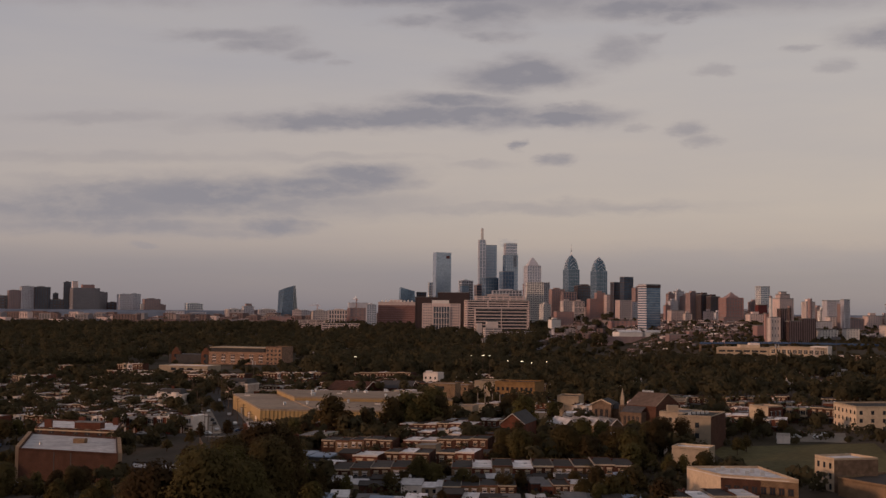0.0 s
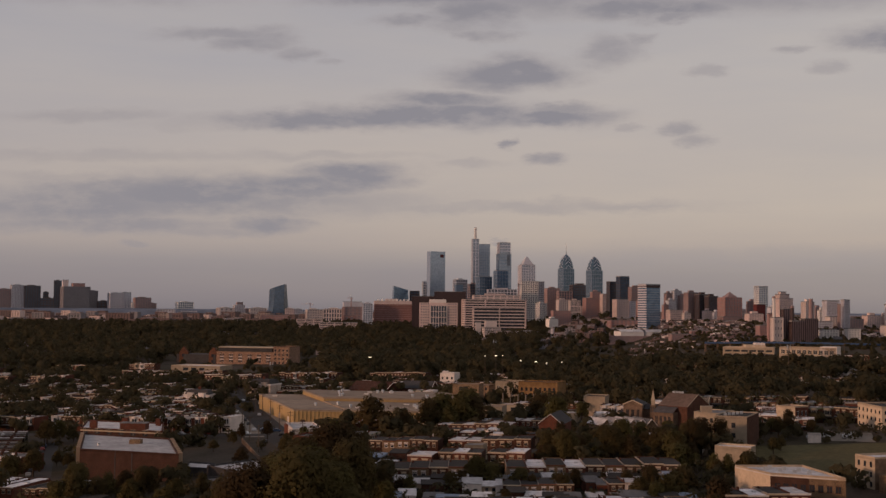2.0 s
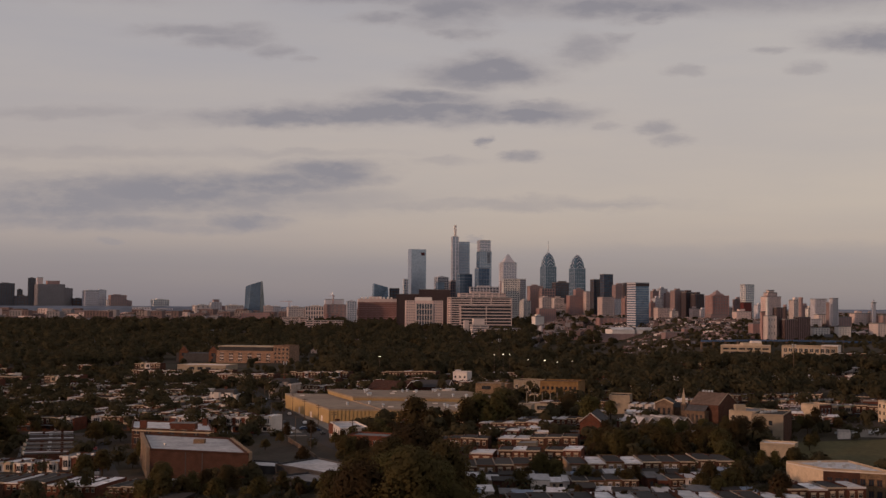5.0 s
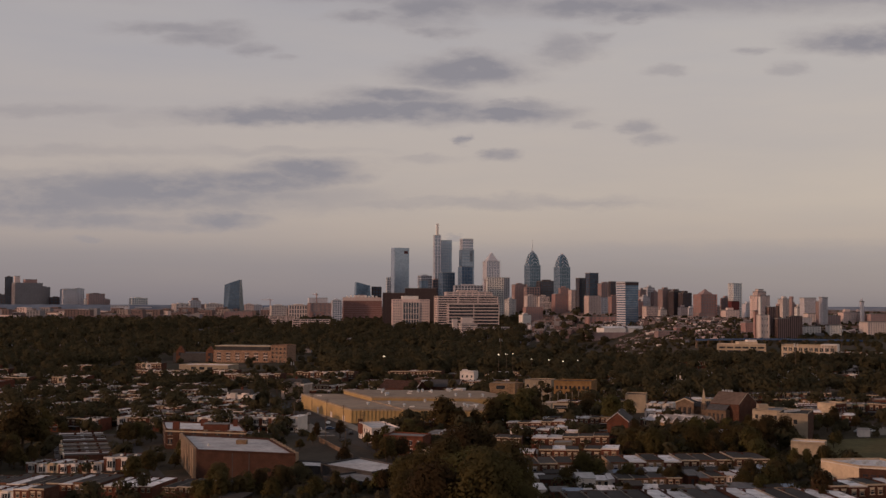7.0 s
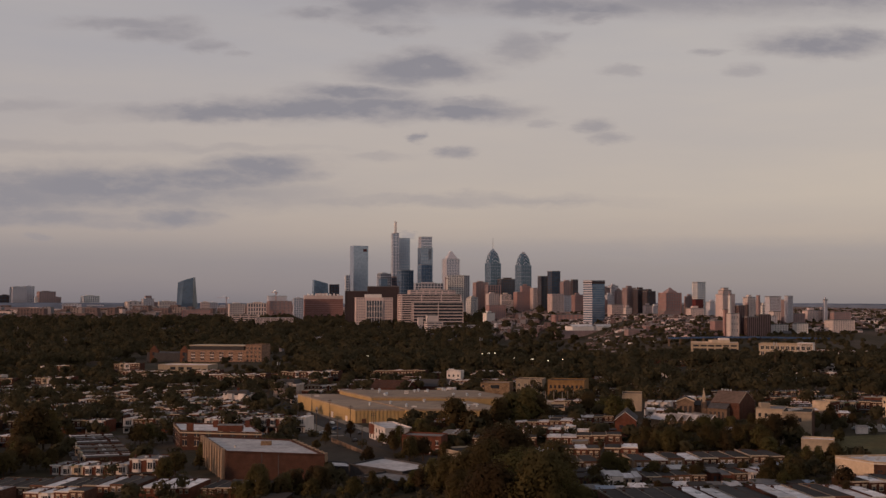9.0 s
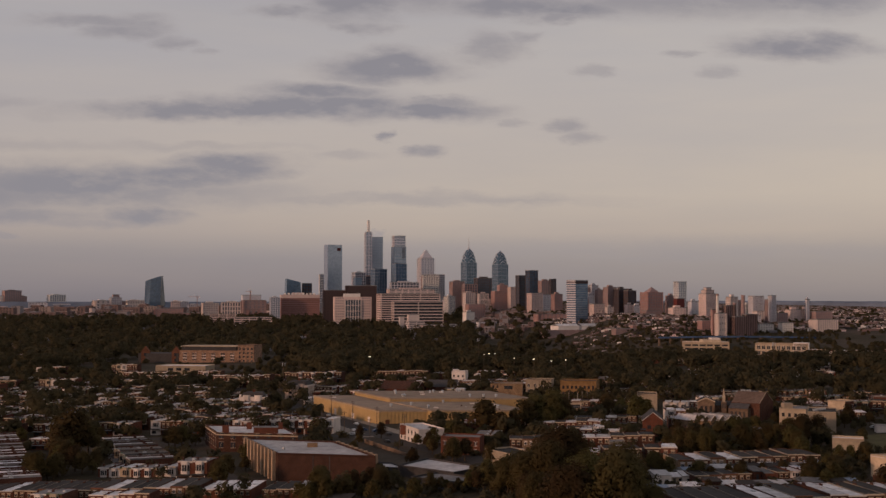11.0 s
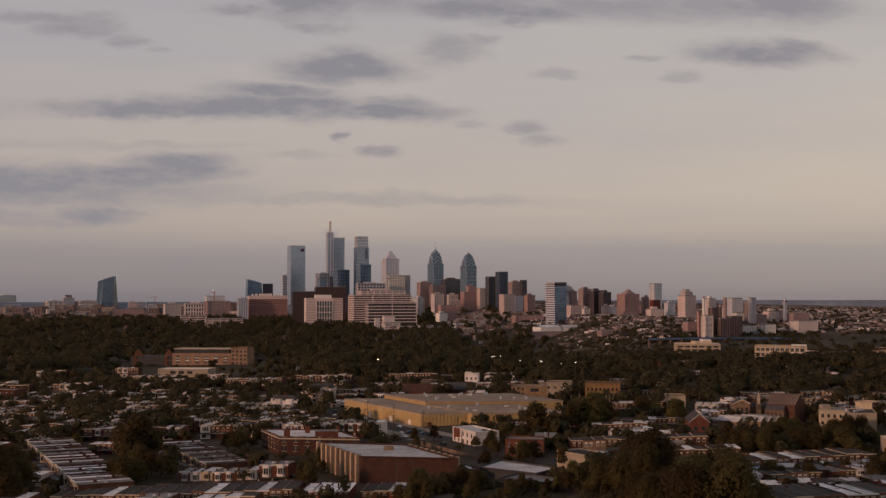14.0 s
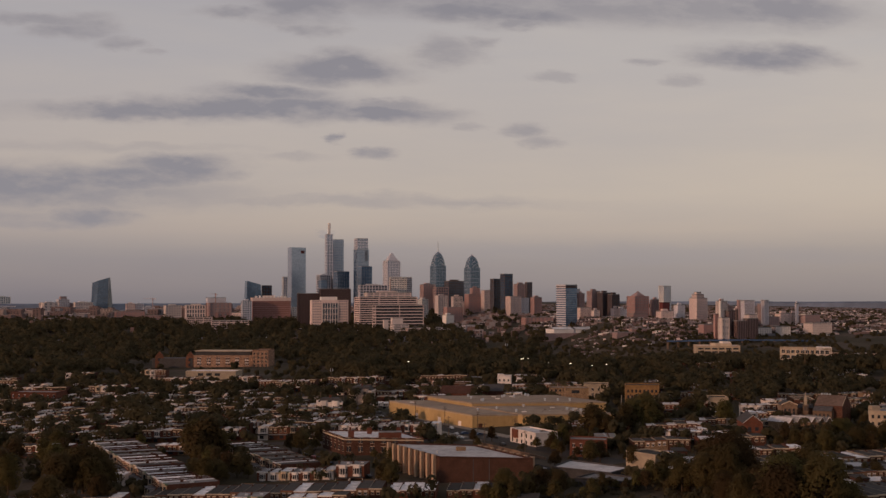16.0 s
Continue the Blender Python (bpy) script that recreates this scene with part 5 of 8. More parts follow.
# rows among the trees farther off
for k, y0 in enumerate((925, 965, 1010, 1060, 1115)):
    for s in (0.0, 0.2, 0.42, 0.63, 0.82):
        a0 = -0.5 * y0 + 0.36 * y0 * (s + rng.uniform(0, 0.08))
        wide = rng.uniform(22, 48)
        yy = y0 + 20 - 40 * s
        if -265 < a0 + wide / 2 < -180 and yy > 1040 or rng.random() < 0.15:
            continue
        house_row((a0, yy), (a0 + wide, yy - wide * 0.19), (5, 1, 0, 3, 2, 1, 4), far=True, height=rng.uniform(1.1, 1.35), width=5.5, depth=0.8)
# rows round the church and the field
for pa, pb, mix, hh in (((150, 655), (205, 640), (1, 4, 6), 0.8), ((186, 560), (212, 552), (4, 1), 0.9), ((170, 610), (225, 596), (4, 1, 1, 6), 0.8), ((215, 620), (265, 606), (1, 4, 6), 0.8),
                        ((100, 590), (112, 586), (2, 5), 1.0), ((40, 560), (78, 552), (1, 3, 2), 0.7), ((30, 535), (60, 529), (1, 3), 0.8), ((-5, 625), (10, 620), (1, 3), 0.8), ((60, 640), (100, 630), (1, 3, 6), 0.8),
                        ((-110, 810), (-60, 798), (1, 0, 4), 1.0), ((-60, 840), (60, 815), (1, 3, 6, 4), 0.9), ((40, 790), (130, 770), (1, 6, 4, 3), 0.9), ((90, 700), (140, 690), (1, 6, 3), 0.9), ((-178, 932), (-132, 923), (1, 3, 0), 1.2), ((-122, 938), (-76, 929), (1, 0, 3), 1.25), ((-52, 928), (-8, 919), (1, 3, 6), 1.2)):
    house_row(pa, pb, mix, far=True, height=hh)
tagged(new("far_row_houses", FAR_ROWS.data("far_row_houses", FAR_MATS)), "field of low row houses with pale roofs and bays", "houses", kind="stuff")


# ---- large single buildings ----
def quad_building(name, label, category, corners, h, wall, roof, base=None, parapet=0.5, mats=()):
    """A flat-roofed building on four corners (counter-clockwise), with a parapet; returns the thing and its local corners."""
    cx, cy = sum(c[0] for c in corners) / 4, sum(c[1] for c in corners) / 4
    z = ground_z(cx, cy) if base is None else base
    OCCUPIED.append((cx, cy, max(math.dist(c, (cx, cy)) for c in corners)))
    ob = thing(name, (cx, cy, z), label, category)
    q = [(c[0] - cx, c[1] - cy) for c in corners]
    part("shell", Mesh().prism(q, -7, h, cap=False), [wall], ob)
    inner = [lerp2(p, (0, 0), 0.03) for p in q]
    part("roof", Mesh().face([(*p, h - 0.1) for p in q]), [roof], ob)
    if parapet:
        me = Mesh()
        for i in range(4):
            a, b, c, d = q[i], q[(i + 1) % 4], inner[(i + 1) % 4], inner[i]
            me.prism([a, b, c, d], h - 0.3, h + parapet)
        part("parapet", me, [wall], ob)
    return ob, q


def wall_frame(a, b):
    """Start, direction and outward normal of a wall from a to b."""
    d = Vector((b[0] - a[0], b[1] - a[1]))
    return Vector(a), d.normalized(), Vector((d.y, -d.x)).normalized(), d.length


def wall_window(owner, a, b, s0, s1, z0, z1, frame_mat=None, proud=0.05, name="window"):
    p, d, n, _ = wall_frame(a, b)
    me = Mesh()

    def slab(u0, u1, v0, v1, out, m):
        c = [p + d * u0 + n * out, p + d * u1 + n * out, p + d * u1 - n * 0.1, p + d * u0 - n * 0.1]
        me.prism([tuple(k) for k in (c[0], c[1], c[2], c[3])], v0, v1, m, bottom=True)

    slab(s0, s1, z0, z1, proud, 0)
    if frame_mat:
        t = 0.14
        slab(s0 - t, s1 + t, z0 - t, z0, proud + 0.1, 1)
        slab(s0 - t, s1 + t, z1, z1 + t, proud + 0.06, 1)
        slab((s0 + s1) / 2 - 0.05, (s0 + s1) / 2 + 0.05, z0, z1, proud + 0.04, 1)
    return part(name, me, [M_PANE] + ([frame_mat] if frame_mat else []), owner)


def windows(owner, a, b, n, floors, z0=1.0, storey=3.3, w=1.3, h=1.7, frame_mat=None, margin=1.2):
    L = math.dist(a, b)
    for f in range(floors):
        for i in range(n):
            s = margin + (L - 2 * margin - w) * (i / (n - 1) if n > 1 else 0.5)
            wall_window(owner, a, b, s, s + w, z0 + f * storey, z0 + f * storey + h, frame_mat)


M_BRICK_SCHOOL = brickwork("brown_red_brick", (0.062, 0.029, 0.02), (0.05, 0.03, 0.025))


def brick_school():
    c = [(-86, 440), (-48.5, 430), (-66, 477), (-103.5, 490)]
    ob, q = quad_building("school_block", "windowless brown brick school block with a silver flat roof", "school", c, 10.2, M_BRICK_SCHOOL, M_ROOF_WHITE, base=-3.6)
    for a, b, n in ((q[3], q[0], 9), (q[1], q[2], 9)):
        p, d, nn, L = wall_frame(a, b)
        for i in range(n):
            s = p + d * (L * (i + 0.15) / n)
            e = s + d * (L / n * 0.3)
            part("fin", Mesh().prism([tuple(s), tuple(s + nn * 1.3), tuple(e + nn * 1.3), tuple(e)][::-1], -3, 11.0), [M_FIN], ob, "pale concrete wall fin")
    p, d, nn, L = wall_frame(q[0], q[1])
    for k in (0.36, 0.53):
        s = p + d * L * k
        part("joint", Mesh().prism([tuple(s + nn * 0.06), tuple(s + d * 0.35 + nn * 0.06), tuple(s + d * 0.35), tuple(s)], -3, 10), [M_SLATE], ob)
    part("roof_hatch", Mesh().box(0, 4, 2, 5, 10, 11.6), [M_BRICK_TAN], ob)
    part("roof_vent", Mesh().tube((-9, -4, 10), (-9, -4, 11), 0.5, 0.5, 8), [M_METAL], ob)


def old_school():
    c = [(-122, 535), (-84, 526), (-94, 560), (-132, 569)]
    ob, q = quad_building("old_school", "old red brick school with tall windows and chimneys", "school", c, 8.5, M_BRICK_DARK, M_ROOF_WHITE, base=-4.5)
    windows(ob, q[3], q[0], 6, 2, 2.0, 4.2, 2.2, 2.6, M_STUCCO)
    windows(ob, q[0], q[1], 7, 2, 2.0, 4.2, 2.2, 2.6, M_STUCCO)
    part("stone_course", Mesh().prism(grow(q, 0.1), 7.6, 8.2, cap=False), [M_STUCCO], ob)
    part("roof_room", Mesh().box(3, 14, -13, -8, 8.3, 11.0), [M_BRICK], ob, "brick roof room")
    part("room_roof", Mesh().box(2.8, 14.2, -13.2, -7.8, 11.0, 11.3, bottom=True), [M_ROOF_GREY], ob)
    for x, y, w in ((-12, -8, 3.0), (-2, 4, 2.4), (13, 4, 2.0)):
        part("chimney", Mesh().box(x, x + w, y, y + 1.6, 8.2, 11.6), [M_BRICK], ob)


def warehouse():
    a, e1, e2 = Vector((-47, 617)), Vector((0.998, -0.05)), Vector((-0.37, 0.93))

    def P(u, v):
        w = a + e1 * u + e2 * v
        return (w.x, w.y)
    z = -1.5
    ob = thing("warehouse", (a.x, a.y, z), "long ochre metal-clad warehouse with a brown flat roof", "warehouse")

    def L(u, v):
        p = P(u, v)
        return (p[0] - a.x, p[1] - a.y)
    for u in range(0, 115, 12):
        for v in range(-8, 112, 12):
            OCCUPIED.append((*P(u, v), 9))
    H = 7.6
    blocks = (("hall", [L(0, 0), L(26, 0), L(26, 108), L(0, 108)], H), ("hall", [L(26, -5), L(80, -5), L(80, 52), L(26, 52)], H + 0.6), ("back_hall", [L(26, 52), L(108, 52), L(108, 110), L(26, 110)], H + 2.6))
    for name, fp, h in blocks:
        body = part(name, Mesh().prism(fp, -4, h, cap=False), [M_YELLOW], ob)
        part("roof", Mesh().prism(grow(fp, 0.3), h - 0.1, h + 0.35, bottom=True), [M_ROOF_WARE], body)
        ribs = Mesh()
        p, d, n, ln = wall_frame(fp[0], fp[1])
        k = int(ln / 1.9)
        for j in range(k):
            s = p + d * (ln * j / k)
            ribs.prism([tuple(s), tuple(s + n * 0.3), tuple(s + d * 0.45 + n * 0.3), tuple(s + d * 0.45)][::-1], -4, h - 0.3)
        part("ribbed_siding", ribs, [M_YELLOW], body)
        part("eaves_trim", Mesh().prism(grow(fp, 0.22), h - 0.55, h - 0.12, cap=False), [M_TAN], body)
    r = random.Random(3)
    for i in range(34):
        u, v = r.uniform(3, 100), r.uniform(4, 104)
        if u < 25:
            h = H
        elif 28 < u < 77 and v < 50:
            h = H + 0.6
        elif v > 54 and u > 28:
            h = H + 2.6
        else:
            continue
        x, y = L(u, v)
        if i % 3 == 0:
            part("skylight", Mesh().box(x, x + 2.6, y, y + 1.4, h + 0.2, h + 0.9), [M_WHITE], ob, "white plastic skylight")
        else:
            part("roof_vent", Mesh().tube((x, y, h + 0.2), (x, y, h + 1.4), 0.6, 0.6, 8).tube((x, y, h + 1.4), (x, y, h + 2.0), 1.0, 0.5, 8), [M_METAL], ob)
    p, d, n, ln = wall_frame(L(0, 108), L(0, 0))
    for k in (0.35, 0.62, 0.85):
        s = p + d * ln * k
        part("loading_door", Mesh().prism([tuple(s + n * 0.1), tuple(s + d * 3.4 + n * 0.1), tuple(s + d * 3.4), tuple(s)], -2, 3.2), [M_WHITE], ob, "white roller door")
    s = wall_frame(L(0, 0), L(26, 0))
    s0 = s[0] + s[1] * 3.5
    part("door", Mesh().prism([tuple(s0 + s[2] * 0.4), tuple(s0 + s[1] * 2.2 + s[2] * 0.4), tuple(s0 + s[1] * 2.2), tuple(s0)], -1, 3.0), [M_BRICK_DARK], ob)


def church():
    x, y = 117, 546
    z = ground_z(x, y)
    OCCUPIED.extend(((110, 550, 8), (119, 549, 7), (130, 537, 11), (136, 536, 8)))
    ob = thing("church", (x, y, z), "brown stone church with a slate roof and small steeple", "church", turn=radians(-14))

    def gable(name, x0, x1, y0, y1, eave, ridge, along_x, mat, roof):
        me = Mesh()
        if along_x:
            ym = (y0 + y1) / 2
            me.box(x0, x1, y0, y1, -2, eave)
            for xx, s in ((x0, -1), (x1, 1)):
                f = [(xx, y0, eave), (xx, y1, eave), (xx, ym, ridge)]
                me.face(f if s > 0 else f[::-1])
            r = Mesh()
            for s in (-1, 1):
                yo = y0 - 0.5 if s < 0 else y1 + 0.5
                f = [(x0 - 0.4, yo, eave - 0.2), (x1 + 0.4, yo, eave - 0.2), (x1 + 0.4, ym, ridge + 0.15), (x0 - 0.4, ym, ridge + 0.15)]
                r.face(f if s < 0 else f[::-1])
        else:
            xm = (x0 + x1) / 2
            me.box(x0, x1, y0, y1, -2, eave)
            for yy, s in ((y0, -1), (y1, 1)):
                f = [(x0, yy, eave), (x1, yy, eave), (xm, yy, ridge)]
                me.face(f if s < 0 else f[::-1])
            r = Mesh()
            for s in (-1, 1):
                xo = x0 - 0.5 if s < 0 else x1 + 0.5
                f = [(xo, y0 - 0.4, eave - 0.2), (xo, y1 + 0.4, eave - 0.2), (xm, y1 + 0.4, ridge + 0.15), (xm, y0 - 0.4, ridge + 0.15)]
                r.face(f if s > 0 else f[::-1])
            part("coping", Mesh().tube((x0 - 0.3, y0 - 0.2, eave), (xm, y0 - 0.2, ridge + 0.2), 0.3, 0.3, 4).tube((x1 + 0.3, y0 - 0.2, eave), (xm, y0 - 0.2, ridge + 0.2), 0.3, 0.3, 4), [M_STUCCO], ob)
        body = part(name, me, [mat], ob)
        part("slate_roof", r, [roof], body)
    gable("west_front", -10.2, -2.3, 0.5, 14, 10.1, 11.8, False, M_STONE, M_SLATE)
    gable("aisle", -2.3, 6.5, 4, 11, 8.4, 10.0, True, M_STONE, M_SLATE)
    # the hall beside it, with its ridge askew
    r0, r1, n = Vector((8.9, 1.2)), Vector((21.6, -4.9)), Vector((0.433, 0.901))
    e = [r0 - n * 8.5, r1 - n * 8.5, r1 + n * 8.5, r0 + n * 8.5]
    walls = Mesh().prism([tuple(p) for p in e], -2, 10.8)
    walls.face([(*e[1], 10.8), (*e[2], 10.8), (*r1, 15.4)])
    walls.face([(*e[3], 10.8), (*e[0], 10.8), (*r0, 15.4)])
    hall = part("hall", walls, [M_BRICK_DARK], ob, "dark brown stone hall")
    brown = surface("brown_slate", (0.125, 0.085, 0.067), 0.9, 0.8, 0.2, 0.1)
    for a, b, c, d in ((e[0], e[1], r1, r0), (e[2], e[3], r0, r1)):
        part("roof_slope", Mesh().face([(*a, 10.7), (*b, 10.7), (*c, 15.6), (*d, 15.6)]), [brown], hall, "brown slate roof slope")
    for a in (e[1], e[2]):
        part("verge", Mesh().tube((*a, 10.8), (*r1, 15.6), 0.16, 0.16, 4), [M_TAN], hall, "pale stone verge")
    for k in range(4):
        p = r0 + (r1 - r0) * (0.05 + 0.1 * k) + n * 1.5
        part("roof_vent", Mesh().box(p.x, p.x + 0.9, p.y, p.y + 0.8, 14.0, 16.2), [M_METAL], hall)
    # a lean-to nave along the front of the hall
    f0, f1 = e[0] - n * 3.5, e[0] + (e[1] - e[0]) * 0.68 - n * 3.5
    g0, g1 = f0 + n * 3.5, f1 + n * 3.5
    nave = part("nave", Mesh().prism([tuple(f0), tuple(f1), tuple(g1), tuple(g0)], -2, 8.4), [M_STONE], ob)
    part("slate_roof", Mesh().face([(*(f0 - n * 0.4), 8.2), (*(f1 - n * 0.4), 8.2), (*g1, 10.5), (*g0, 10.5)]), [M_SLATE], nave)
    windows(ob, tuple(f0), tuple(f1), 4, 1, 3.5, 3, 1.0, 3.2, M_STONE)
    part("bell_tower", Mesh().box(1.0, 3.3, 0.3, 4.2, -2, 10.1), [M_STONE], ob)
    for k in (1.15, 2.3):
        part("louvre", Mesh().box(k + 0.1, k + 0.75, 0.2, 0.35, 7.2, 9.5, bottom=True), [M_SLATE], ob)
    part("belfry", Mesh().box(1.45, 2.85, 1.0, 2.4, 10.1, 11.9), [M_TAN], ob)
    part("steeple", Mesh().prism([(1.35, 0.9), (2.95, 0.9), (2.95, 2.5), (1.35, 2.5)], 11.9, 16.8, top=[(2.1, 1.65), (2.2, 1.65), (2.2, 1.75), (2.1, 1.75)]), [M_TAN], ob, "pointed stone steeple")
    windows(ob, (-10.2, 0.5), (-2.3, 0.5), 3, 1, 4.0, 3, 1.1, 4.0, M_STONE)


brick_school()
old_school()
warehouse()
church()

ob, q = quad_building("apartment_block", "tan rendered apartment block with square dark windows", "building", [(133, 472), (144, 468.5), (152, 489), (141, 492)], 12.4, M_TAN, M_ROOF_DARK, base=6.2, parapet=0.3)
for z0 in (5.0, 8.6):
    for k in (2.6, 6.2):
        wall_window(ob, q[0], q[1], k, k + 1.4, z0, z0 + 1.7)
part("brown_side", Mesh().prism([(q[1][0] + 0.05, q[1][1] - 0.05), (q[2][0] + 0.05, q[2][1] - 0.05), q[2], q[1]], -4, 12.3), [M_BRICK_DARK], ob, "brown brick side wall")
for k in range(5):
    part("roof_vent", Mesh().box(-5 + 1.7 * k, -4 + 1.7 * k, -3 + 1.5 * k, -2.2 + 1.5 * k, 12.3, 13.2), [M_METAL], ob)
ob, q = quad_building("apartment_wing", "cream rendered wing of an apartment block", "building", [(129.5, 497), (139, 490), (146, 505), (136.5, 512)], 11.4, M_TAN, M_ROOF_GREY, base=6.4, parapet=0.3)
windows(ob, q[0], q[1], 4, 2, 4.6, 3.4, 1.2, 1.6)
part("roof_room", Mesh().box(-5, -1, -1, 3, 11.2, 13.4), [M_TAN], ob)
ob, q = quad_building("apartment_block", "cream stucco three-storey apartment block with small windows", "building", [(203, 545), (206, 522), (232, 526), (228, 552)], 9.5, M_STUCCO, M_ROOF_DARK, base=9)
windows(ob, q[0], q[1], 6, 3, 0.8, 3.0, 1.2, 1.5)
windows(ob, q[1], q[2], 6, 3, 0.8, 3.0, 1.2, 1.5)
ob, q = quad_building("corner_shop_building", "cream rendered flat-roofed building with a brick front", "building", [(127, 394), (134, 378), (152.5, 370.5), (147, 397)], 8.0, M_STUCCO, M_ROOF_WHITE, base=2.8)
mid = lerp2(q[1], q[2], 0.52)
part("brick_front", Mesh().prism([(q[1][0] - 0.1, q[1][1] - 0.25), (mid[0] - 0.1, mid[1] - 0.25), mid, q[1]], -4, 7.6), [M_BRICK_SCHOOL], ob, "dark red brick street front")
part("white_coping", Mesh().prism(grow([lerp2(p, (0, 0), 0.01) for p in q], 0.12), 7.7, 8.0, cap=False), [M_WHITE], ob)
part("tan_front", Mesh().prism([(mid[0] - 0.1, mid[1] - 0.22), (q[2][0] - 0.1, q[2][1] - 0.22), q[2], mid], -4, 7.6), [M_BRICK_TAN], ob, "tan brick street front")
windows(ob, (q[1][0] - 0.1, q[1][1] - 0.25), (q[2][0] - 0.1, q[2][1] - 0.25), 8, 2, 0.8, 3.4, 1.4, 1.7, M_BRICK_DARK)
for k in range(7):
    part("roof_vent", Mesh().box(-6 + 1.8 * k, -5 + 1.8 * k, 3 - 1.1 * k + k % 2 * 4, 4 - 1.1 * k + k % 2 * 4, 7.9, 8.8), [M_METAL], ob)
ob, q = quad_building("town_house", "cream three-storey house standing alone with a white roof", "house", [(164.5, 406), (168, 398), (181, 402), (176, 411)], 9.2, M_STUCCO, M_ROOF_WHITE, base=4)
windows(ob, q[0], q[1], 3, 3, 0.8, 2.9, 1.0, 1.6)
part("brown_side", Mesh().prism([(q[1][0] + 0.03, q[1][1] - 0.06), (q[2][0] + 0.03, q[2][1] - 0.06), q[2], q[1]], -4, 9.1), [M_STONE], ob, "brown brick side wall")
ob, q = quad_building("brick_garage", "low yellow brick building with a black roof", "building", [(168, 394), (180, 374), (205, 378), (190, 412)], 5.2, M_BRICK_TAN, M_ROOF_DARK, base=3.4)
ob, q = quad_building("garden_hut", "small pale hut at the edge of the field", "hut", [(170, 489), (174.5, 488.5), (175, 492), (170.5, 492.5)], 2.8, M_WHITE, M_ROOF_GREY)
ob, q = quad_building("gable_cottage", "small house with white gable beside the brick wall", "house", [(118, 470), (128, 466), (130, 474), (120, 478)], 4.5, M_WHITE, M_ROOF_GREY)
ob, q = quad_building("garden_building", "low workshop with a silver flat roof", "building", [(-40, 434), (-20, 414), (-8, 428), (-28, 453)], 4.0, M_SLATE, M_ROOF_WHITE, base=-1.4)
ob, q = quad_building("garden_building", "low workshop with a pale flat roof beside trees", "building", [(-36, 408), (-20, 395), (-10, 404), (-26, 419)], 3.6, M_SLATE, M_ROOF_GREY, base=-1.6)
ob, q = quad_building("school_annex", "low blue-grey annex beside the brick school", "building", [(-49, 441), (-38, 438), (-42, 452), (-52, 455)], 3.4, M_SLATE, M_ROOF_WHITE, base=-2.4)
ob, q = quad_building("block_wall_building", "weathered pale rendered building with a flat roof", "building", [(126.5, 428), (137, 423.3), (140, 431), (129.5, 436)], 8.0, M_TAN, M_ROOF_WHITE, base=4.6)
ob, q = quad_building("yellow_brick_building", "ochre brick building with rows of windows", "building", [(62, 690), (83, 686), (88, 702), (66, 706)], 10.5, surface("ochre_brick", (0.22, 0.125, 0.055), 0.9, 0.8, 0.2, 0.2), M_ROOF_DARK, base=6)
windows(ob, q[0], q[1], 8, 2, 2.5, 3.6, 1.3, 1.8)
ob, q = quad_building("tan_brick_building", "tan two-storey brick building with a flat roof", "building", [(26, 755), (44, 751), (48, 766), (30, 770)], 7.4, M_BRICK_TAN, M_ROOF_GREY, base=3)
windows(ob, q[0], q[1], 6, 2, 1.5, 3.4, 1.3, 1.6)
ob, q = quad_building("tan_brick_building", "grey and tan building with tall windows", "building", [(48, 745), (64, 741), (68, 755), (52, 760)], 9.5, M_TAN, M_ROOF_DARK, base=4)
windows(ob, q[0], q[1], 4, 2, 1.5, 3.6, 1.4, 2.0, M_WHITE)


def top_building(name, label, category, corners, top, wall, roof, parapet=0.5):
    """A flat-roofed building whose roof lies at an absolute height."""
    g = ground_z(sum(c[0] for c in corners) / 4, sum(c[1] for c in corners) / 4)
    return (*quad_building(name, label, category, corners, top - g, wall, roof, g, parapet), top - g)


ob, q, h = top_building("white_house", "white rendered house with a stepped parapet", "house", [(7, 858), (17, 855.5), (20, 868), (10, 871)], 11.8, M_WHITE, M_ROOF_WHITE)
windows(ob, q[0], q[1], 3, 2, 3.0, 3.6, 1.2, 1.6)
part("roof_step", Mesh().box(-5, -1, -5, 3, h, h + 1.6), [M_WHITE], ob)
OCCUPIED.extend(((68, 678, 9), (80, 676, 9), (30, 742, 9), (44, 740, 9), (58, 736, 9), (10, 842, 9)))


M_STONE_PINK = brickwork("pinkish_tan_stone", (0.27, 0.165, 0.115))


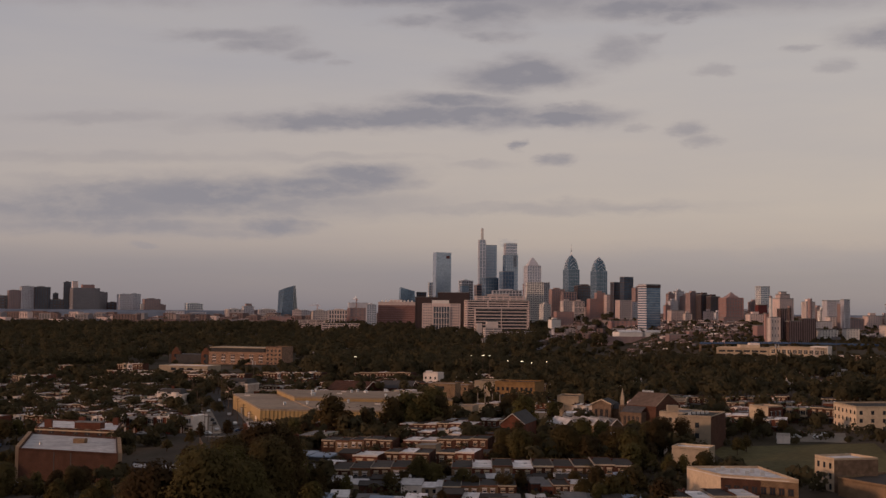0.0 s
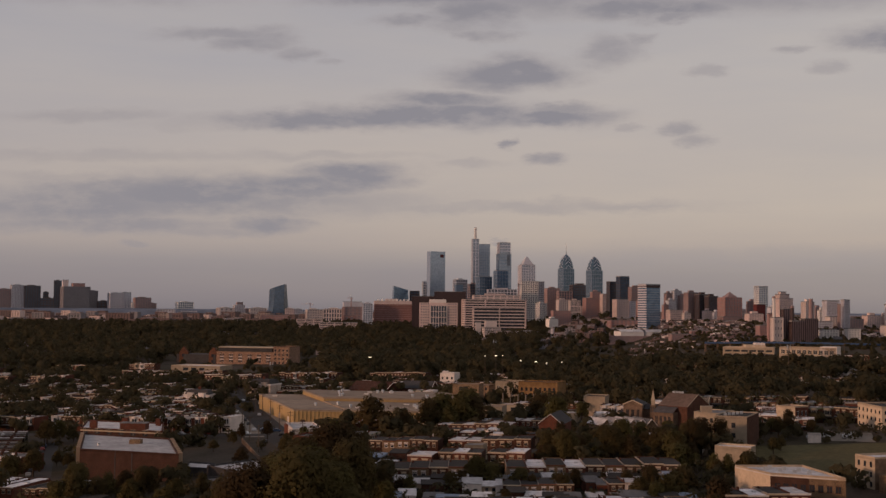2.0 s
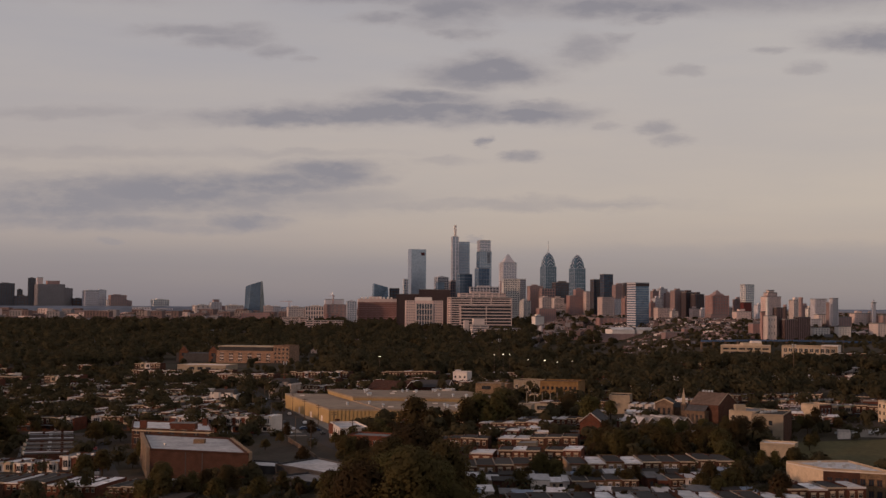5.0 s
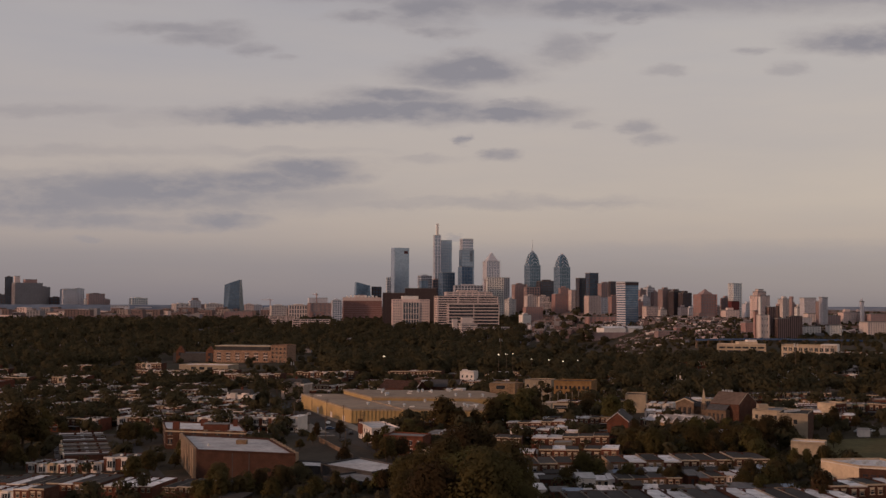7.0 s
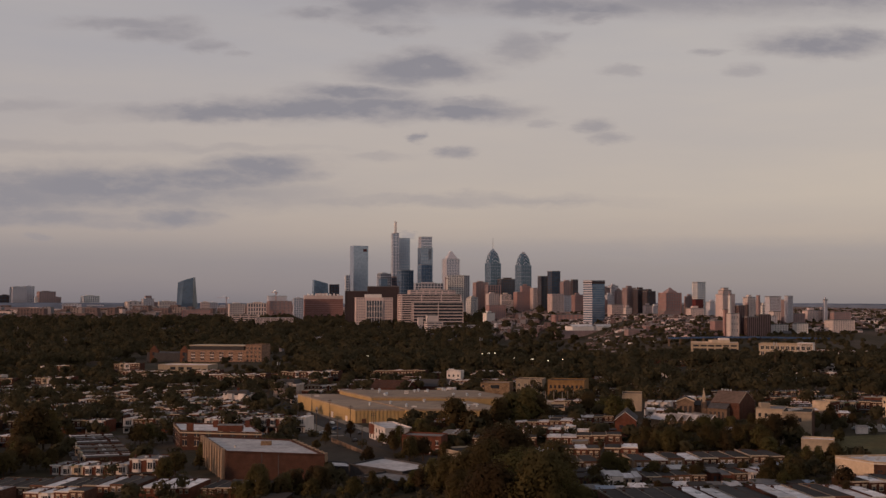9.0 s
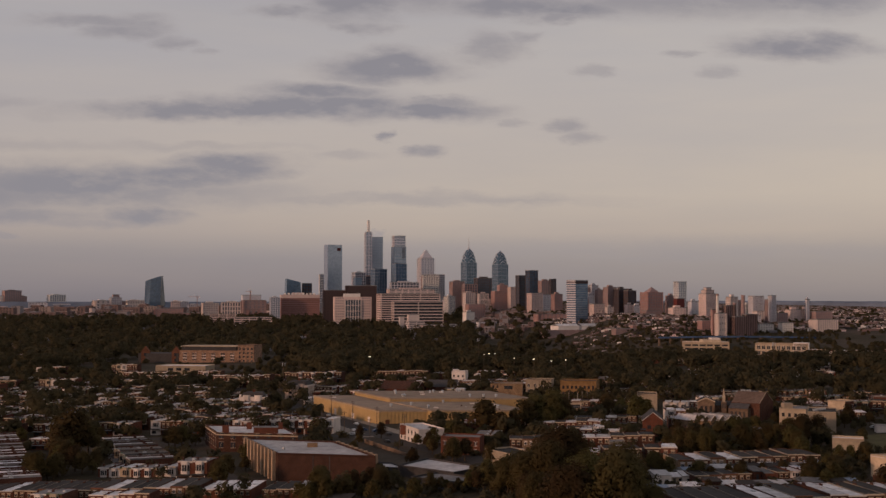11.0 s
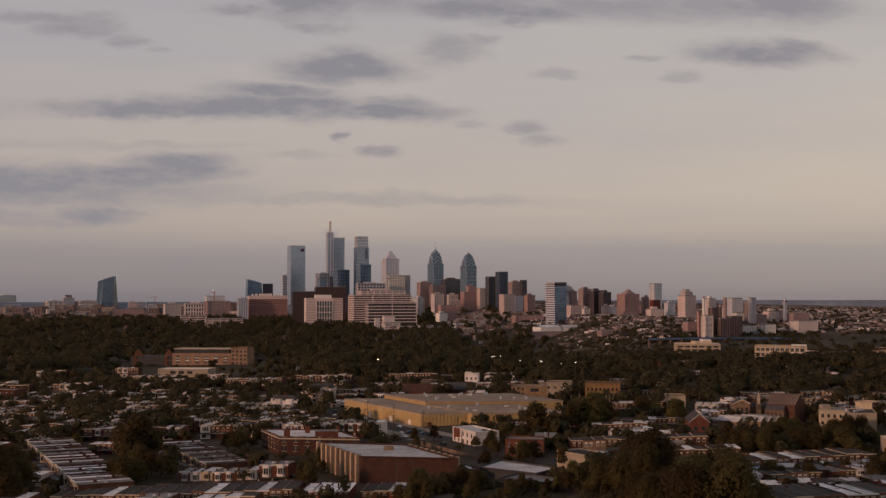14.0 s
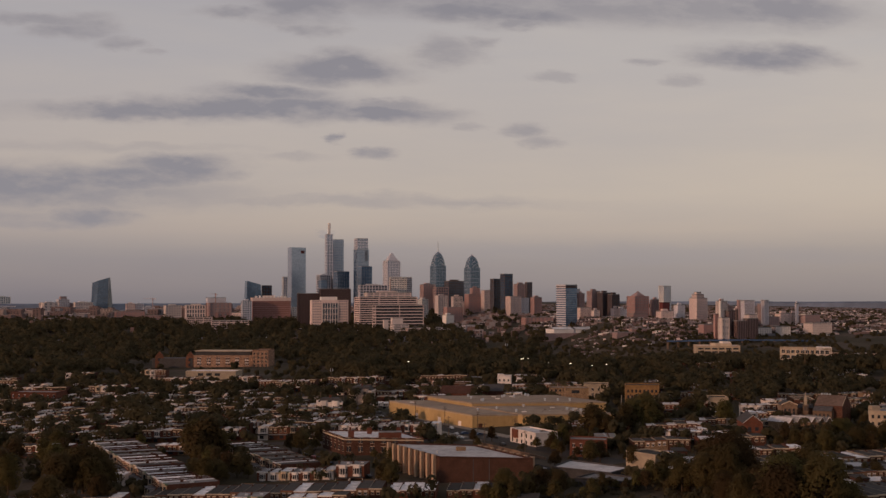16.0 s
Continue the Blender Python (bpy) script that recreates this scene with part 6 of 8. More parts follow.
def civic_building():
    """Tan stone school: a long wing with paired white windows under a dark top storey, and an end pavilion."""
    a, b = (-262, 1284), (-198, 1271)
    ob, q = quad_building("civic_building", "long tan stone school with paired white windows", "building", [a, b, (-192, 1300), (-256, 1313)], 15.5, M_STONE_PINK, M_ROOF_GREY, base=-6, parapet=0)
    part("top_storey", Mesh().prism([lerp2(p, (0, 0), 0.06) for p in q], 15.5, 19.6), [M_SLATE], ob, "dark slate top storey")
    part("roof_edge", Mesh().prism(grow([lerp2(p, (0, 0), 0.05) for p in q], 0.4), 19.6, 20.4, bottom=True), [M_STUCCO], ob, "pale roof edge")
    L = math.dist(q[0], q[1])
    for i in range(6):
        s = 4 + (L - 12) * i / 5
        for k in (0, 2.6):
            wall_window(ob, q[0], q[1], s + k, s + k + 1.7, 4.5, 13.0, M_WHITE, 0.08)
        for z0 in (6.8, 9.8):
            p, d, n, _ = wall_frame(q[0], q[1])
            c0, c1 = p + d * s, p + d * (s + 4.3)
            part("spandrel", Mesh().prism([tuple(c0 + n * 0.25), tuple(c1 + n * 0.25), tuple(c1), tuple(c0)], z0, z0 + 0.9, bottom=True), [M_WHITE], ob)
    ob, q = quad_building("civic_building", "tan stone end pavilion with square windows", "building", [(-197.5, 1268), (-180, 1264), (-174, 1292), (-191.5, 1296)], 21, M_STONE_PINK, M_ROOF_GREY, base=-6, parapet=0.8)
    windows(ob, q[0], q[1], 4, 4, 3.5, 4.3, 2.0, 2.4, M_STUCCO)
    ob, q = quad_building("civic_building", "lower stone school wing with orange gables and slate roof", "building", [(-308, 1293), (-263, 1284), (-257, 1312), (-302, 1321)], 12, M_SLATE, M_SLATE, base=-6, parapet=0)
    for k in (-22, 12):
        x0, y0 = k, -k * 0.2 - 15.5
        me = Mesh().box(x0, x0 + 9, y0, y0 + 6, -4, 14)
        me.prism([(x0, y0), (x0 + 9, y0), (x0 + 9, y0 + 6), (x0, y0 + 6)], 14, 19.5, top=[(x0 + 4.2, y0), (x0 + 4.8, y0), (x0 + 4.8, y0 + 6), (x0 + 4.2, y0 + 6)])
        gable = part("gable", me, [M_BRICK_ORANGE], ob, "orange brick gable")
        for z0 in (3, 9):
            part("window", Mesh().box(x0 + 2.8, x0 + 6.2, y0 - 0.12, y0 + 0.1, z0, z0 + 3.4, bottom=True), [M_PANE], gable)


civic_building()
ob, q, h = top_building("white_warehouse", "white low flat-roofed building with upper windows", "building", [(-252, 1090), (-205, 1080), (-200, 1105), (-247, 1115)], 3.5, M_TAN, M_ROOF_WHITE)
for k in (12, 20, 28):
    wall_window(ob, q[0], q[1], k, k + 5, h - 4, h - 1.5)
ob, q, h = top_building("long_shed", "long low shed with a faded blue roof", "building", [(238.5, 745), (255, 712), (260, 714), (243.5, 748)], 15.4, M_SLATE, M_BLUE_ROOF, 0)
ob, q, h = top_building("white_building", "stepped white building with striped balconies", "building", [(229, 1045), (269, 1035), (275, 1060), (235, 1070)], 26.3, M_STUCCO, M_ROOF_WHITE)
for k in range(6):
    for z0 in (3.2, 6.4, 9.6):
        wall_window(ob, q[0], q[1], 2 + 6.5 * k, 7.2 + 6.5 * k, h - z0, h - z0 + 1.5)
part("roof_block", Mesh().box(-4, 12, -8, 6, h, h + 2.4), [M_STUCCO], ob)
part("roof_room", Mesh().box(4, 12, -6, 4, h + 2.4, h + 4), [M_WHITE], ob)
ob, q, h = top_building("white_building", "long tan and white building with window bands", "building", [(238, 866), (270, 842), (276, 856), (244, 880)], 32.0, M_TAN, M_ROOF_WHITE)
for k in range(10):
    for z0 in (4, 8.2):
        wall_window(ob, q[0], q[1], 1.5 + 3.8 * k, 4 + 3.8 * k, h - z0, h - z0 + 2.6, M_WHITE)
part("white_end", Mesh().prism([lerp2(q[0], q[1], 0.72), lerp2(q[0], q[1], 1.01), lerp2(q[3], q[2], 1.01), lerp2(q[3], q[2], 0.72)], -5, h + 1.2), [M_WHITE], ob, "white end block")
ob, q, h = top_building("sports_hall", "brown brick hall with two white vaulted roofs", "building", [(156, 1430), (247, 1455), (241, 1490), (150, 1465)], 26.5, C_BROWN, M_ROOF_GREY)
for s0, s1 in ((0.22, 0.52), (0.56, 0.93)):
    p, d, n, L = wall_frame(q[0], q[1])
    a0, a1 = p + d * L * s0, p + d * L * s1
    b0, b1 = a0 - n * 26, a1 - n * 26
    hall = part("white_hall", Mesh().prism([tuple(v) for v in (a0 - n * 2, a1 - n * 2, b1, b0)], h, h + 5.5), [C_WHITE], ob, "white metal-clad hall")
    me = Mesh()
    m0, m1 = (a0 + b0) / 2, (a1 + b1) / 2
    for e0, e1 in ((a0 - n * 1.5, a1 - n * 1.5), (b1 - n * 0.5, b0 - n * 0.5)):
        f0, f1 = (m0, m1) if e0.y == (a0 - n * 1.5).y else (m1, m0)
        me.face([(*e0, h + 5.4), (*e1, h + 5.4), (*f1, h + 8), (*f0, h + 8)])
    part("hall_roof", me, [M_ROOF_WHITE], hall)
# the blue rail bridge
zb = ground_z(300, 1115)
ob = thing("railway_bridge", (226, 1125, zb), "long low blue steel girder bridge on piers", "bridge")
for k in range(14):
    a, b = lerp2((0, 0), (150, -20), k / 14), lerp2((0, 0), (150, -20), (k + 0.96) / 14)
    z0 = 27.2 + 1.0 * math.sin(math.pi * k / 14) - zb
    part("girder", Mesh().prism([a, b, (b[0] + 0.4, b[1] + 3), (a[0] + 0.4, a[1] + 3)], z0, z0 + 1.6, bottom=True), [M_BLUE], ob)
    part("pier", Mesh().box(a[0], a[0] + 1.6, a[1] + 0.5, a[1] + 2.1, -14, z0), [M_STONE], ob)


# ---- smaller buildings round the warehouse and the church ----
def gable_house(x, y, w, d, eave, ridge, turn, wall, roof, label, group=""):
    """A house with a pitched roof; its gable looks towards -y before the turn."""
    ob = thing("gabled_house", (x, y, ground_z(x, y)), label, "house", group, turn=radians(turn))
    OCCUPIED.append((x, y, max(w, d) * 0.6))
    me = Mesh().box(-w / 2, w / 2, -d / 2, d / 2, -4, eave)
    me.face([(-w / 2, -d / 2, eave), (w / 2, -d / 2, eave), (0, -d / 2, ridge)])
    me.face([(w / 2, d / 2, eave), (-w / 2, d / 2, eave), (0, d / 2, ridge)])
    part("shell", me, [wall], ob)
    for s in (-1, 1):
        r = Mesh()
        a, b = (s * (w / 2 + 0.4), eave - 0.25), (0, ridge + 0.2)
        f = [(a[0], -d / 2 - 0.4, a[1]), (a[0], d / 2 + 0.4, a[1]), (b[0], d / 2 + 0.4, b[1]), (b[0], -d / 2 - 0.4, b[1])]
        r.face(f if s > 0 else f[::-1])
        part("roof_slope", r, [roof], ob)
    part("verge", Mesh().tube((-w / 2 - 0.4, -d / 2 - 0.35, eave - 0.2), (0, -d / 2 - 0.35, ridge + 0.2), 0.16, 0.16, 4).tube((w / 2 + 0.4, -d / 2 - 0.35, eave - 0.2), (0, -d / 2 - 0.35, ridge + 0.2), 0.16, 0.16, 4), [M_WHITE], ob)
    for x0 in (-w * 0.28, w * 0.1):
        part("window", Mesh().box(x0, x0 + w * 0.18, -d / 2 - 0.06, -d / 2 + 0.05, eave * 0.45, eave * 0.45 + 1.7, bottom=True), [M_PANE], ob)
    return ob


gable_house(78, 519, 9, 22, 7.0, 10.5, -12, M_BRICK, M_SLATE, "red brick hall with a rounded gable and pale verge")
gable_house(124, 473, 8, 10, 3.6, 6.0, -15, M_WHITE, M_ROOF_GREY, "small white gabled house beside a brick wall")
gable_house(-30, 795, 22, 26, 5.0, 9.5, 70, M_BRICK, M_BRICK_DARK, "low brick hall with a dark red pitched roof")
gable_house(-2, 800, 16, 20, 5.0, 9.0, 80, M_BRICK_DARK, M_SLATE, "brick house with a hipped slate roof")
gable_house(-200, 905, 9, 12, 5.0, 9.0, 8, M_STONE, M_SLATE, "stucco house with steep cream gables")
gable_house(-216, 912, 8, 12, 5.0, 8.5, 8, M_STUCCO, M_SLATE, "stucco house with steep cream gables")
gable_house(-232, 918, 8, 12, 5.0, 8.5, 8, M_STONE, M_SLATE, "stucco house with steep cream gables")
for k in range(6):
    gable_house(95 + 3.4 * k, 520 - 0.9 * k, 4.1, 14, 5.6, 7.6, 24, M_BRICK_TAN, M_ROOF_GREY if k % 3 else M_ROOF_WHITE, "bay of a workshop with pitched grey roofs", "workshop bays")
ob, q = quad_building("corner_house", "white and red corner house with a silver roof", "house", [(-37, 550), (-29, 524), (-17, 528), (-26, 554)], 7.0, M_WHITE, M_ROOF_WHITE, base=-1)
for k in range(5):
    wall_window(ob, q[0], q[1], 2 + 5 * k, 3.3 + 5 * k, 4, 6)
    wall_window(ob, q[0], q[1], 2 + 5 * k, 3.3 + 5 * k, 0.8, 2.6)
part("red_bay", Mesh().prism([lerp2(q[0], q[1], 0.1), (lerp2(q[0], q[1], 0.15)[0] - 1.2, lerp2(q[0], q[1], 0.15)[1] - 0.4), (lerp2(q[0], q[1], 0.28)[0] - 1.2, lerp2(q[0], q[1], 0.28)[1] - 0.4), lerp2(q[0], q[1], 0.33)], 3, 7.3, bottom=True), [M_BRICK], ob, "red painted bay window")
ob, q = quad_building("brick_house", "orange-red brick two-storey house beside trees", "house", [(-21, 484), (-5, 478), (-2, 490), (-18, 496)], 7.2, M_BRICK, M_ROOF_GREY)
windows(ob, q[0], q[1], 5, 2, 0.9, 3.2, 1.2, 1.6, M_WHITE)
ob, q = quad_building("end_house", "pale blank-walled end house with a dark roof", "house", [(-6, 443), (2, 427), (12, 432), (5, 448)], 6.4, M_TAN, M_ROOF_DARK)
ob, q = quad_building("cream_row_end", "cream side wall and red brick front of an end house", "house", [(169.9, 545), (176.5, 540), (183.2, 546), (177, 553)], 8.1, M_STUCCO, M_ROOF_GREY)
part("brick_front", Mesh().prism([(q[1][0] + 0.05, q[1][1] - 0.06), (q[2][0] + 0.05, q[2][1] - 0.06), q[2], q[1]], -2, 8.0), [M_BRICK], ob, "red brick street front")
windows(ob, (q[1][0] + 0.05, q[1][1] - 0.06), (q[2][0] + 0.05, q[2][1] - 0.06), 3, 2, 1.0, 3.6, 1.2, 1.8, M_WHITE)
ob, q = quad_building("blank_wall_house", "tan blank-walled house standing among trees", "house", [(94, 622), (104, 619), (107, 634), (97, 637)], 9.0, M_TAN, M_ROOF_DARK)
def mansion(label, corners, h, wall, roof):
    """An old corner house: bays on its fronts, a heavy cornice and a steep slate storey under the roof."""
    ob, q = quad_building("stone_mansion", label, "building", corners, h, wall, roof, parapet=0)
    part("cornice", Mesh().prism(grow(q, 0.5), h - 0.9, h - 0.2, bottom=True), [M_WHITE], ob)
    part("mansard", Mesh().prism([lerp2(p, (0, 0), 0.05) for p in q], h - 0.2, h + 2.6, top=[lerp2(p, (0, 0), 0.25) for p in q]), [M_SLATE], ob)
    for a, b in ((q[3], q[0]), (q[0], q[1])):
        p, d, n, L = wall_frame(a, b)
        for f in (0.12, 0.58):
            c = [p + d * L * f, p + d * L * (f + 0.06) + n * 1.1, p + d * L * (f + 0.24) + n * 1.1, p + d * L * (f + 0.3)]
            bay = part("bay", Mesh().prism([tuple(k) for k in c], -2, h + 1.0, bottom=True), [wall], ob)
            for z0 in (1.0, 4.1, 7.2):
                if z0 + 1.9 < h:
                    w0, w1 = c[1] + d * 0.4 + n * 0.05, c[2] - d * 0.4 + n * 0.05
                    part("window", Mesh().prism([tuple(w0), tuple(w1), tuple(w1 - n * 0.1), tuple(w0 - n * 0.1)], z0, z0 + 1.9, bottom=True), [M_PANE], bay)
    part("chimney", Mesh().box(-1, 0.4, -1, 0.2, h, h + 4.2), [M_BRICK], ob)


mansion("pale stone corner building with ornate upper storey", [(-110, 787), (-95, 783), (-91, 797), (-106, 801)], 10.0, surface("pink_stone", (0.42, 0.33, 0.28), 0.9, 0.8, 0.2, 0.2), M_SLATE)
mansion("white corner building with bay windows", [(-133, 724), (-117, 720), (-117, 732), (-130, 735)], 8.5, M_WHITE, M_ROOF_GREY)
ob, q = quad_building("flat_topped_house", "three-storey brick building with a pale roof line", "building", [(-356, 858), (-322, 850), (-318, 868), (-352, 876)], 11.0, M_BRICK, M_ROOF_GREY, parapet=0.6)
windows(ob, q[0], q[1], 8, 3, 1.0, 3.4, 1.4, 1.8, M_WHITE)


# the works yard beyond the big trees
ob, q, h = top_building("works_shed", "flat pale canopy roof in a works yard", "building", [(53.6, 640.0), (73.0, 637.7), (74.4, 646.7), (54.9, 649.0)], 8.3, M_TAN, M_ROOF_WHITE, 0.25)
wall_window(ob, q[0], q[1], 4.9, 11.7, h - 3.2, h - 1.2)
ob, q, h = top_building("works_shed", "tan rendered works hall with a flat roof", "building", [(46.0, 612.0), (54.7, 611.0), (56.8, 625.0), (48.1, 626.0)], 9.4, M_TAN, M_ROOF_WARE, 0.25)
wall_window(ob, q[0], q[1], 2.2, 5.2, h - 3.2, h - 1.2)
ob, q, h = top_building("works_shed", "low works shed with a silver roof", "building", [(72.1, 588.0), (89.4, 585.9), (90.8, 594.9), (73.4, 597.0)], 9.1, M_TAN, M_ROOF_WHITE, 0.25)
wall_window(ob, q[0], q[1], 4.3, 10.4, h - 3.2, h - 1.2)
ob, q, h = top_building("works_shed", "low tan works shed behind garages", "building", [(67.6, 560.0), (86.7, 557.7), (87.9, 565.7), (68.8, 568.0)], 7.6, M_STUCCO, M_ROOF_GREY, 0.25)
wall_window(ob, q[0], q[1], 4.8, 11.5, h - 3.2, h - 1.2)
ob, q, h = top_building("works_shed", "low shed with a pale sheet roof beside trees", "building", [(42.3, 556.0), (57.1, 554.2), (58.9, 566.2), (44.1, 568.0)], 6.9, M_SLATE, M_ROOF_WHITE, 0.25)
wall_window(ob, q[0], q[1], 3.7, 8.9, h - 3.2, h - 1.2)
ob, q, h = top_building("works_shed", "brown flat-roofed works hall", "building", [(25.5, 700.0), (40.1, 698.2), (42.2, 712.2), (27.6, 714.0)], 14.4, M_BRICK_TAN, M_ROOF_WARE, 0.25)
wall_window(ob, q[0], q[1], 3.7, 8.8, h - 3.2, h - 1.2)
ob, q, h = top_building("works_shed", "low brick works shed", "building", [(91.0, 640.0), (101.6, 638.7), (103.1, 648.7), (92.5, 650.0)], 9.6, M_BRICK, M_ROOF_WARE, 0.25)
wall_window(ob, q[0], q[1], 2.7, 6.4, h - 3.2, h - 1.2)
ob, q, h = top_building("works_shed", "blank tan workshop wall beside row houses", "building", [(45.0, 452.0), (51.5, 453.6), (52.7, 461.6), (46.2, 460.0)], 8.9, M_TAN, M_ROOF_GREY, 0.25)
wall_window(ob, q[0], q[1], 1.6, 3.9, h - 3.2, h - 1.2)


# ---- sheds and back extensions between the rows ----
SHED_RNG = random.Random(17)


def shed(x, y, w, d, h, turn, wall, roof, label):
    """A low back building with a lean-to roof, an overhanging edge, a door and a small window."""
    ob = thing("shed", (x, y, ground_z(x, y)), label, "shed", "back sheds", turn=turn)
    part("shell", Mesh().prism(rect(w, d), -2, h - 0.3, cap=False), [wall], ob)
    me = Mesh()
    lo, hi = rect(w + 0.5, d + 0.5), h + 0.5
    me.face([(*lo[0], h - 0.1), (*lo[1], h - 0.1), (*lo[2], hi), (*lo[3], hi)])
    me.face([(*lo[0], h - 0.35), (*lo[1], h - 0.35), (*lo[1], h - 0.1), (*lo[0], h - 0.1)])
    for a, b in ((1, 2), (3, 0)):
        za, zb = (h - 0.1, hi) if a == 1 else (hi, h - 0.1)
        me.face([(*lo[a], h - 0.35), (*lo[b], h - 0.35), (*lo[b], zb), (*lo[a], za)])
    part("roof", me, [roof], ob)
    part("door", Mesh().box(-w * 0.3, -w * 0.3 + 0.9, -d / 2 - 0.06, -d / 2 + 0.05, 0, 2.0, bottom=True), [M_SLATE], ob)
    part("window", Mesh().box(w * 0.1, w * 0.1 + 1.1, -d / 2 - 0.06, -d / 2 + 0.05, 1.0, 2.0, bottom=True), [M_PANE], ob)
    OCCUPIED.append((x, y, max(w, d) * 0.55))


SHED_LOOKS = ((M_WHITE, M_ROOF_WHITE, "white shed with a silver roof behind row houses"), (M_BRICK, M_ROOF_GREY, "low brick shed with a grey felt roof"),
              (M_STUCCO, M_ROOF_WHITE, "cream back extension with a silver roof"), (M_BRICK_DARK, M_ROOF_DARK, "dark brick shed with a tar roof"), (M_SLATE, M_BLUE_ROOF, "grey shed under a faded blue roof"))
for k in range(34):
    x = 30 + 84 * ((k * 7) % 17) / 17 + SHED_RNG.uniform(-1.5, 1.5)
    y = (391 if k < 17 else 366) + SHED_RNG.uniform(-4, 4) + x * 0.04
    if SHED_RNG.random() < 0.2:
        continue
    shed(x, y, SHED_RNG.uniform(4, 7), SHED_RNG.uniform(5, 9), SHED_RNG.uniform(2.6, 4.2), radians(3 + SHED_RNG.uniform(-4, 4)), *SHED_LOOKS[SHED_RNG.randrange(5)])
for k in range(15):
    shed(29 + 5.8 * k, 399.5 + 0.33 * k, 5.2, 4.0, SHED_RNG.uniform(2.9, 3.7), radians(3), *SHED_LOOKS[(1, 3, 3, 0, 3, 1, 4, 3)[k % 8]])
for x, y in ((-60, 380), (6, 456), (14, 452), (22, 458), (36, 452), (44, 456), (60, 450), (66, 458), (18, 424), (20, 436)):
    shed(x, y, SHED_RNG.uniform(5, 8), SHED_RNG.uniform(6, 10), SHED_RNG.uniform(2.8, 4.2), radians(-10 + SHED_RNG.uniform(-6, 6)), *SHED_LOOKS[SHED_RNG.randrange(5)])


# the low wall along the yard, in panels
yard_wall = thing("yard_wall", (-43, 510, ground_z(-43, 510)), "long low brown wall along the asphalt yard", "wall")
for k in range(14):
    a, b = lerp2((-54, 540), (-33, 480), k / 14), lerp2((-54, 540), (-33, 480), (k + 0.94) / 14)
    p, q2 = (a[0] + 43, a[1] - 510), (b[0] + 43, b[1] - 510)
    part("wall_panel", Mesh().prism([p, q2, (q2[0] + 0.4, q2[1] + 0.1), (p[0] + 0.4, p[1] + 0.1)][::-1], -2, 1.7), [M_STONE], yard_wall)


# ---- lamps, poles and cars ----
def light_mast(x, y, top, heads):
    z = ground_z(x, y)
    ob = thing("light_mast", (x, y, z), "tall sports light mast with lit lamps", "lamp", "light masts")
    h = top - z
    part("pole", Mesh().tube((0, 0, -1), (0, 0, h), 0.16, 0.1, 8), [M_WOODPOLE], ob)
    part("crossbar", Mesh().box(-heads * 0.5, heads * 0.5, -0.1, 0.1, h - 0.2, h), [M_METAL], ob)
    for i in range(heads):
        part("lamp_head", Mesh().box(-heads * 0.5 + i + 0.15, -heads * 0.5 + i + 0.85, -0.35, 0.1, h, h + 0.35, bottom=True), [M_LAMP], ob, "lit flood lamp")


for x, y, top, n in ((-54, 951, 18.5, 2), (36, 913, 22, 1), (43, 945, 21, 2), (48, 946, 21, 1), (73, 894, 19, 2), (90, 845, 21, 1), (80, 850, 20, 1), (62, 930, 18, 1)):
    light_mast(x, y, top, n)


def utility_pole(x, y, h, arms=2):
    ob = thing("utility_pole", (x, y, ground_z(x, y)), "weathered timber utility pole with cross arms", "pole", "utility poles", turn=radians(20))
    part("pole", Mesh().tube((0, 0, -1), (0, 0, h), 0.2, 0.13, 7), [M_WOODPOLE], ob)
    for k in range(arms):
        part("cross_arm", Mesh().box(-1.2, 1.2, -0.08, 0.08, h - 0.7 - k, h - 0.5 - k, bottom=True), [M_WOODPOLE], ob)


for i in range(9):
    p = lerp2((-30, 505), (-135, 830), i / 8)
    utility_pole(p[0] + 8.2, p[1] + 2.4, 12)
    utility_pole(p[0] - 8.2, p[1] - 2.4, 11, 1)
for x, y in ((58, 664), (62, 658), (66, 652), (70, 660), (74, 666), (78, 670), (64, 668), (54, 670)):
    OCCUPIED.append((x, y, 5))
    ob = thing("switchyard_post", (x, y, ground_z(x, y)), "pale upright post in an electric switchyard", "post", "switchyard posts")
    part("post", Mesh().tube((0, 0, -1), (0, 0, 9), 0.3, 0.25, 8), [M_CONC], ob)
    part("insulator", Mesh().tube((0, 0, 9), (0, 0, 10.2), 0.18, 0.1, 6), [M_BRICK_DARK], ob)
for x, y, top in ((40, 1010, 32), (230, 800, 36), (285, 880, 44), (-120, 900, 17)):
    z = ground_z(x, y)
    ob = thing("steel_mast", (x, y, z), "slender grey steel mast with antennas", "mast", "steel masts")
    part("pole", Mesh().tube((0, 0, -1), (0, 0, top - z), 0.25, 0.14, 8), [M_WOODPOLE], ob)
    for k in range(3):
        a = k * 2.1
        part("antenna", Mesh().box(1.2 * math.cos(a) - 0.2, 1.2 * math.cos(a) + 0.2, 1.2 * math.sin(a) - 0.2, 1.2 * math.sin(a) + 0.2, top - z - 3, top - z - 0.5, bottom=True), [M_METAL], ob)

CAR_PAINT = [surface("car_paint_" + n, c, 0.3, 3, 0.03, 1, 0.05, 0.2, 0) for n, c in (("white", (0.6, 0.6, 0.6)), ("silver", (0.35, 0.36, 0.38)), ("black", (0.02, 0.02, 0.022)), ("red", (0.2, 0.03, 0.025)), ("blue", (0.04, 0.07, 0.14)))]
M_TYRE = surface("tyre_rubber", (0.02, 0.02, 0.02), 0.9, 4, 0.1, 1, 0)


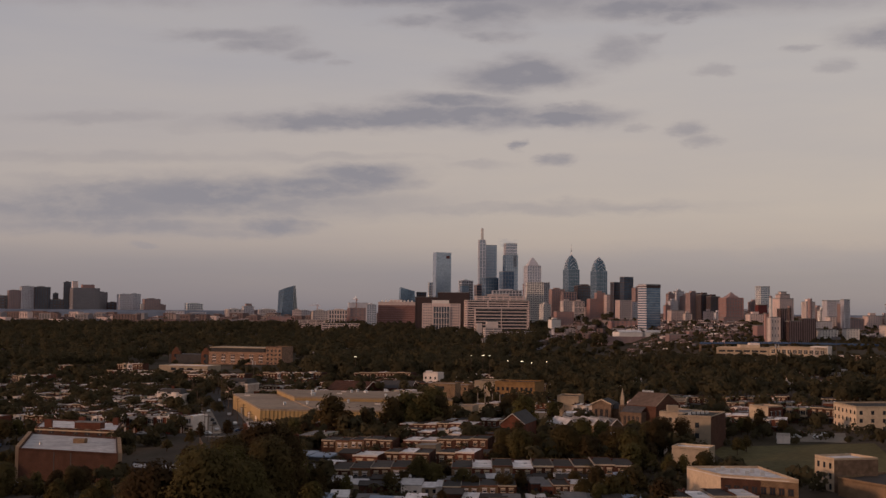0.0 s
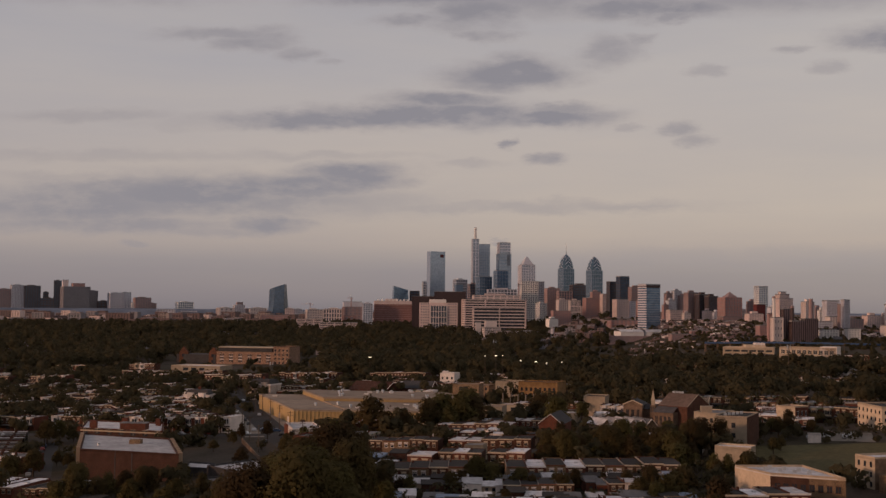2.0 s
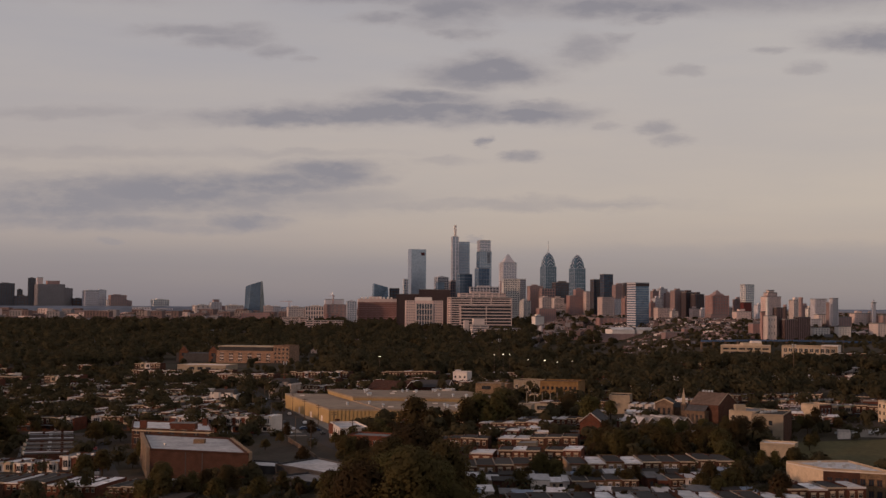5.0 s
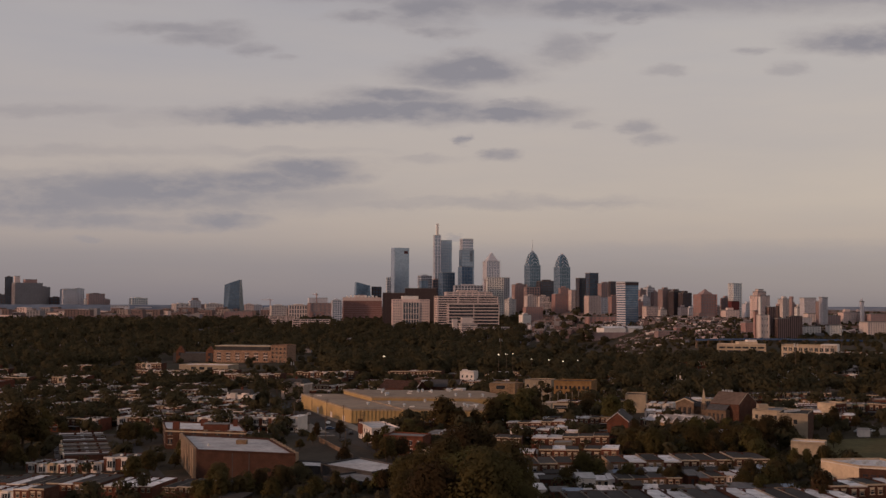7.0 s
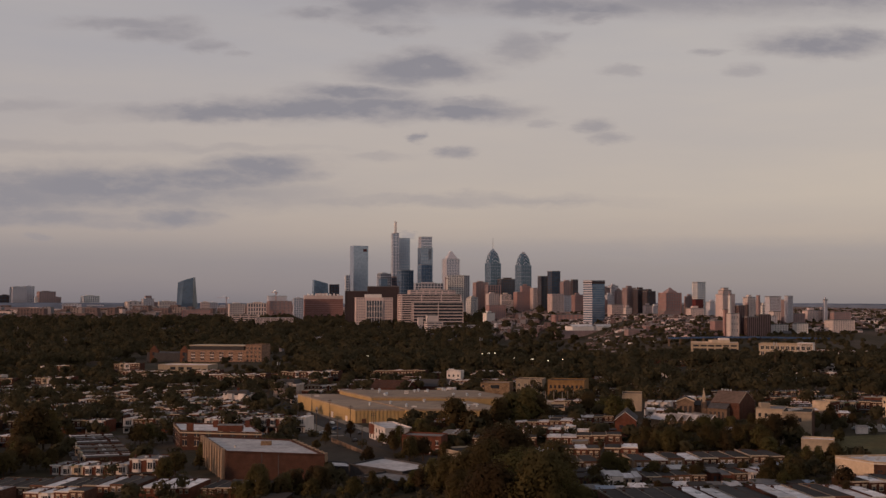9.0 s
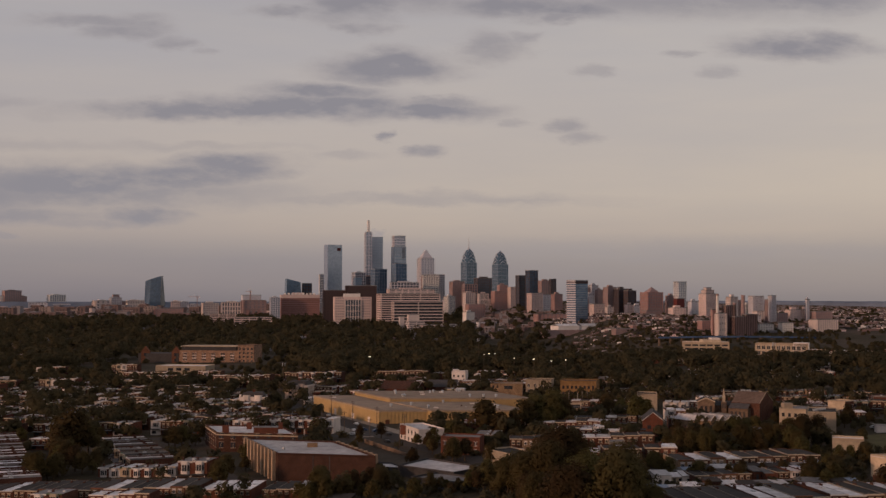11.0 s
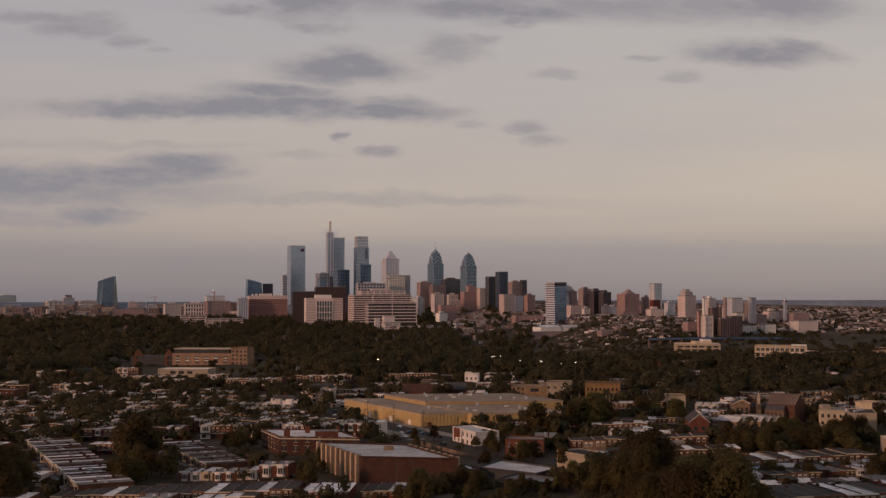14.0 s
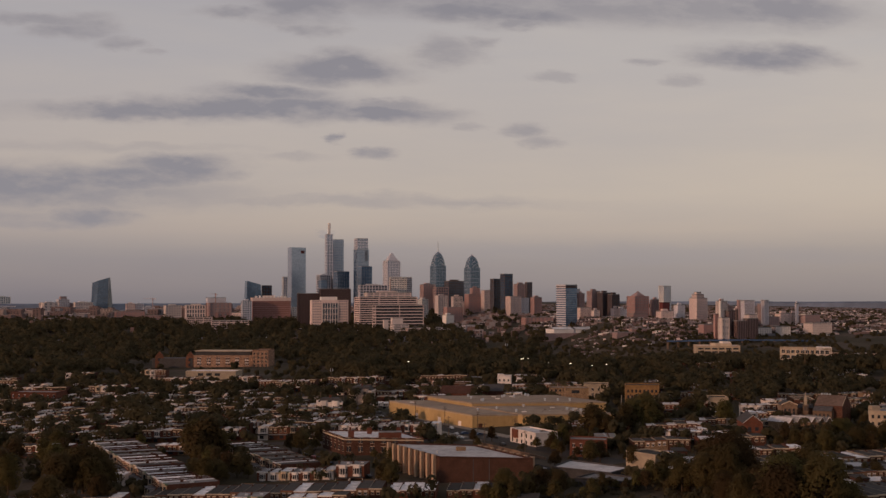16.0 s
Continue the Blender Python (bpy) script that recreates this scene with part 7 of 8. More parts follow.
def car_data():
    body = Mesh()
    prof = [(-2.2, 0.35), (2.2, 0.35), (2.25, 0.75), (1.3, 0.95), (0.7, 1.42), (-1.0, 1.45), (-1.7, 1.0), (-2.2, 0.95)]
    body.face([(x, -0.88, z) for x, z in prof])
    body.face([(x, 0.88, z) for x, z in reversed(prof)])
    for i in range(len(prof)):
        (x0, z0), (x1, z1) = prof[i], prof[(i + 1) % len(prof)]
        body.face([(x1, -0.88, z1), (x0, -0.88, z0), (x0, 0.88, z0), (x1, 0.88, z1)])
    glassy = Mesh().box(-1.0, 0.65, -0.9, 0.9, 1.0, 1.34)
    wheel = Mesh().tube((0, -0.11, 0), (0, 0.11, 0), 0.33, 0.33, 12)
    return body, glassy, wheel


CAR_BODY, CAR_GLASS, CAR_WHEEL = car_data()
CAR_MESH = [CAR_BODY.data("body", [m]) for m in CAR_PAINT]
CAR_G, CAR_W = CAR_GLASS.data("windows", [M_PANE]), CAR_WHEEL.data("wheel", [M_TYRE])


def car(x, y, turn, k):
    names = ("white", "silver grey", "black", "dark red", "dark blue")
    ob = thing("car", (x, y, ground_z(x, y) + 0.1), names[k] + " parked saloon car on the asphalt", "car", "parked cars", turn=turn)
    part("body", CAR_MESH[k], None, ob)
    part("glazing", CAR_G, None, ob)
    for wx in (-1.35, 1.35):
        for wy in (-0.82, 0.82):
            w = part("wheel", CAR_W, None, ob)
            w.location = (wx, wy, 0.33)


car_rng = random.Random(4)
for x, y, a in [(-92, 580, -13), (-64, 574, -13), (-60, 573, -13), (-78, 577, -13), (-104, 583, -13), (174, 500, -10), (179, 502, -10), (186, 500, 70), (190, 506, 70), (183, 512, -10), (-84, 640, 107), (-70, 620, 107), (-97, 690, 107), (-110, 735, 107), (-55, 590, 20), (-48, 582, 20)]:
    car(x, y, radians(a), car_rng.randrange(5))
for i in range(10):
    p = lerp2((-36, 530), (-120, 790), (i + 0.3) / 10)
    car(p[0] + (4.6 if i % 2 else -4.6), p[1] + (1.4 if i % 2 else -1.4), radians(107), car_rng.randrange(5))

for i in range(9):
    p = lerp2((-107, 452), (-142, 552), (i + 0.2) / 9)
    car(p[0] - 2.2, p[1], radians(110), car_rng.randrange(5))


# ---- trees ----
def soft_crown(me, nor):
    """Gives every leaf clump the shading direction of the bough that it belongs to."""
    for p in me.polygons:
        p.use_smooth = True
    me.normals_split_custom_set(nor)
    return me


def tree_data(seed, h, spread, clumps, size):
    """A forked trunk with limbs, and a crown of leaf clumps gathered round many boughs."""
    r = random.Random(seed)
    wood = Mesh()
    top = Vector((r.uniform(-0.5, 0.5), r.uniform(-0.5, 0.5), h * 0.5))
    wood.tube((0, 0, -1.5), top, h * 0.035, h * 0.02, 7)
    lobes = []
    for k in range(48):
        a, f = k * 2.4 + r.uniform(-0.5, 0.5), (k + 0.5) / 48
        rad = spread * (1.0 - 0.75 * f ** 2) * r.uniform(0.45, 1.0)
        tip = Vector((math.cos(a) * rad, math.sin(a) * rad, h * (0.32 + 0.6 * f) + r.uniform(-0.6, 0.6)))
        if k % 4 == 0:
            wood.tube(top * r.uniform(0.5, 1.0), tip, h * 0.012, h * 0.003, 5)
        lobes.append((tip, h * r.uniform(0.08, 0.15)))
    crown, nor = Mesh(), []
    for i in range(clumps):
        c, rad = lobes[r.randrange(len(lobes))]
        v = Vector((r.gauss(0, 1), r.gauss(0, 1), r.gauss(0.25, 0.9))).normalized() * rad * r.uniform(0.75, 1.15)
        p = c + v
        n = (v / rad + Vector((c.x, c.y, c.z - h * 0.55)) / spread * 0.6 + Vector((r.gauss(0, 0.35), r.gauss(0, 0.35), r.gauss(0.15, 0.35)))).normalized()
        a = n.orthogonal().normalized()
        b = n.cross(a)
        s = size * r.uniform(0.45, 1.3)
        m = (v / rad * 0.45 + Vector((p.x, p.y, p.z - h * 0.55)) / spread * 0.7 + Vector((0, 0, 0.35))).normalized()
        nor += [m, m, m, m]
        crown.face([p + a * s, p + b * s * 0.7 + n * s * 0.25, p - a * s, p - b * s * 0.7 - n * s * 0.2])
    return wood.data("trunk", [M_BARK]), soft_crown(crown.data("crown", [M_LEAF]), nor)


TREES = [tree_data(11, 15, 5.6, 7000, 0.29), tree_data(12, 18, 6.4, 8500, 0.31), tree_data(13, 12, 5.0, 6000, 0.27), tree_data(14, 16, 4.4, 6200, 0.29), tree_data(15, 10, 3.6, 4200, 0.23)]
LIGHT_TREES = [tree_data(11, 15, 5.6, 1500, 0.62), tree_data(12, 18, 6.4, 1800, 0.66), tree_data(13, 12, 5.0, 1300, 0.56), tree_data(14, 16, 4.4, 1350, 0.62), tree_data(15, 10, 3.6, 1000, 0.48)]
tree_rng = random.Random(21)


FAR_TREES = []


def tree(x, y, k=None, s=1.0):
    if y > 600:
        FAR_TREES.append((x, y, 15 * s))
        OCCUPIED.append((x, y, 3.0))
        return None
    k = tree_rng.randrange(5) if k is None else k
    ob = thing("tree", (x, y, ground_z(x, y)), "dark green broadleaf tree in full summer leaf", "tree", "street and garden trees", turn=tree_rng.uniform(0, 6.28))
    ob.scale = (s * tree_rng.uniform(0.9, 1.15), s * tree_rng.uniform(0.9, 1.15), s * tree_rng.uniform(0.9, 1.1))
    OCCUPIED.append((x, y, 3.0))
    meshes = (LIGHT_TREES if y > 480 or s < 0.68 else TREES)[k]
    part("trunk", meshes[0], None, ob)
    part("crown", meshes[1], None, ob)
    return ob


def grove(x0, y0, x1, y1, n, s=1.0, keep=9.0):
    """Trees strewn over a patch, none closer than keep to another."""
    done = []
    for _ in range(n * 30):
        if len(done) >= n:
            break
        p = (tree_rng.uniform(x0, x1), tree_rng.uniform(y0, y1))
        if all(math.dist(p, q) > keep * s for q in done):
            done.append(p)
            tree(*p, None, s * tree_rng.uniform(0.8, 1.15))

# the big trees in front and between the rows
for x, y, k, s in ((12, 370, 1, 1.28), (5, 365, 0, 1.2), (17, 373, 1, 1.22), (0, 360, 1, 0.95), (10, 381, 0, 1.25), (18, 383, 3, 1.05), (-5, 371, 0, 0.95), (7, 356, 1, 1.05), (15, 359, 0, 1.15), (5, 304, 1, 1.2), (17, 300, 1, 1.25), (22, 314, 0, 1.25), (11, 316, 1, 1.25), (1, 322, 0, 1.0), (15, 326, 1, 1.2), (24, 327, 1, 1.18), (-3, 316, 3, 0.95), (8, 330, 0, 1.05), (10, 394, 0, 0.7), (24, 388, 2, 0.7), (-2, 386, 4, 0.8), (2, 534, 1, 0.95), (9, 528, 0, 0.8), (-8, 530, 4, 0.8), (16, 536, 3, 0.7), (30, 560, 1, 1.05), (38, 556, 1, 1.0), (24, 552, 0, 0.95), (44, 562, 0, 0.9), (34, 545, 3, 0.8)):
    tree(x, y, k, s)
# trees beside the schools and yards
for x, y, k, s in ((40, 572, 1, 1.0), (-46, 554, 3, 0.5), (108, 379, 0, 0.62), (102, 384, 2, 0.75), (112, 388, 0, 0.6), (98, 376, 4, 0.8), (105, 372, 0, 0.6), (-50, 404, 0, 0.62), (-56, 400, 2, 0.7), (-34, 456, 2, 0.6), (-4, 440, 0, 0.6), (-16, 466, 2, 0.75), (-12, 500, 0, 0.7), (-24, 500, 4, 0.7), (-30, 516, 4, 0.6), (-8, 512, 2, 0.7), (-188, 540, 1, 1.15), (-192, 533, 0, 1.05)):
    tree(x, y, k, s)
# trees between the rows seen from their ends
for x, y, k, s in ((-183, 546, 0, 1.0), (-186, 505, 2, 0.9), (-171, 486, 2, 0.8), (-176, 494, 0, 0.75), (-168, 497, 2, 0.7), (-181, 498, 3, 0.75), (-166, 484, 4, 0.6), (-183, 462, 0, 0.8), (-178, 468, 2, 0.85), (-188, 470, 0, 0.75), (-190, 484, 2, 0.8), (-232, 455, 1, 1.2), (-225, 464, 0, 1.1), (-181, 470, 0, 0.6), (-185, 488, 2, 0.55), (-188, 506, 2, 0.65), (-185, 520, 0, 0.7), (-191, 526, 2, 0.9), (-241, 664, 1, 1.4), (-234, 655, 0, 1.3), (-236, 462, 1, 1.1), (-228, 448, 0, 1.2), (-240, 448, 1, 1.1), (-222, 434, 0, 0.9), (-230, 470, 1, 1.0), (-180, 482, 2, 0.8)):
    tree(x, y, k, s)
# the tall trees on the far side of the rows
for x, y, k, s in ((-144, 553, 0, 0.75), (-148, 560, 2, 0.8), (-176, 633, 0, 0.7), (-196, 552, 1, 1.1), (-190, 556, 0, 1.0)):
    tree(x, y, k, s)
grove(70, 436, 118, 478, 36, 0.66, 6)
grove(58, 668, 92, 681, 9, 0.5, 5)
grove(222, 606, 244, 636, 9, 0.9, 6)
grove(-80, 382, -46, 396, 9, 0.62, 7)
grove(-112, 425, -100, 520, 8, 0.55, 7)
grove(-60, 505, -56, 560, 3, 0.5)
grove(160, 505, 200, 520, 5, 0.5, 7)
grove(66, 555, 92, 600, 6, 0.7)
grove(-275, 395, -222, 418, 8, 0.9)
grove(-300, 440, -256, 560, 16, 0.95)
grove(-150, 560, -132, 590, 4, 0.6)
grove(-300, 590, -180, 640, 14, 0.8)
grove(-280, 640, -140, 840, 22, 0.8)
grove(112, 425, 126, 470, 6, 0.6)
grove(160, 660, 200, 800, 8, 0.8)

grove(-6, 296, 30, 332, 26, 0.8, 6)
grove(-6, 350, 30, 392, 16, 0.5, 7)
grove(30, 384, 114, 397, 11, 0.4, 6)
grove(-13, 372, 0, 402, 8, 0.6, 7)
grove(208, 806, 262, 832, 26, 0.95, 5)
grove(118, 455, 127, 468, 5, 0.7, 4)
grove(120, 498, 142, 512, 7, 0.55, 5)
grove(122, 412, 142, 421, 7, 0.5, 4)
grove(218, 640, 228, 700, 4, 0.7, 7)
grove(-245, 885, -185, 900, 10, 0.75, 6)
grove(60, 345, 125, 376, 9, 0.5, 8)
for x, y, k, s in ((51, 404, 2, 0.75), (56, 400, 0, 0.55), (47, 399, 4, 0.6), (118, 452, 2, 0.6), (123, 466, 0, 0.75), (127, 461, 1, 0.68), (133.5, 462, 3, 0.78), (112, 458, 2, 0.6), (152, 462, 4, 0.6), (156, 470, 4, 0.55), (121, 446, 4, 0.5), (130, 430, 4, 0.4), (140, 433, 4, 0.35)):
    tree(x, y, k, s)
grove(40, 1380, 170, 1480, 26, 0.9, 10)
grove(70, 395, 114, 402, 5, 0.4, 6)
grove(-28, 456, -10, 545, 10, 0.5, 7)
grove(-42, 376, -12, 396, 11, 0.45, 5)
grove(-50, 430, -42, 436, 2, 0.5, 4)


# ---- what fills the blocks between: short rows of houses, and trees ----
INFILL = random.Random(33)
FAR_ROWS, FAR_MATS = Mesh(), []
for _ in range(2600):
    y = INFILL.uniform(395, 960)
    x = INFILL.uniform(-0.5, 0.42) * y
    n = INFILL.randrange(2, 6)
    ang = radians(-11 + INFILL.uniform(-3, 3) + (90 if INFILL.random() < 0.25 else 0))
    w, dep = INFILL.uniform(5.0, 6.5), INFILL.uniform(0.6, 1.0)
    ex, ey = math.cos(ang), math.sin(ang)
    spots = [(x + ex * w * (i + 0.5) - ey * 6.5 * dep, y + ey * w * (i + 0.5) + ex * 6.5 * dep) for i in range(n)]
    if any(taken(*p, 5.5) for p in spots):
        continue
    hh = INFILL.uniform(0.5, 0.95)
    if not INFILL.random() < (0.8 if x < -60 else 0.12 if x > 30 and y > 640 else 0.55):
        continue
    for i in range(n):
        joined_house(INFILL.choice((1, 3, 6, 0, 4, 5, 1)), x + ex * w * i, y + ey * w * i, ang, INFILL.uniform(-0.3, 0.3), (w / 5.0, dep, hh * INFILL.uniform(0.95, 1.05)))
        OCCUPIED.append((*spots[i], 5.0))
tagged(new("infill_houses", FAR_ROWS.data("infill_houses", FAR_MATS)), "short rows of low brick houses and sheds between trees", "houses", kind="stuff")


# ---- the woods beyond ----
def woods():
    """Crowns too many to count, built of leaf clumps: garden trees between the blocks, then the belt of woods."""
    r = np.random.RandomState(5)
    pts, faces, shade = [], [], []
    n = 0

    def crown(x, y, h, rad, clumps, size, lobes=5):
        nonlocal n
        z = ground_z(x, y)
        if x > 0.12 * y and 640 < y < 1250:
            # low growth in the valley of the railway
            h = min(h, max(62 - 0.0405 * y - z, 2.5) * r.uniform(0.8, 1.1))
            rad = min(rad, h * 0.75)
        c = r.normal(size=(lobes, 3)) * (rad * 0.45, rad * 0.45, rad * 0.28) + (x, y, z + h - rad * 0.75)
        u = r.normal(size=(clumps, 3)) + (0, -0.25, 0.35)
        u /= np.linalg.norm(u, axis=1)[:, None]
        p = c[r.randint(0, lobes, clumps)] + u * rad * (0.52, 0.52, 0.46) * r.uniform(0.8, 1.2, (clumps, 1))
        p[:, 2] = np.maximum(p[:, 2], z + 0.2)
        u = u + r.normal(size=(clumps, 3)) * 0.2
        u /= np.linalg.norm(u, axis=1)[:, None]
        m = u * 0.22 + (p - (x, y, z + h - rad * 0.8)) / rad * 0.8 + (0, 0, 0.4)
        m /= np.linalg.norm(m, axis=1)[:, None]
        shade.append(np.repeat(m, 4, 0))
        a = np.cross(u, r.normal(size=(clumps, 3)))
        a /= np.linalg.norm(a, axis=1)[:, None] + 1e-6
        b = np.cross(u, a)
        s = size * r.uniform(0.5, 1.4, (clumps, 1))
        quad = np.stack([p + a * s, p + b * s * 0.8, p - a * s, p - b * s * 0.8], 1).reshape(-1, 3)
        pts.append(quad)
        faces.append(np.arange(n, n + clumps * 4).reshape(-1, 4))
        n += clumps * 4
    # shrubs and saplings under the big trees
    for _ in range(900):
        y = r.uniform(335, 570)
        x = r.uniform(-0.3, 0.42) * y
        if taken(x, y, -1.5):
            continue
        h = r.uniform(2.0, 5.0)
        crown(x, y, h, h * r.uniform(0.6, 0.8), 110, 0.5)
    for _ in range(2600):
        y = r.uniform(390, 1000)
        x = r.uniform(-0.52, 0.45) * y
        if taken(x, y, 1.2) or x > 60 and y < 640 and r.uniform() < 0.5 or x < -100 and y < 600 and r.uniform() < 0.75:
            continue
        OCCUPIED.append((x, y, 3.2))
        h = r.uniform(5, 10) if x < 60 or y < 600 else r.uniform(9, 15)
        crown(x, y, h, h * r.uniform(0.42, 0.58), 190, 0.62 + y / 2200)
    # taller street trees that stand over the field of roofs
    for _ in range(170):
        y = r.uniform(585, 960)
        x = r.uniform(-0.52, -0.12) * y
        if taken(x, y, -4.5):
            continue
        h = r.uniform(7, 12)
        crown(x, y, h, h * r.uniform(0.42, 0.55), 260, 0.5 + y / 2400, 7)
    for x, y, h in FAR_TREES:
        crown(x, y, h, h * 0.42, 260, 0.5 + y / 2200, 7)
    # garden trees among the farther rows
    for _ in range(5600):
        y = 960 + 1600 * r.uniform() ** (0.8 if r.uniform() < 0.75 else 2.5)
        u = r.uniform(-0.54, 0.5)
        x = u * y
        if 1150 < y < 1330 and -0.25 < u < -0.14 or 1040 < y < 1130 and -0.27 < u < -0.16:
            if r.uniform() < 0.93:
                continue
        if u > 0.13 and y > 1090 or u > 0.05 and y > 1350:
            if r.uniform() < 0.86:
                continue
        if y < 1130 and u < -0.12 and taken(x, y, 0.5):
            continue
        h = (r.uniform(10, 19) if y > 1150 or u > -0.1 else r.uniform(6, 12)) if u < 0.05 else r.uniform(8, 14)
        if -0.27 < u < -0.11 and y < 1300 or u > 0.1 and 1010 < y < 1210:
            h = r.uniform(4, 7)
        if u > 0.1 and y > 1100:
            h = r.uniform(3, 6)
        crown(x, y, h, h * r.uniform(0.45, 0.62), int(1.6 * (50 + 55 * 1200 / y)), 0.74 * (1.0 + y / 1500))
    for _ in range(2600):
        y = r.uniform(2300, 4600)
        u = r.uniform(-0.5, 0.45)
        if u > 0.08 or r.uniform() < 0.45:
            continue
        crown(u * y, y, r.uniform(6, 10), r.uniform(8, 14), 34, 4.0)
    # low trees strewn over the plain
    for _ in range(1900):
        y = 1150 + 2400 * r.uniform() ** 1.6
        crown(r.uniform(0.09, 0.46) * y, y, r.uniform(2.2, 4.2), r.uniform(3, 6), 30, 1.0 + y / 2600)
    for _ in range(700):
        y = r.uniform(1060, 1290)
        crown(r.uniform(0.08, 0.36) * y, y, r.uniform(1.8, 3.4), r.uniform(1.6, 3.2), 40, 1.0)
    v = np.concatenate(pts)
    f = np.concatenate(faces)
    me = bpy.data.meshes.new("woods")
    me.from_pydata(v, [], f.tolist())
    me.materials.append(M_LEAF_DIM)
    soft_crown(me, np.concatenate(shade).tolist())
    return tagged(new("woods", me), "dark summer trees between houses and a belt of woods", "trees", kind="stuff")


woods()


def far_houses():
    """Low houses far off among the trees and towards the horizon, too many to count."""
    r = random.Random(9)
    me = Mesh()
    for k in range(25000):
        y = r.uniform(950, 4300) if r.random() < 0.6 else r.uniform(1000, 2200)
        u = r.uniform(-0.5, 0.5) if k < 12000 else r.uniform(0.12, 0.52)
        x = u * y
        if y > 2300 and u < 0.05 and r.random() < 0.55 or y < 2300 and u < 0.0 and r.random() < 0.9 or u < 0.13 and y < 1480 or y < 1170 or y < 1330 and r.random() < (0.7 if u < 0.2 else 0.35):
            continue
        if y > 3500 and u > 0.08 or y > 2300 and u < 0.02 and r.random() < 0.3 or 140 < x < 255 and 1395 < y < 1495:
            continue
        w, d, h = r.uniform(4, 11) * (0.55 + y / 4500), r.uniform(7, 12), r.uniform(3.2, 6) * (0.8 + y / 4500)
        if u > 0.1:
            w, d, h = w * r.choice((0.5, 0.6, 0.9, 1.5)), d * 0.55, h * 0.5
        z = ground_z(x, y)
        m = r.choice((0, 3, 4, 4, 3, 7, 3) if y > 2300 else (3, 0, 4, 2, 4, 0, 5, 7, 9) if k >= 12000 else (0, 3, 4, 4, 2, 7, 3) if y < 2400 else (3, 4, 4, 0, 7))
        me.prism([(x, y), (x + w, y - w * 0.2), (x + w + 2, y + d), (x + 2, y + d)], z - 2, z + h, m, cap=False)
        me.face([(x, y, z + h), (x + w, y - w * 0.2, z + h), (x + w + 2, y + d, z + h), (x + 2, y + d, z + h)], r.choice((1, 6, 6, 7, 7, 7, 4) if y < 2300 else (6, 7, 7, 4)))
        for i in range(int(w / 5) if y < 1700 else 0):
            xx = x + 2 + i * 5
            yy = y - (xx - x) * 0.2 - 0.15
            for zz in (1.0, 4.0):
                if zz + 1.6 < h:
                    me.face([(xx, yy, z + zz), (xx + 1.6, yy - 0.32, z + zz), (xx + 1.6, yy - 0.32, z + zz + 1.7), (xx, yy, z + zz + 1.7)], 8)
    for k in range(620):
        y = r.uniform(3300, 4780)
        x = r.uniform(-0.46, 0.04) * y
        w, d, h, z = r.uniform(14, 60), r.uniform(14, 30), r.uniform(7, 12) + 20 * r.random() ** 3, ground_z(x, y)
        m = r.choice((2, 3, 4, 4, 5, 0))
        me.prism([(x, y), (x + w, y - w * 0.2), (x + w + 4, y + d), (x + 4, y + d)], z - 2, z + h, m, cap=False)
        me.face([(x, y, z + h), (x + w, y - w * 0.2, z + h), (x + w + 4, y + d, z + h), (x + 4, y + d, z + h)], r.choice((1, 6, 6, 7, 4)))
        for f in range(int(h / 4)):
            for i in range(int(w / 9)):
                xx = x + 2 + i * 9
                yy = y - (xx - x) * 0.2 - 0.3
                me.face([(xx, yy, z + 1 + 4 * f), (xx + 5, yy - 1, z + 1 + 4 * f), (xx + 5, yy - 1, z + 3 + 4 * f), (xx, yy, z + 3 + 4 * f)], 8)
    mats = [C_HAZY_BRICK, M_ROOF_WHITE, C_HAZY_STUCCO, C_ASH, C_HAZY_BRICK, C_TAN, M_ROOF_GREY, M_ROOF_DARK, M_PANE, C_WHITE]
    return tagged(new("far_houses", me.data("far_houses", mats)), "scattered far low houses and sheds of brick and stucco", "houses", kind="stuff")


far_houses()


def far_ridge():
    """The low wooded ridge that closes the horizon."""
    me = Mesh()
    n = 160
    for ring in ((4810, 4, 4860, 44), (4860, 44, 4900, 50)):
        for i in range(n):
            a0, a1 = radians(-35 + 70 * i / n), radians(-35 + 70 * (i + 1) / n)
            q = []
            for a, r, z in ((a0, ring[0], ring[1]), (a1, ring[0], ring[1]), (a1, ring[2], ring[3]), (a0, ring[2], ring[3])):
                bump = 2.0 * noise.noise((a * 9, r * 0.01, 0)) + 1.2 * noise.noise((a * 60, 1, r)) if r > 4820 else 0
                q.append((r * math.sin(a), r * math.cos(a), z + bump + (5 * soft((math.tan(a) - 0.1) / 0.1) if r > 4820 else 0)))
            me.face(q)
    # blue-grey of distance haze is mixed into the base colour of these woods
    mat = surface("hazy_distant_woods", (0.15, 0.17, 0.215), 0.95, 0.02, 0.2, 0.004, 0)
    return tagged(new("distant_ridge", me.data("distant_ridge", [mat])), "low wooded ridge with blue-grey haze in its colour", "hills", kind="structure")


far_ridge()


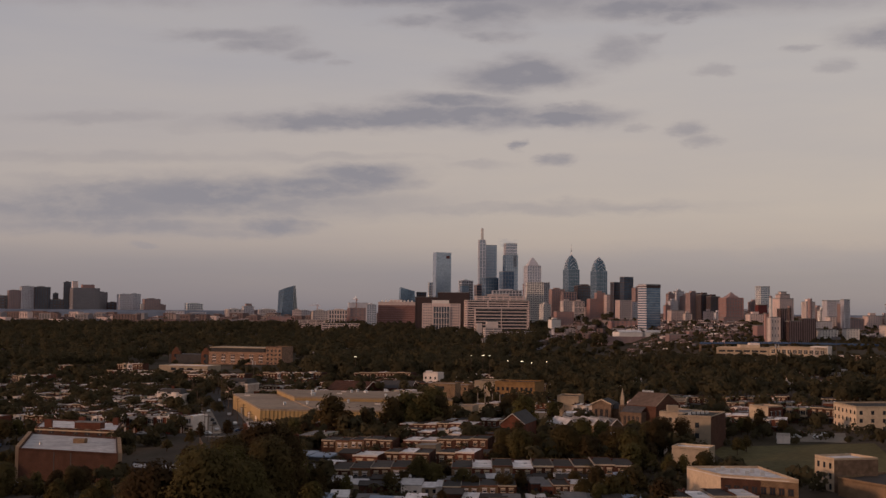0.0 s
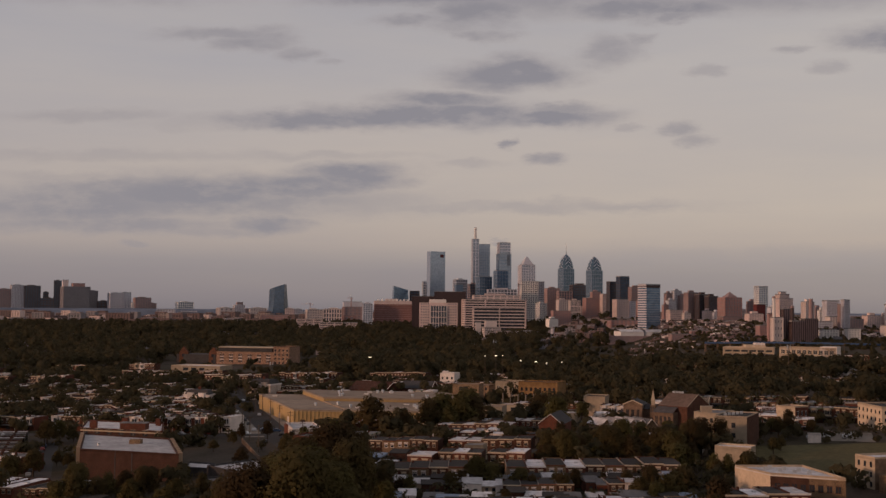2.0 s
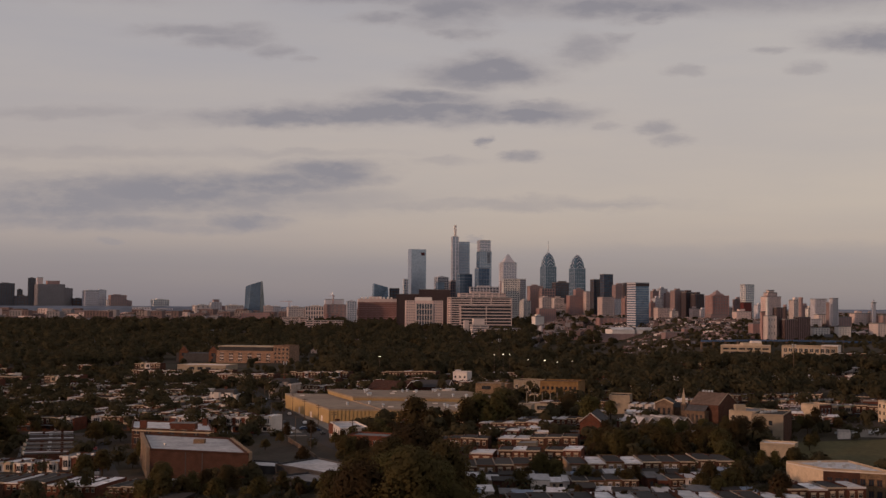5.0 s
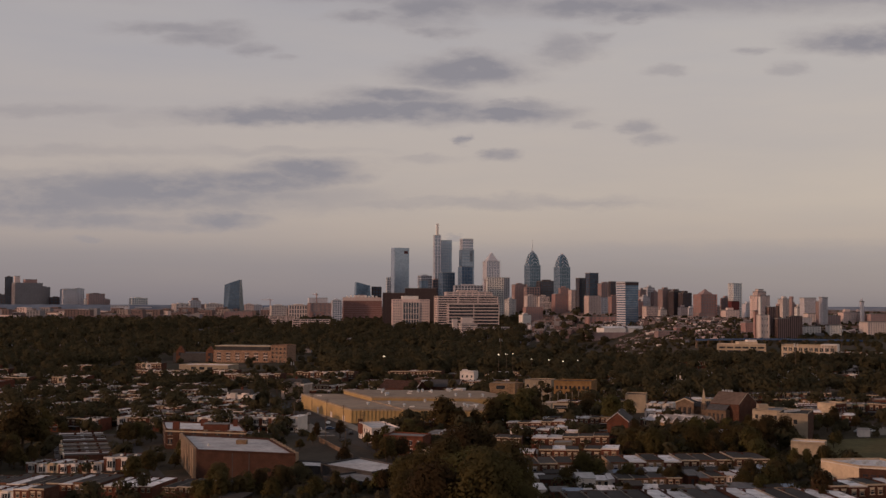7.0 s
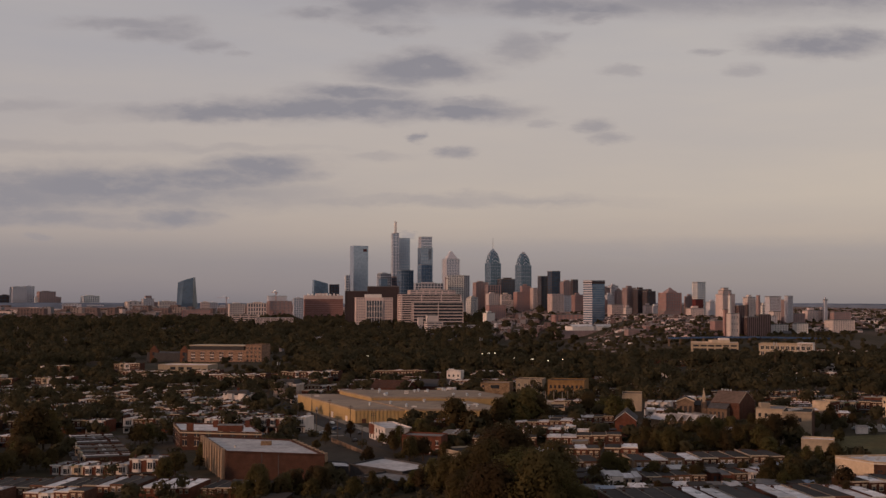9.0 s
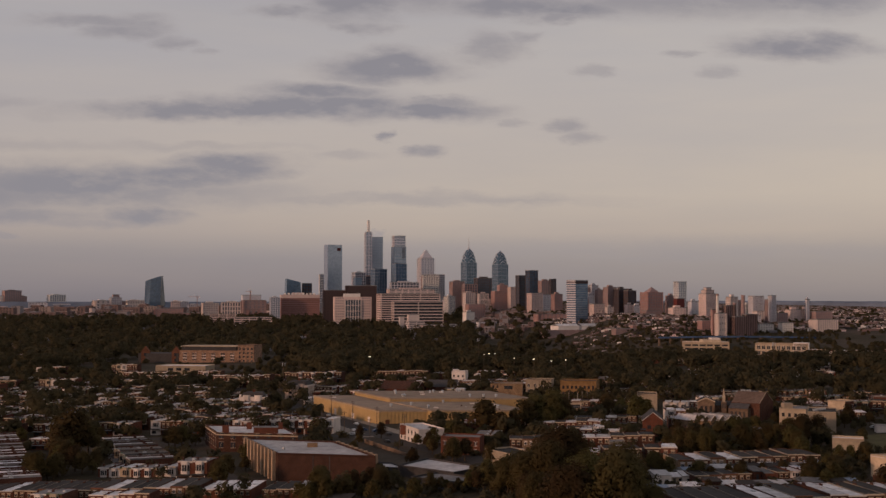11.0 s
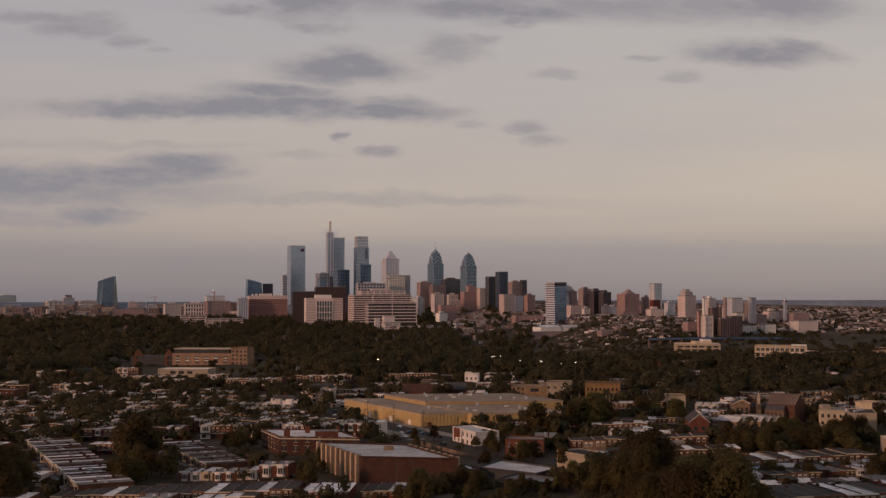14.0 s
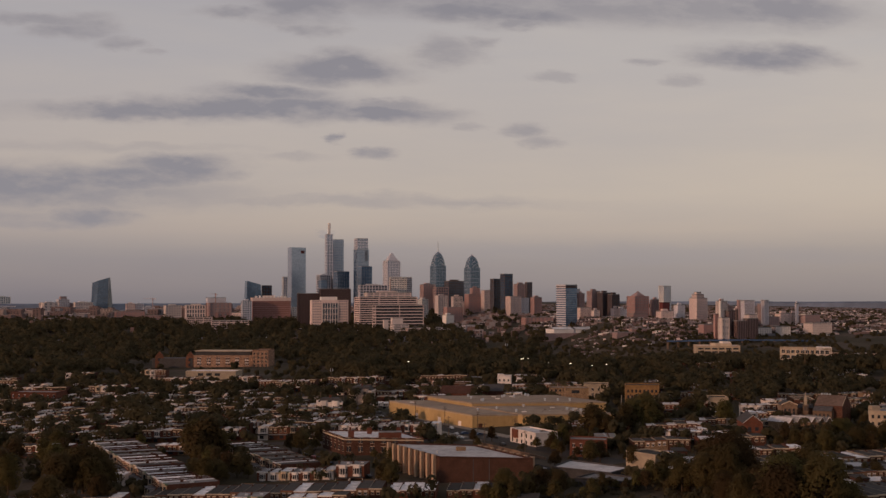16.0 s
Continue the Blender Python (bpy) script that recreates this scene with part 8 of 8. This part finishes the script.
# ---- the clouds: one far backdrop of drifting banks ----
def cloud_material(banks):
    mat = bpy.data.materials.new("cloud_banks")
    mat.use_nodes = True
    n, l = mat.node_tree.nodes, mat.node_tree.links
    n.clear()
    out = n.new("ShaderNodeOutputMaterial")
    co = n.new("ShaderNodeTexCoord")

    def math_node(op, a, b=None, clamp=False):
        m = n.new("ShaderNodeMath")
        m.operation, m.use_clamp = op, clamp
        for i, v in enumerate((a, b)):
            if v is None:
                continue
            if isinstance(v, (int, float)):
                m.inputs[i].default_value = v
            else:
                l.new(v, m.inputs[i])
        return m.outputs[0]

    xyz = n.new("ShaderNodeSeparateXYZ")
    l.new(co.outputs["Object"], xyz.inputs[0])
    flat = n.new("ShaderNodeCombineXYZ")
    l.new(math_node("DIVIDE", xyz.outputs["X"], xyz.outputs["Y"]), flat.inputs["X"])
    l.new(math_node("DIVIDE", math_node("SUBTRACT", xyz.outputs["Z"], 62.0), xyz.outputs["Y"]), flat.inputs["Y"])
    stretch = n.new("ShaderNodeMapping")
    stretch.inputs["Scale"].default_value = (1.0, 2.6, 1.0)
    l.new(flat.outputs[0], stretch.inputs["Vector"])
    warp = n.new("ShaderNodeTexNoise")
    warp.inputs["Scale"].default_value, warp.inputs["Detail"].default_value, warp.inputs["Roughness"].default_value = 22, 6, 0.6
    l.new(stretch.outputs[0], warp.inputs["Vector"])
    sub = n.new("ShaderNodeVectorMath")
    sub.operation = "SUBTRACT"
    sub.inputs[1].default_value = (0.5, 0.5, 0.5)
    l.new(warp.outputs["Color"], sub.inputs[0])
    sc = n.new("ShaderNodeVectorMath")
    sc.operation = "MULTIPLY"
    sc.inputs[1].default_value = (0.06, 0.019, 0)
    l.new(sub.outputs[0], sc.inputs[0])
    add = n.new("ShaderNodeVectorMath")
    add.operation = "ADD"
    l.new(flat.outputs[0], add.inputs[0])
    l.new(sc.outputs[0], add.inputs[1])
    fine = n.new("ShaderNodeTexNoise")
    fine.inputs["Scale"].default_value, fine.inputs["Detail"].default_value, fine.inputs["Roughness"].default_value = 14, 7, 0.62
    l.new(stretch.outputs[0], fine.inputs["Vector"])
    total = None
    for u, v, ru, rv, amount in banks:
        d = n.new("ShaderNodeVectorMath")
        d.operation = "SUBTRACT"
        d.inputs[1].default_value = (u, v, 0)
        l.new(add.outputs[0], d.inputs[0])
        e = n.new("ShaderNodeVectorMath")
        e.operation = "DIVIDE"
        e.inputs[1].default_value = (ru, rv, 1)
        l.new(d.outputs[0], e.inputs[0])
        f = n.new("ShaderNodeVectorMath")
        f.operation = "LENGTH"
        l.new(e.outputs[0], f.inputs[0])
        g = n.new("ShaderNodeMapRange")
        g.interpolation_type = "SMOOTHSTEP"
        g.inputs[1].default_value, g.inputs[2].default_value = 1.5, 0.3
        g.inputs[3].default_value, g.inputs[4].default_value = 0, amount
        l.new(f.outputs["Value"], g.inputs[0])
        total = g.outputs[0] if total is None else math_node("MAXIMUM", total, g.outputs[0])
    wisp = n.new("ShaderNodeMapRange")
    wisp.inputs[1].default_value, wisp.inputs[2].default_value = 0.25, 0.52
    wisp.inputs[3].default_value, wisp.inputs[4].default_value = 0.5, 1.15
    l.new(fine.outputs[0], wisp.inputs[0])
    mask = math_node("MULTIPLY", total, wisp.outputs[0], True)
    emit = n.new("ShaderNodeEmission")
    tone = n.new("ShaderNodeMixRGB")
    tone.inputs[1].default_value = (0.345, 0.308, 0.312, 1)
    tone.inputs[2].default_value = (0.262, 0.25, 0.277, 1)
    l.new(mask, tone.inputs[0])
    l.new(tone.outputs[0], emit.inputs["Color"])
    clear = n.new("ShaderNodeBsdfTransparent")
    mix = n.new("ShaderNodeMixShader")
    l.new(mask, mix.inputs[0])
    l.new(clear.outputs[0], mix.inputs[1])
    l.new(emit.outputs[0], mix.inputs[2])
    l.new(mix.outputs[0], out.inputs[0])
    return mat


def cloud_backdrop():
    banks = []

    def bank(px, py, rx, ry, amount):
        px += -42 + 12 * soft((px - 850) / 250) + 55 * soft((px - 1100) / 400)
        banks.append(((px - 784) / 2100, (531 - py) / 2100, rx * 1.12 / 2100, ry * 1.2 / 2100, amount))
    bank(825, 118, 112, 24, 0.95)
    bank(830, 108, 60, 22, 0.95)
    bank(1000, 82, 60, 24, 0.7)
    bank(1040, 62, 26, 10, 0.6)
    bank(480, 198, 190, 15, 0.85)
    bank(620, 192, 160, 20, 0.95)
    bank(760, 190, 130, 20, 0.95)
    bank(880, 196, 130, 15, 0.9)
    bank(700, 162, 100, 15, 0.9)
    bank(910, 180, 70, 9, 0.7)
    bank(40, 350, 240, 34, 0.8)
    bank(260, 330, 240, 32, 0.85)
    bank(430, 318, 150, 24, 0.85)
    bank(540, 292, 100, 16, 0.85)
    bank(560, 305, 80, 20, 0.85)
    bank(90, 385, 240, 14, 0.7)
    bank(390, 382, 70, 15, 0.8)
    bank(300, 395, 120, 9, 0.5)
    bank(150, 422, 26, 5, 0.5)
    bank(820, 352, 330, 10, 0.4)
    bank(1000, 353, 160, 5, 0.4)
    bank(885, 270, 34, 9, 0.7)
    bank(822, 240, 20, 7, 0.8)
    bank(745, 276, 60, 7, 0.35)
    bank(1115, 220, 34, 12, 0.6)
    bank(1150, 238, 34, 9, 0.5)
    bank(1030, 214, 20, 6, 0.4)
    bank(1165, 120, 28, 8, 0.42)
    bank(1350, 112, 30, 9, 0.42)
    bank(1300, 82, 30, 7, 0.5)
    bank(1480, 66, 120, 20, 0.85)
    bank(1540, 58, 60, 20, 0.8)
    bank(1060, 0, 170, 20, 0.9)
    bank(960, -20, 330, 30, 0.72)
    bank(700, -30, 260, 20, 0.9)
    bank(1300, -24, 360, 34, 0.7)
    bank(1500, -30, 150, 30, 0.8)
    bank(760, 5, 80, 30, 0.85)
    bank(640, 20, 60, 11, 0.7)
    bank(785, 47, 48, 11, 0.8)
    bank(1105, 18, 26, 12, 0.7)
    bank(300, 40, 110, 12, 0.65)
    bank(370, 58, 70, 16, 0.7)
    bank(445, 76, 34, 10, 0.6)
    bank(500, 92, 24, 5, 0.4)
    bank(60, 190, 150, 10, 0.4)
    bank(330, 205, 160, 10, 0.3)
    bank(100, 262, 300, 10, 0.3)
    bank(480, 262, 160, 7, 0.3)
    bank(40, 300, 120, 9, 0.35)
    bank(800, 410, 16, 4, 0.5)
    bank(160, -40, 300, 22, 0.5)
    bank(1250, 440, 500, 16, 0.25)

    bank(200, 345, 420, 26, 0.75)
    bank(120, 318, 200, 16, 0.7)
    me = Mesh()
    steps = 60
    for i in range(steps):
        us = [-0.62 + 1.24 * k / steps for k in (i, i + 1)]
        zs = []
        for u in us:
            k = 1.82e-4 + 9.3e-4 * u
            zs.append(min(4900 / math.hypot(1, u), 1 / max(k, 1e-5)))
        q = [(u * d, d, 62 + v * d) for (u, d), v in (((us[0], zs[0]), -0.008), ((us[1], zs[1]), -0.008), ((us[1], zs[1]), 0.30), ((us[0], zs[0]), 0.30))]
        me.face(q, 0, [(us[0], -0.008), (us[1], -0.008), (us[1], 0.30), (us[0], 0.30)])
    return tagged(new("backdrop", me.data("backdrop", [cloud_material(banks)])), "grey evening cloud banks in the far sky", "sky", kind="structure")


cloud_backdrop()
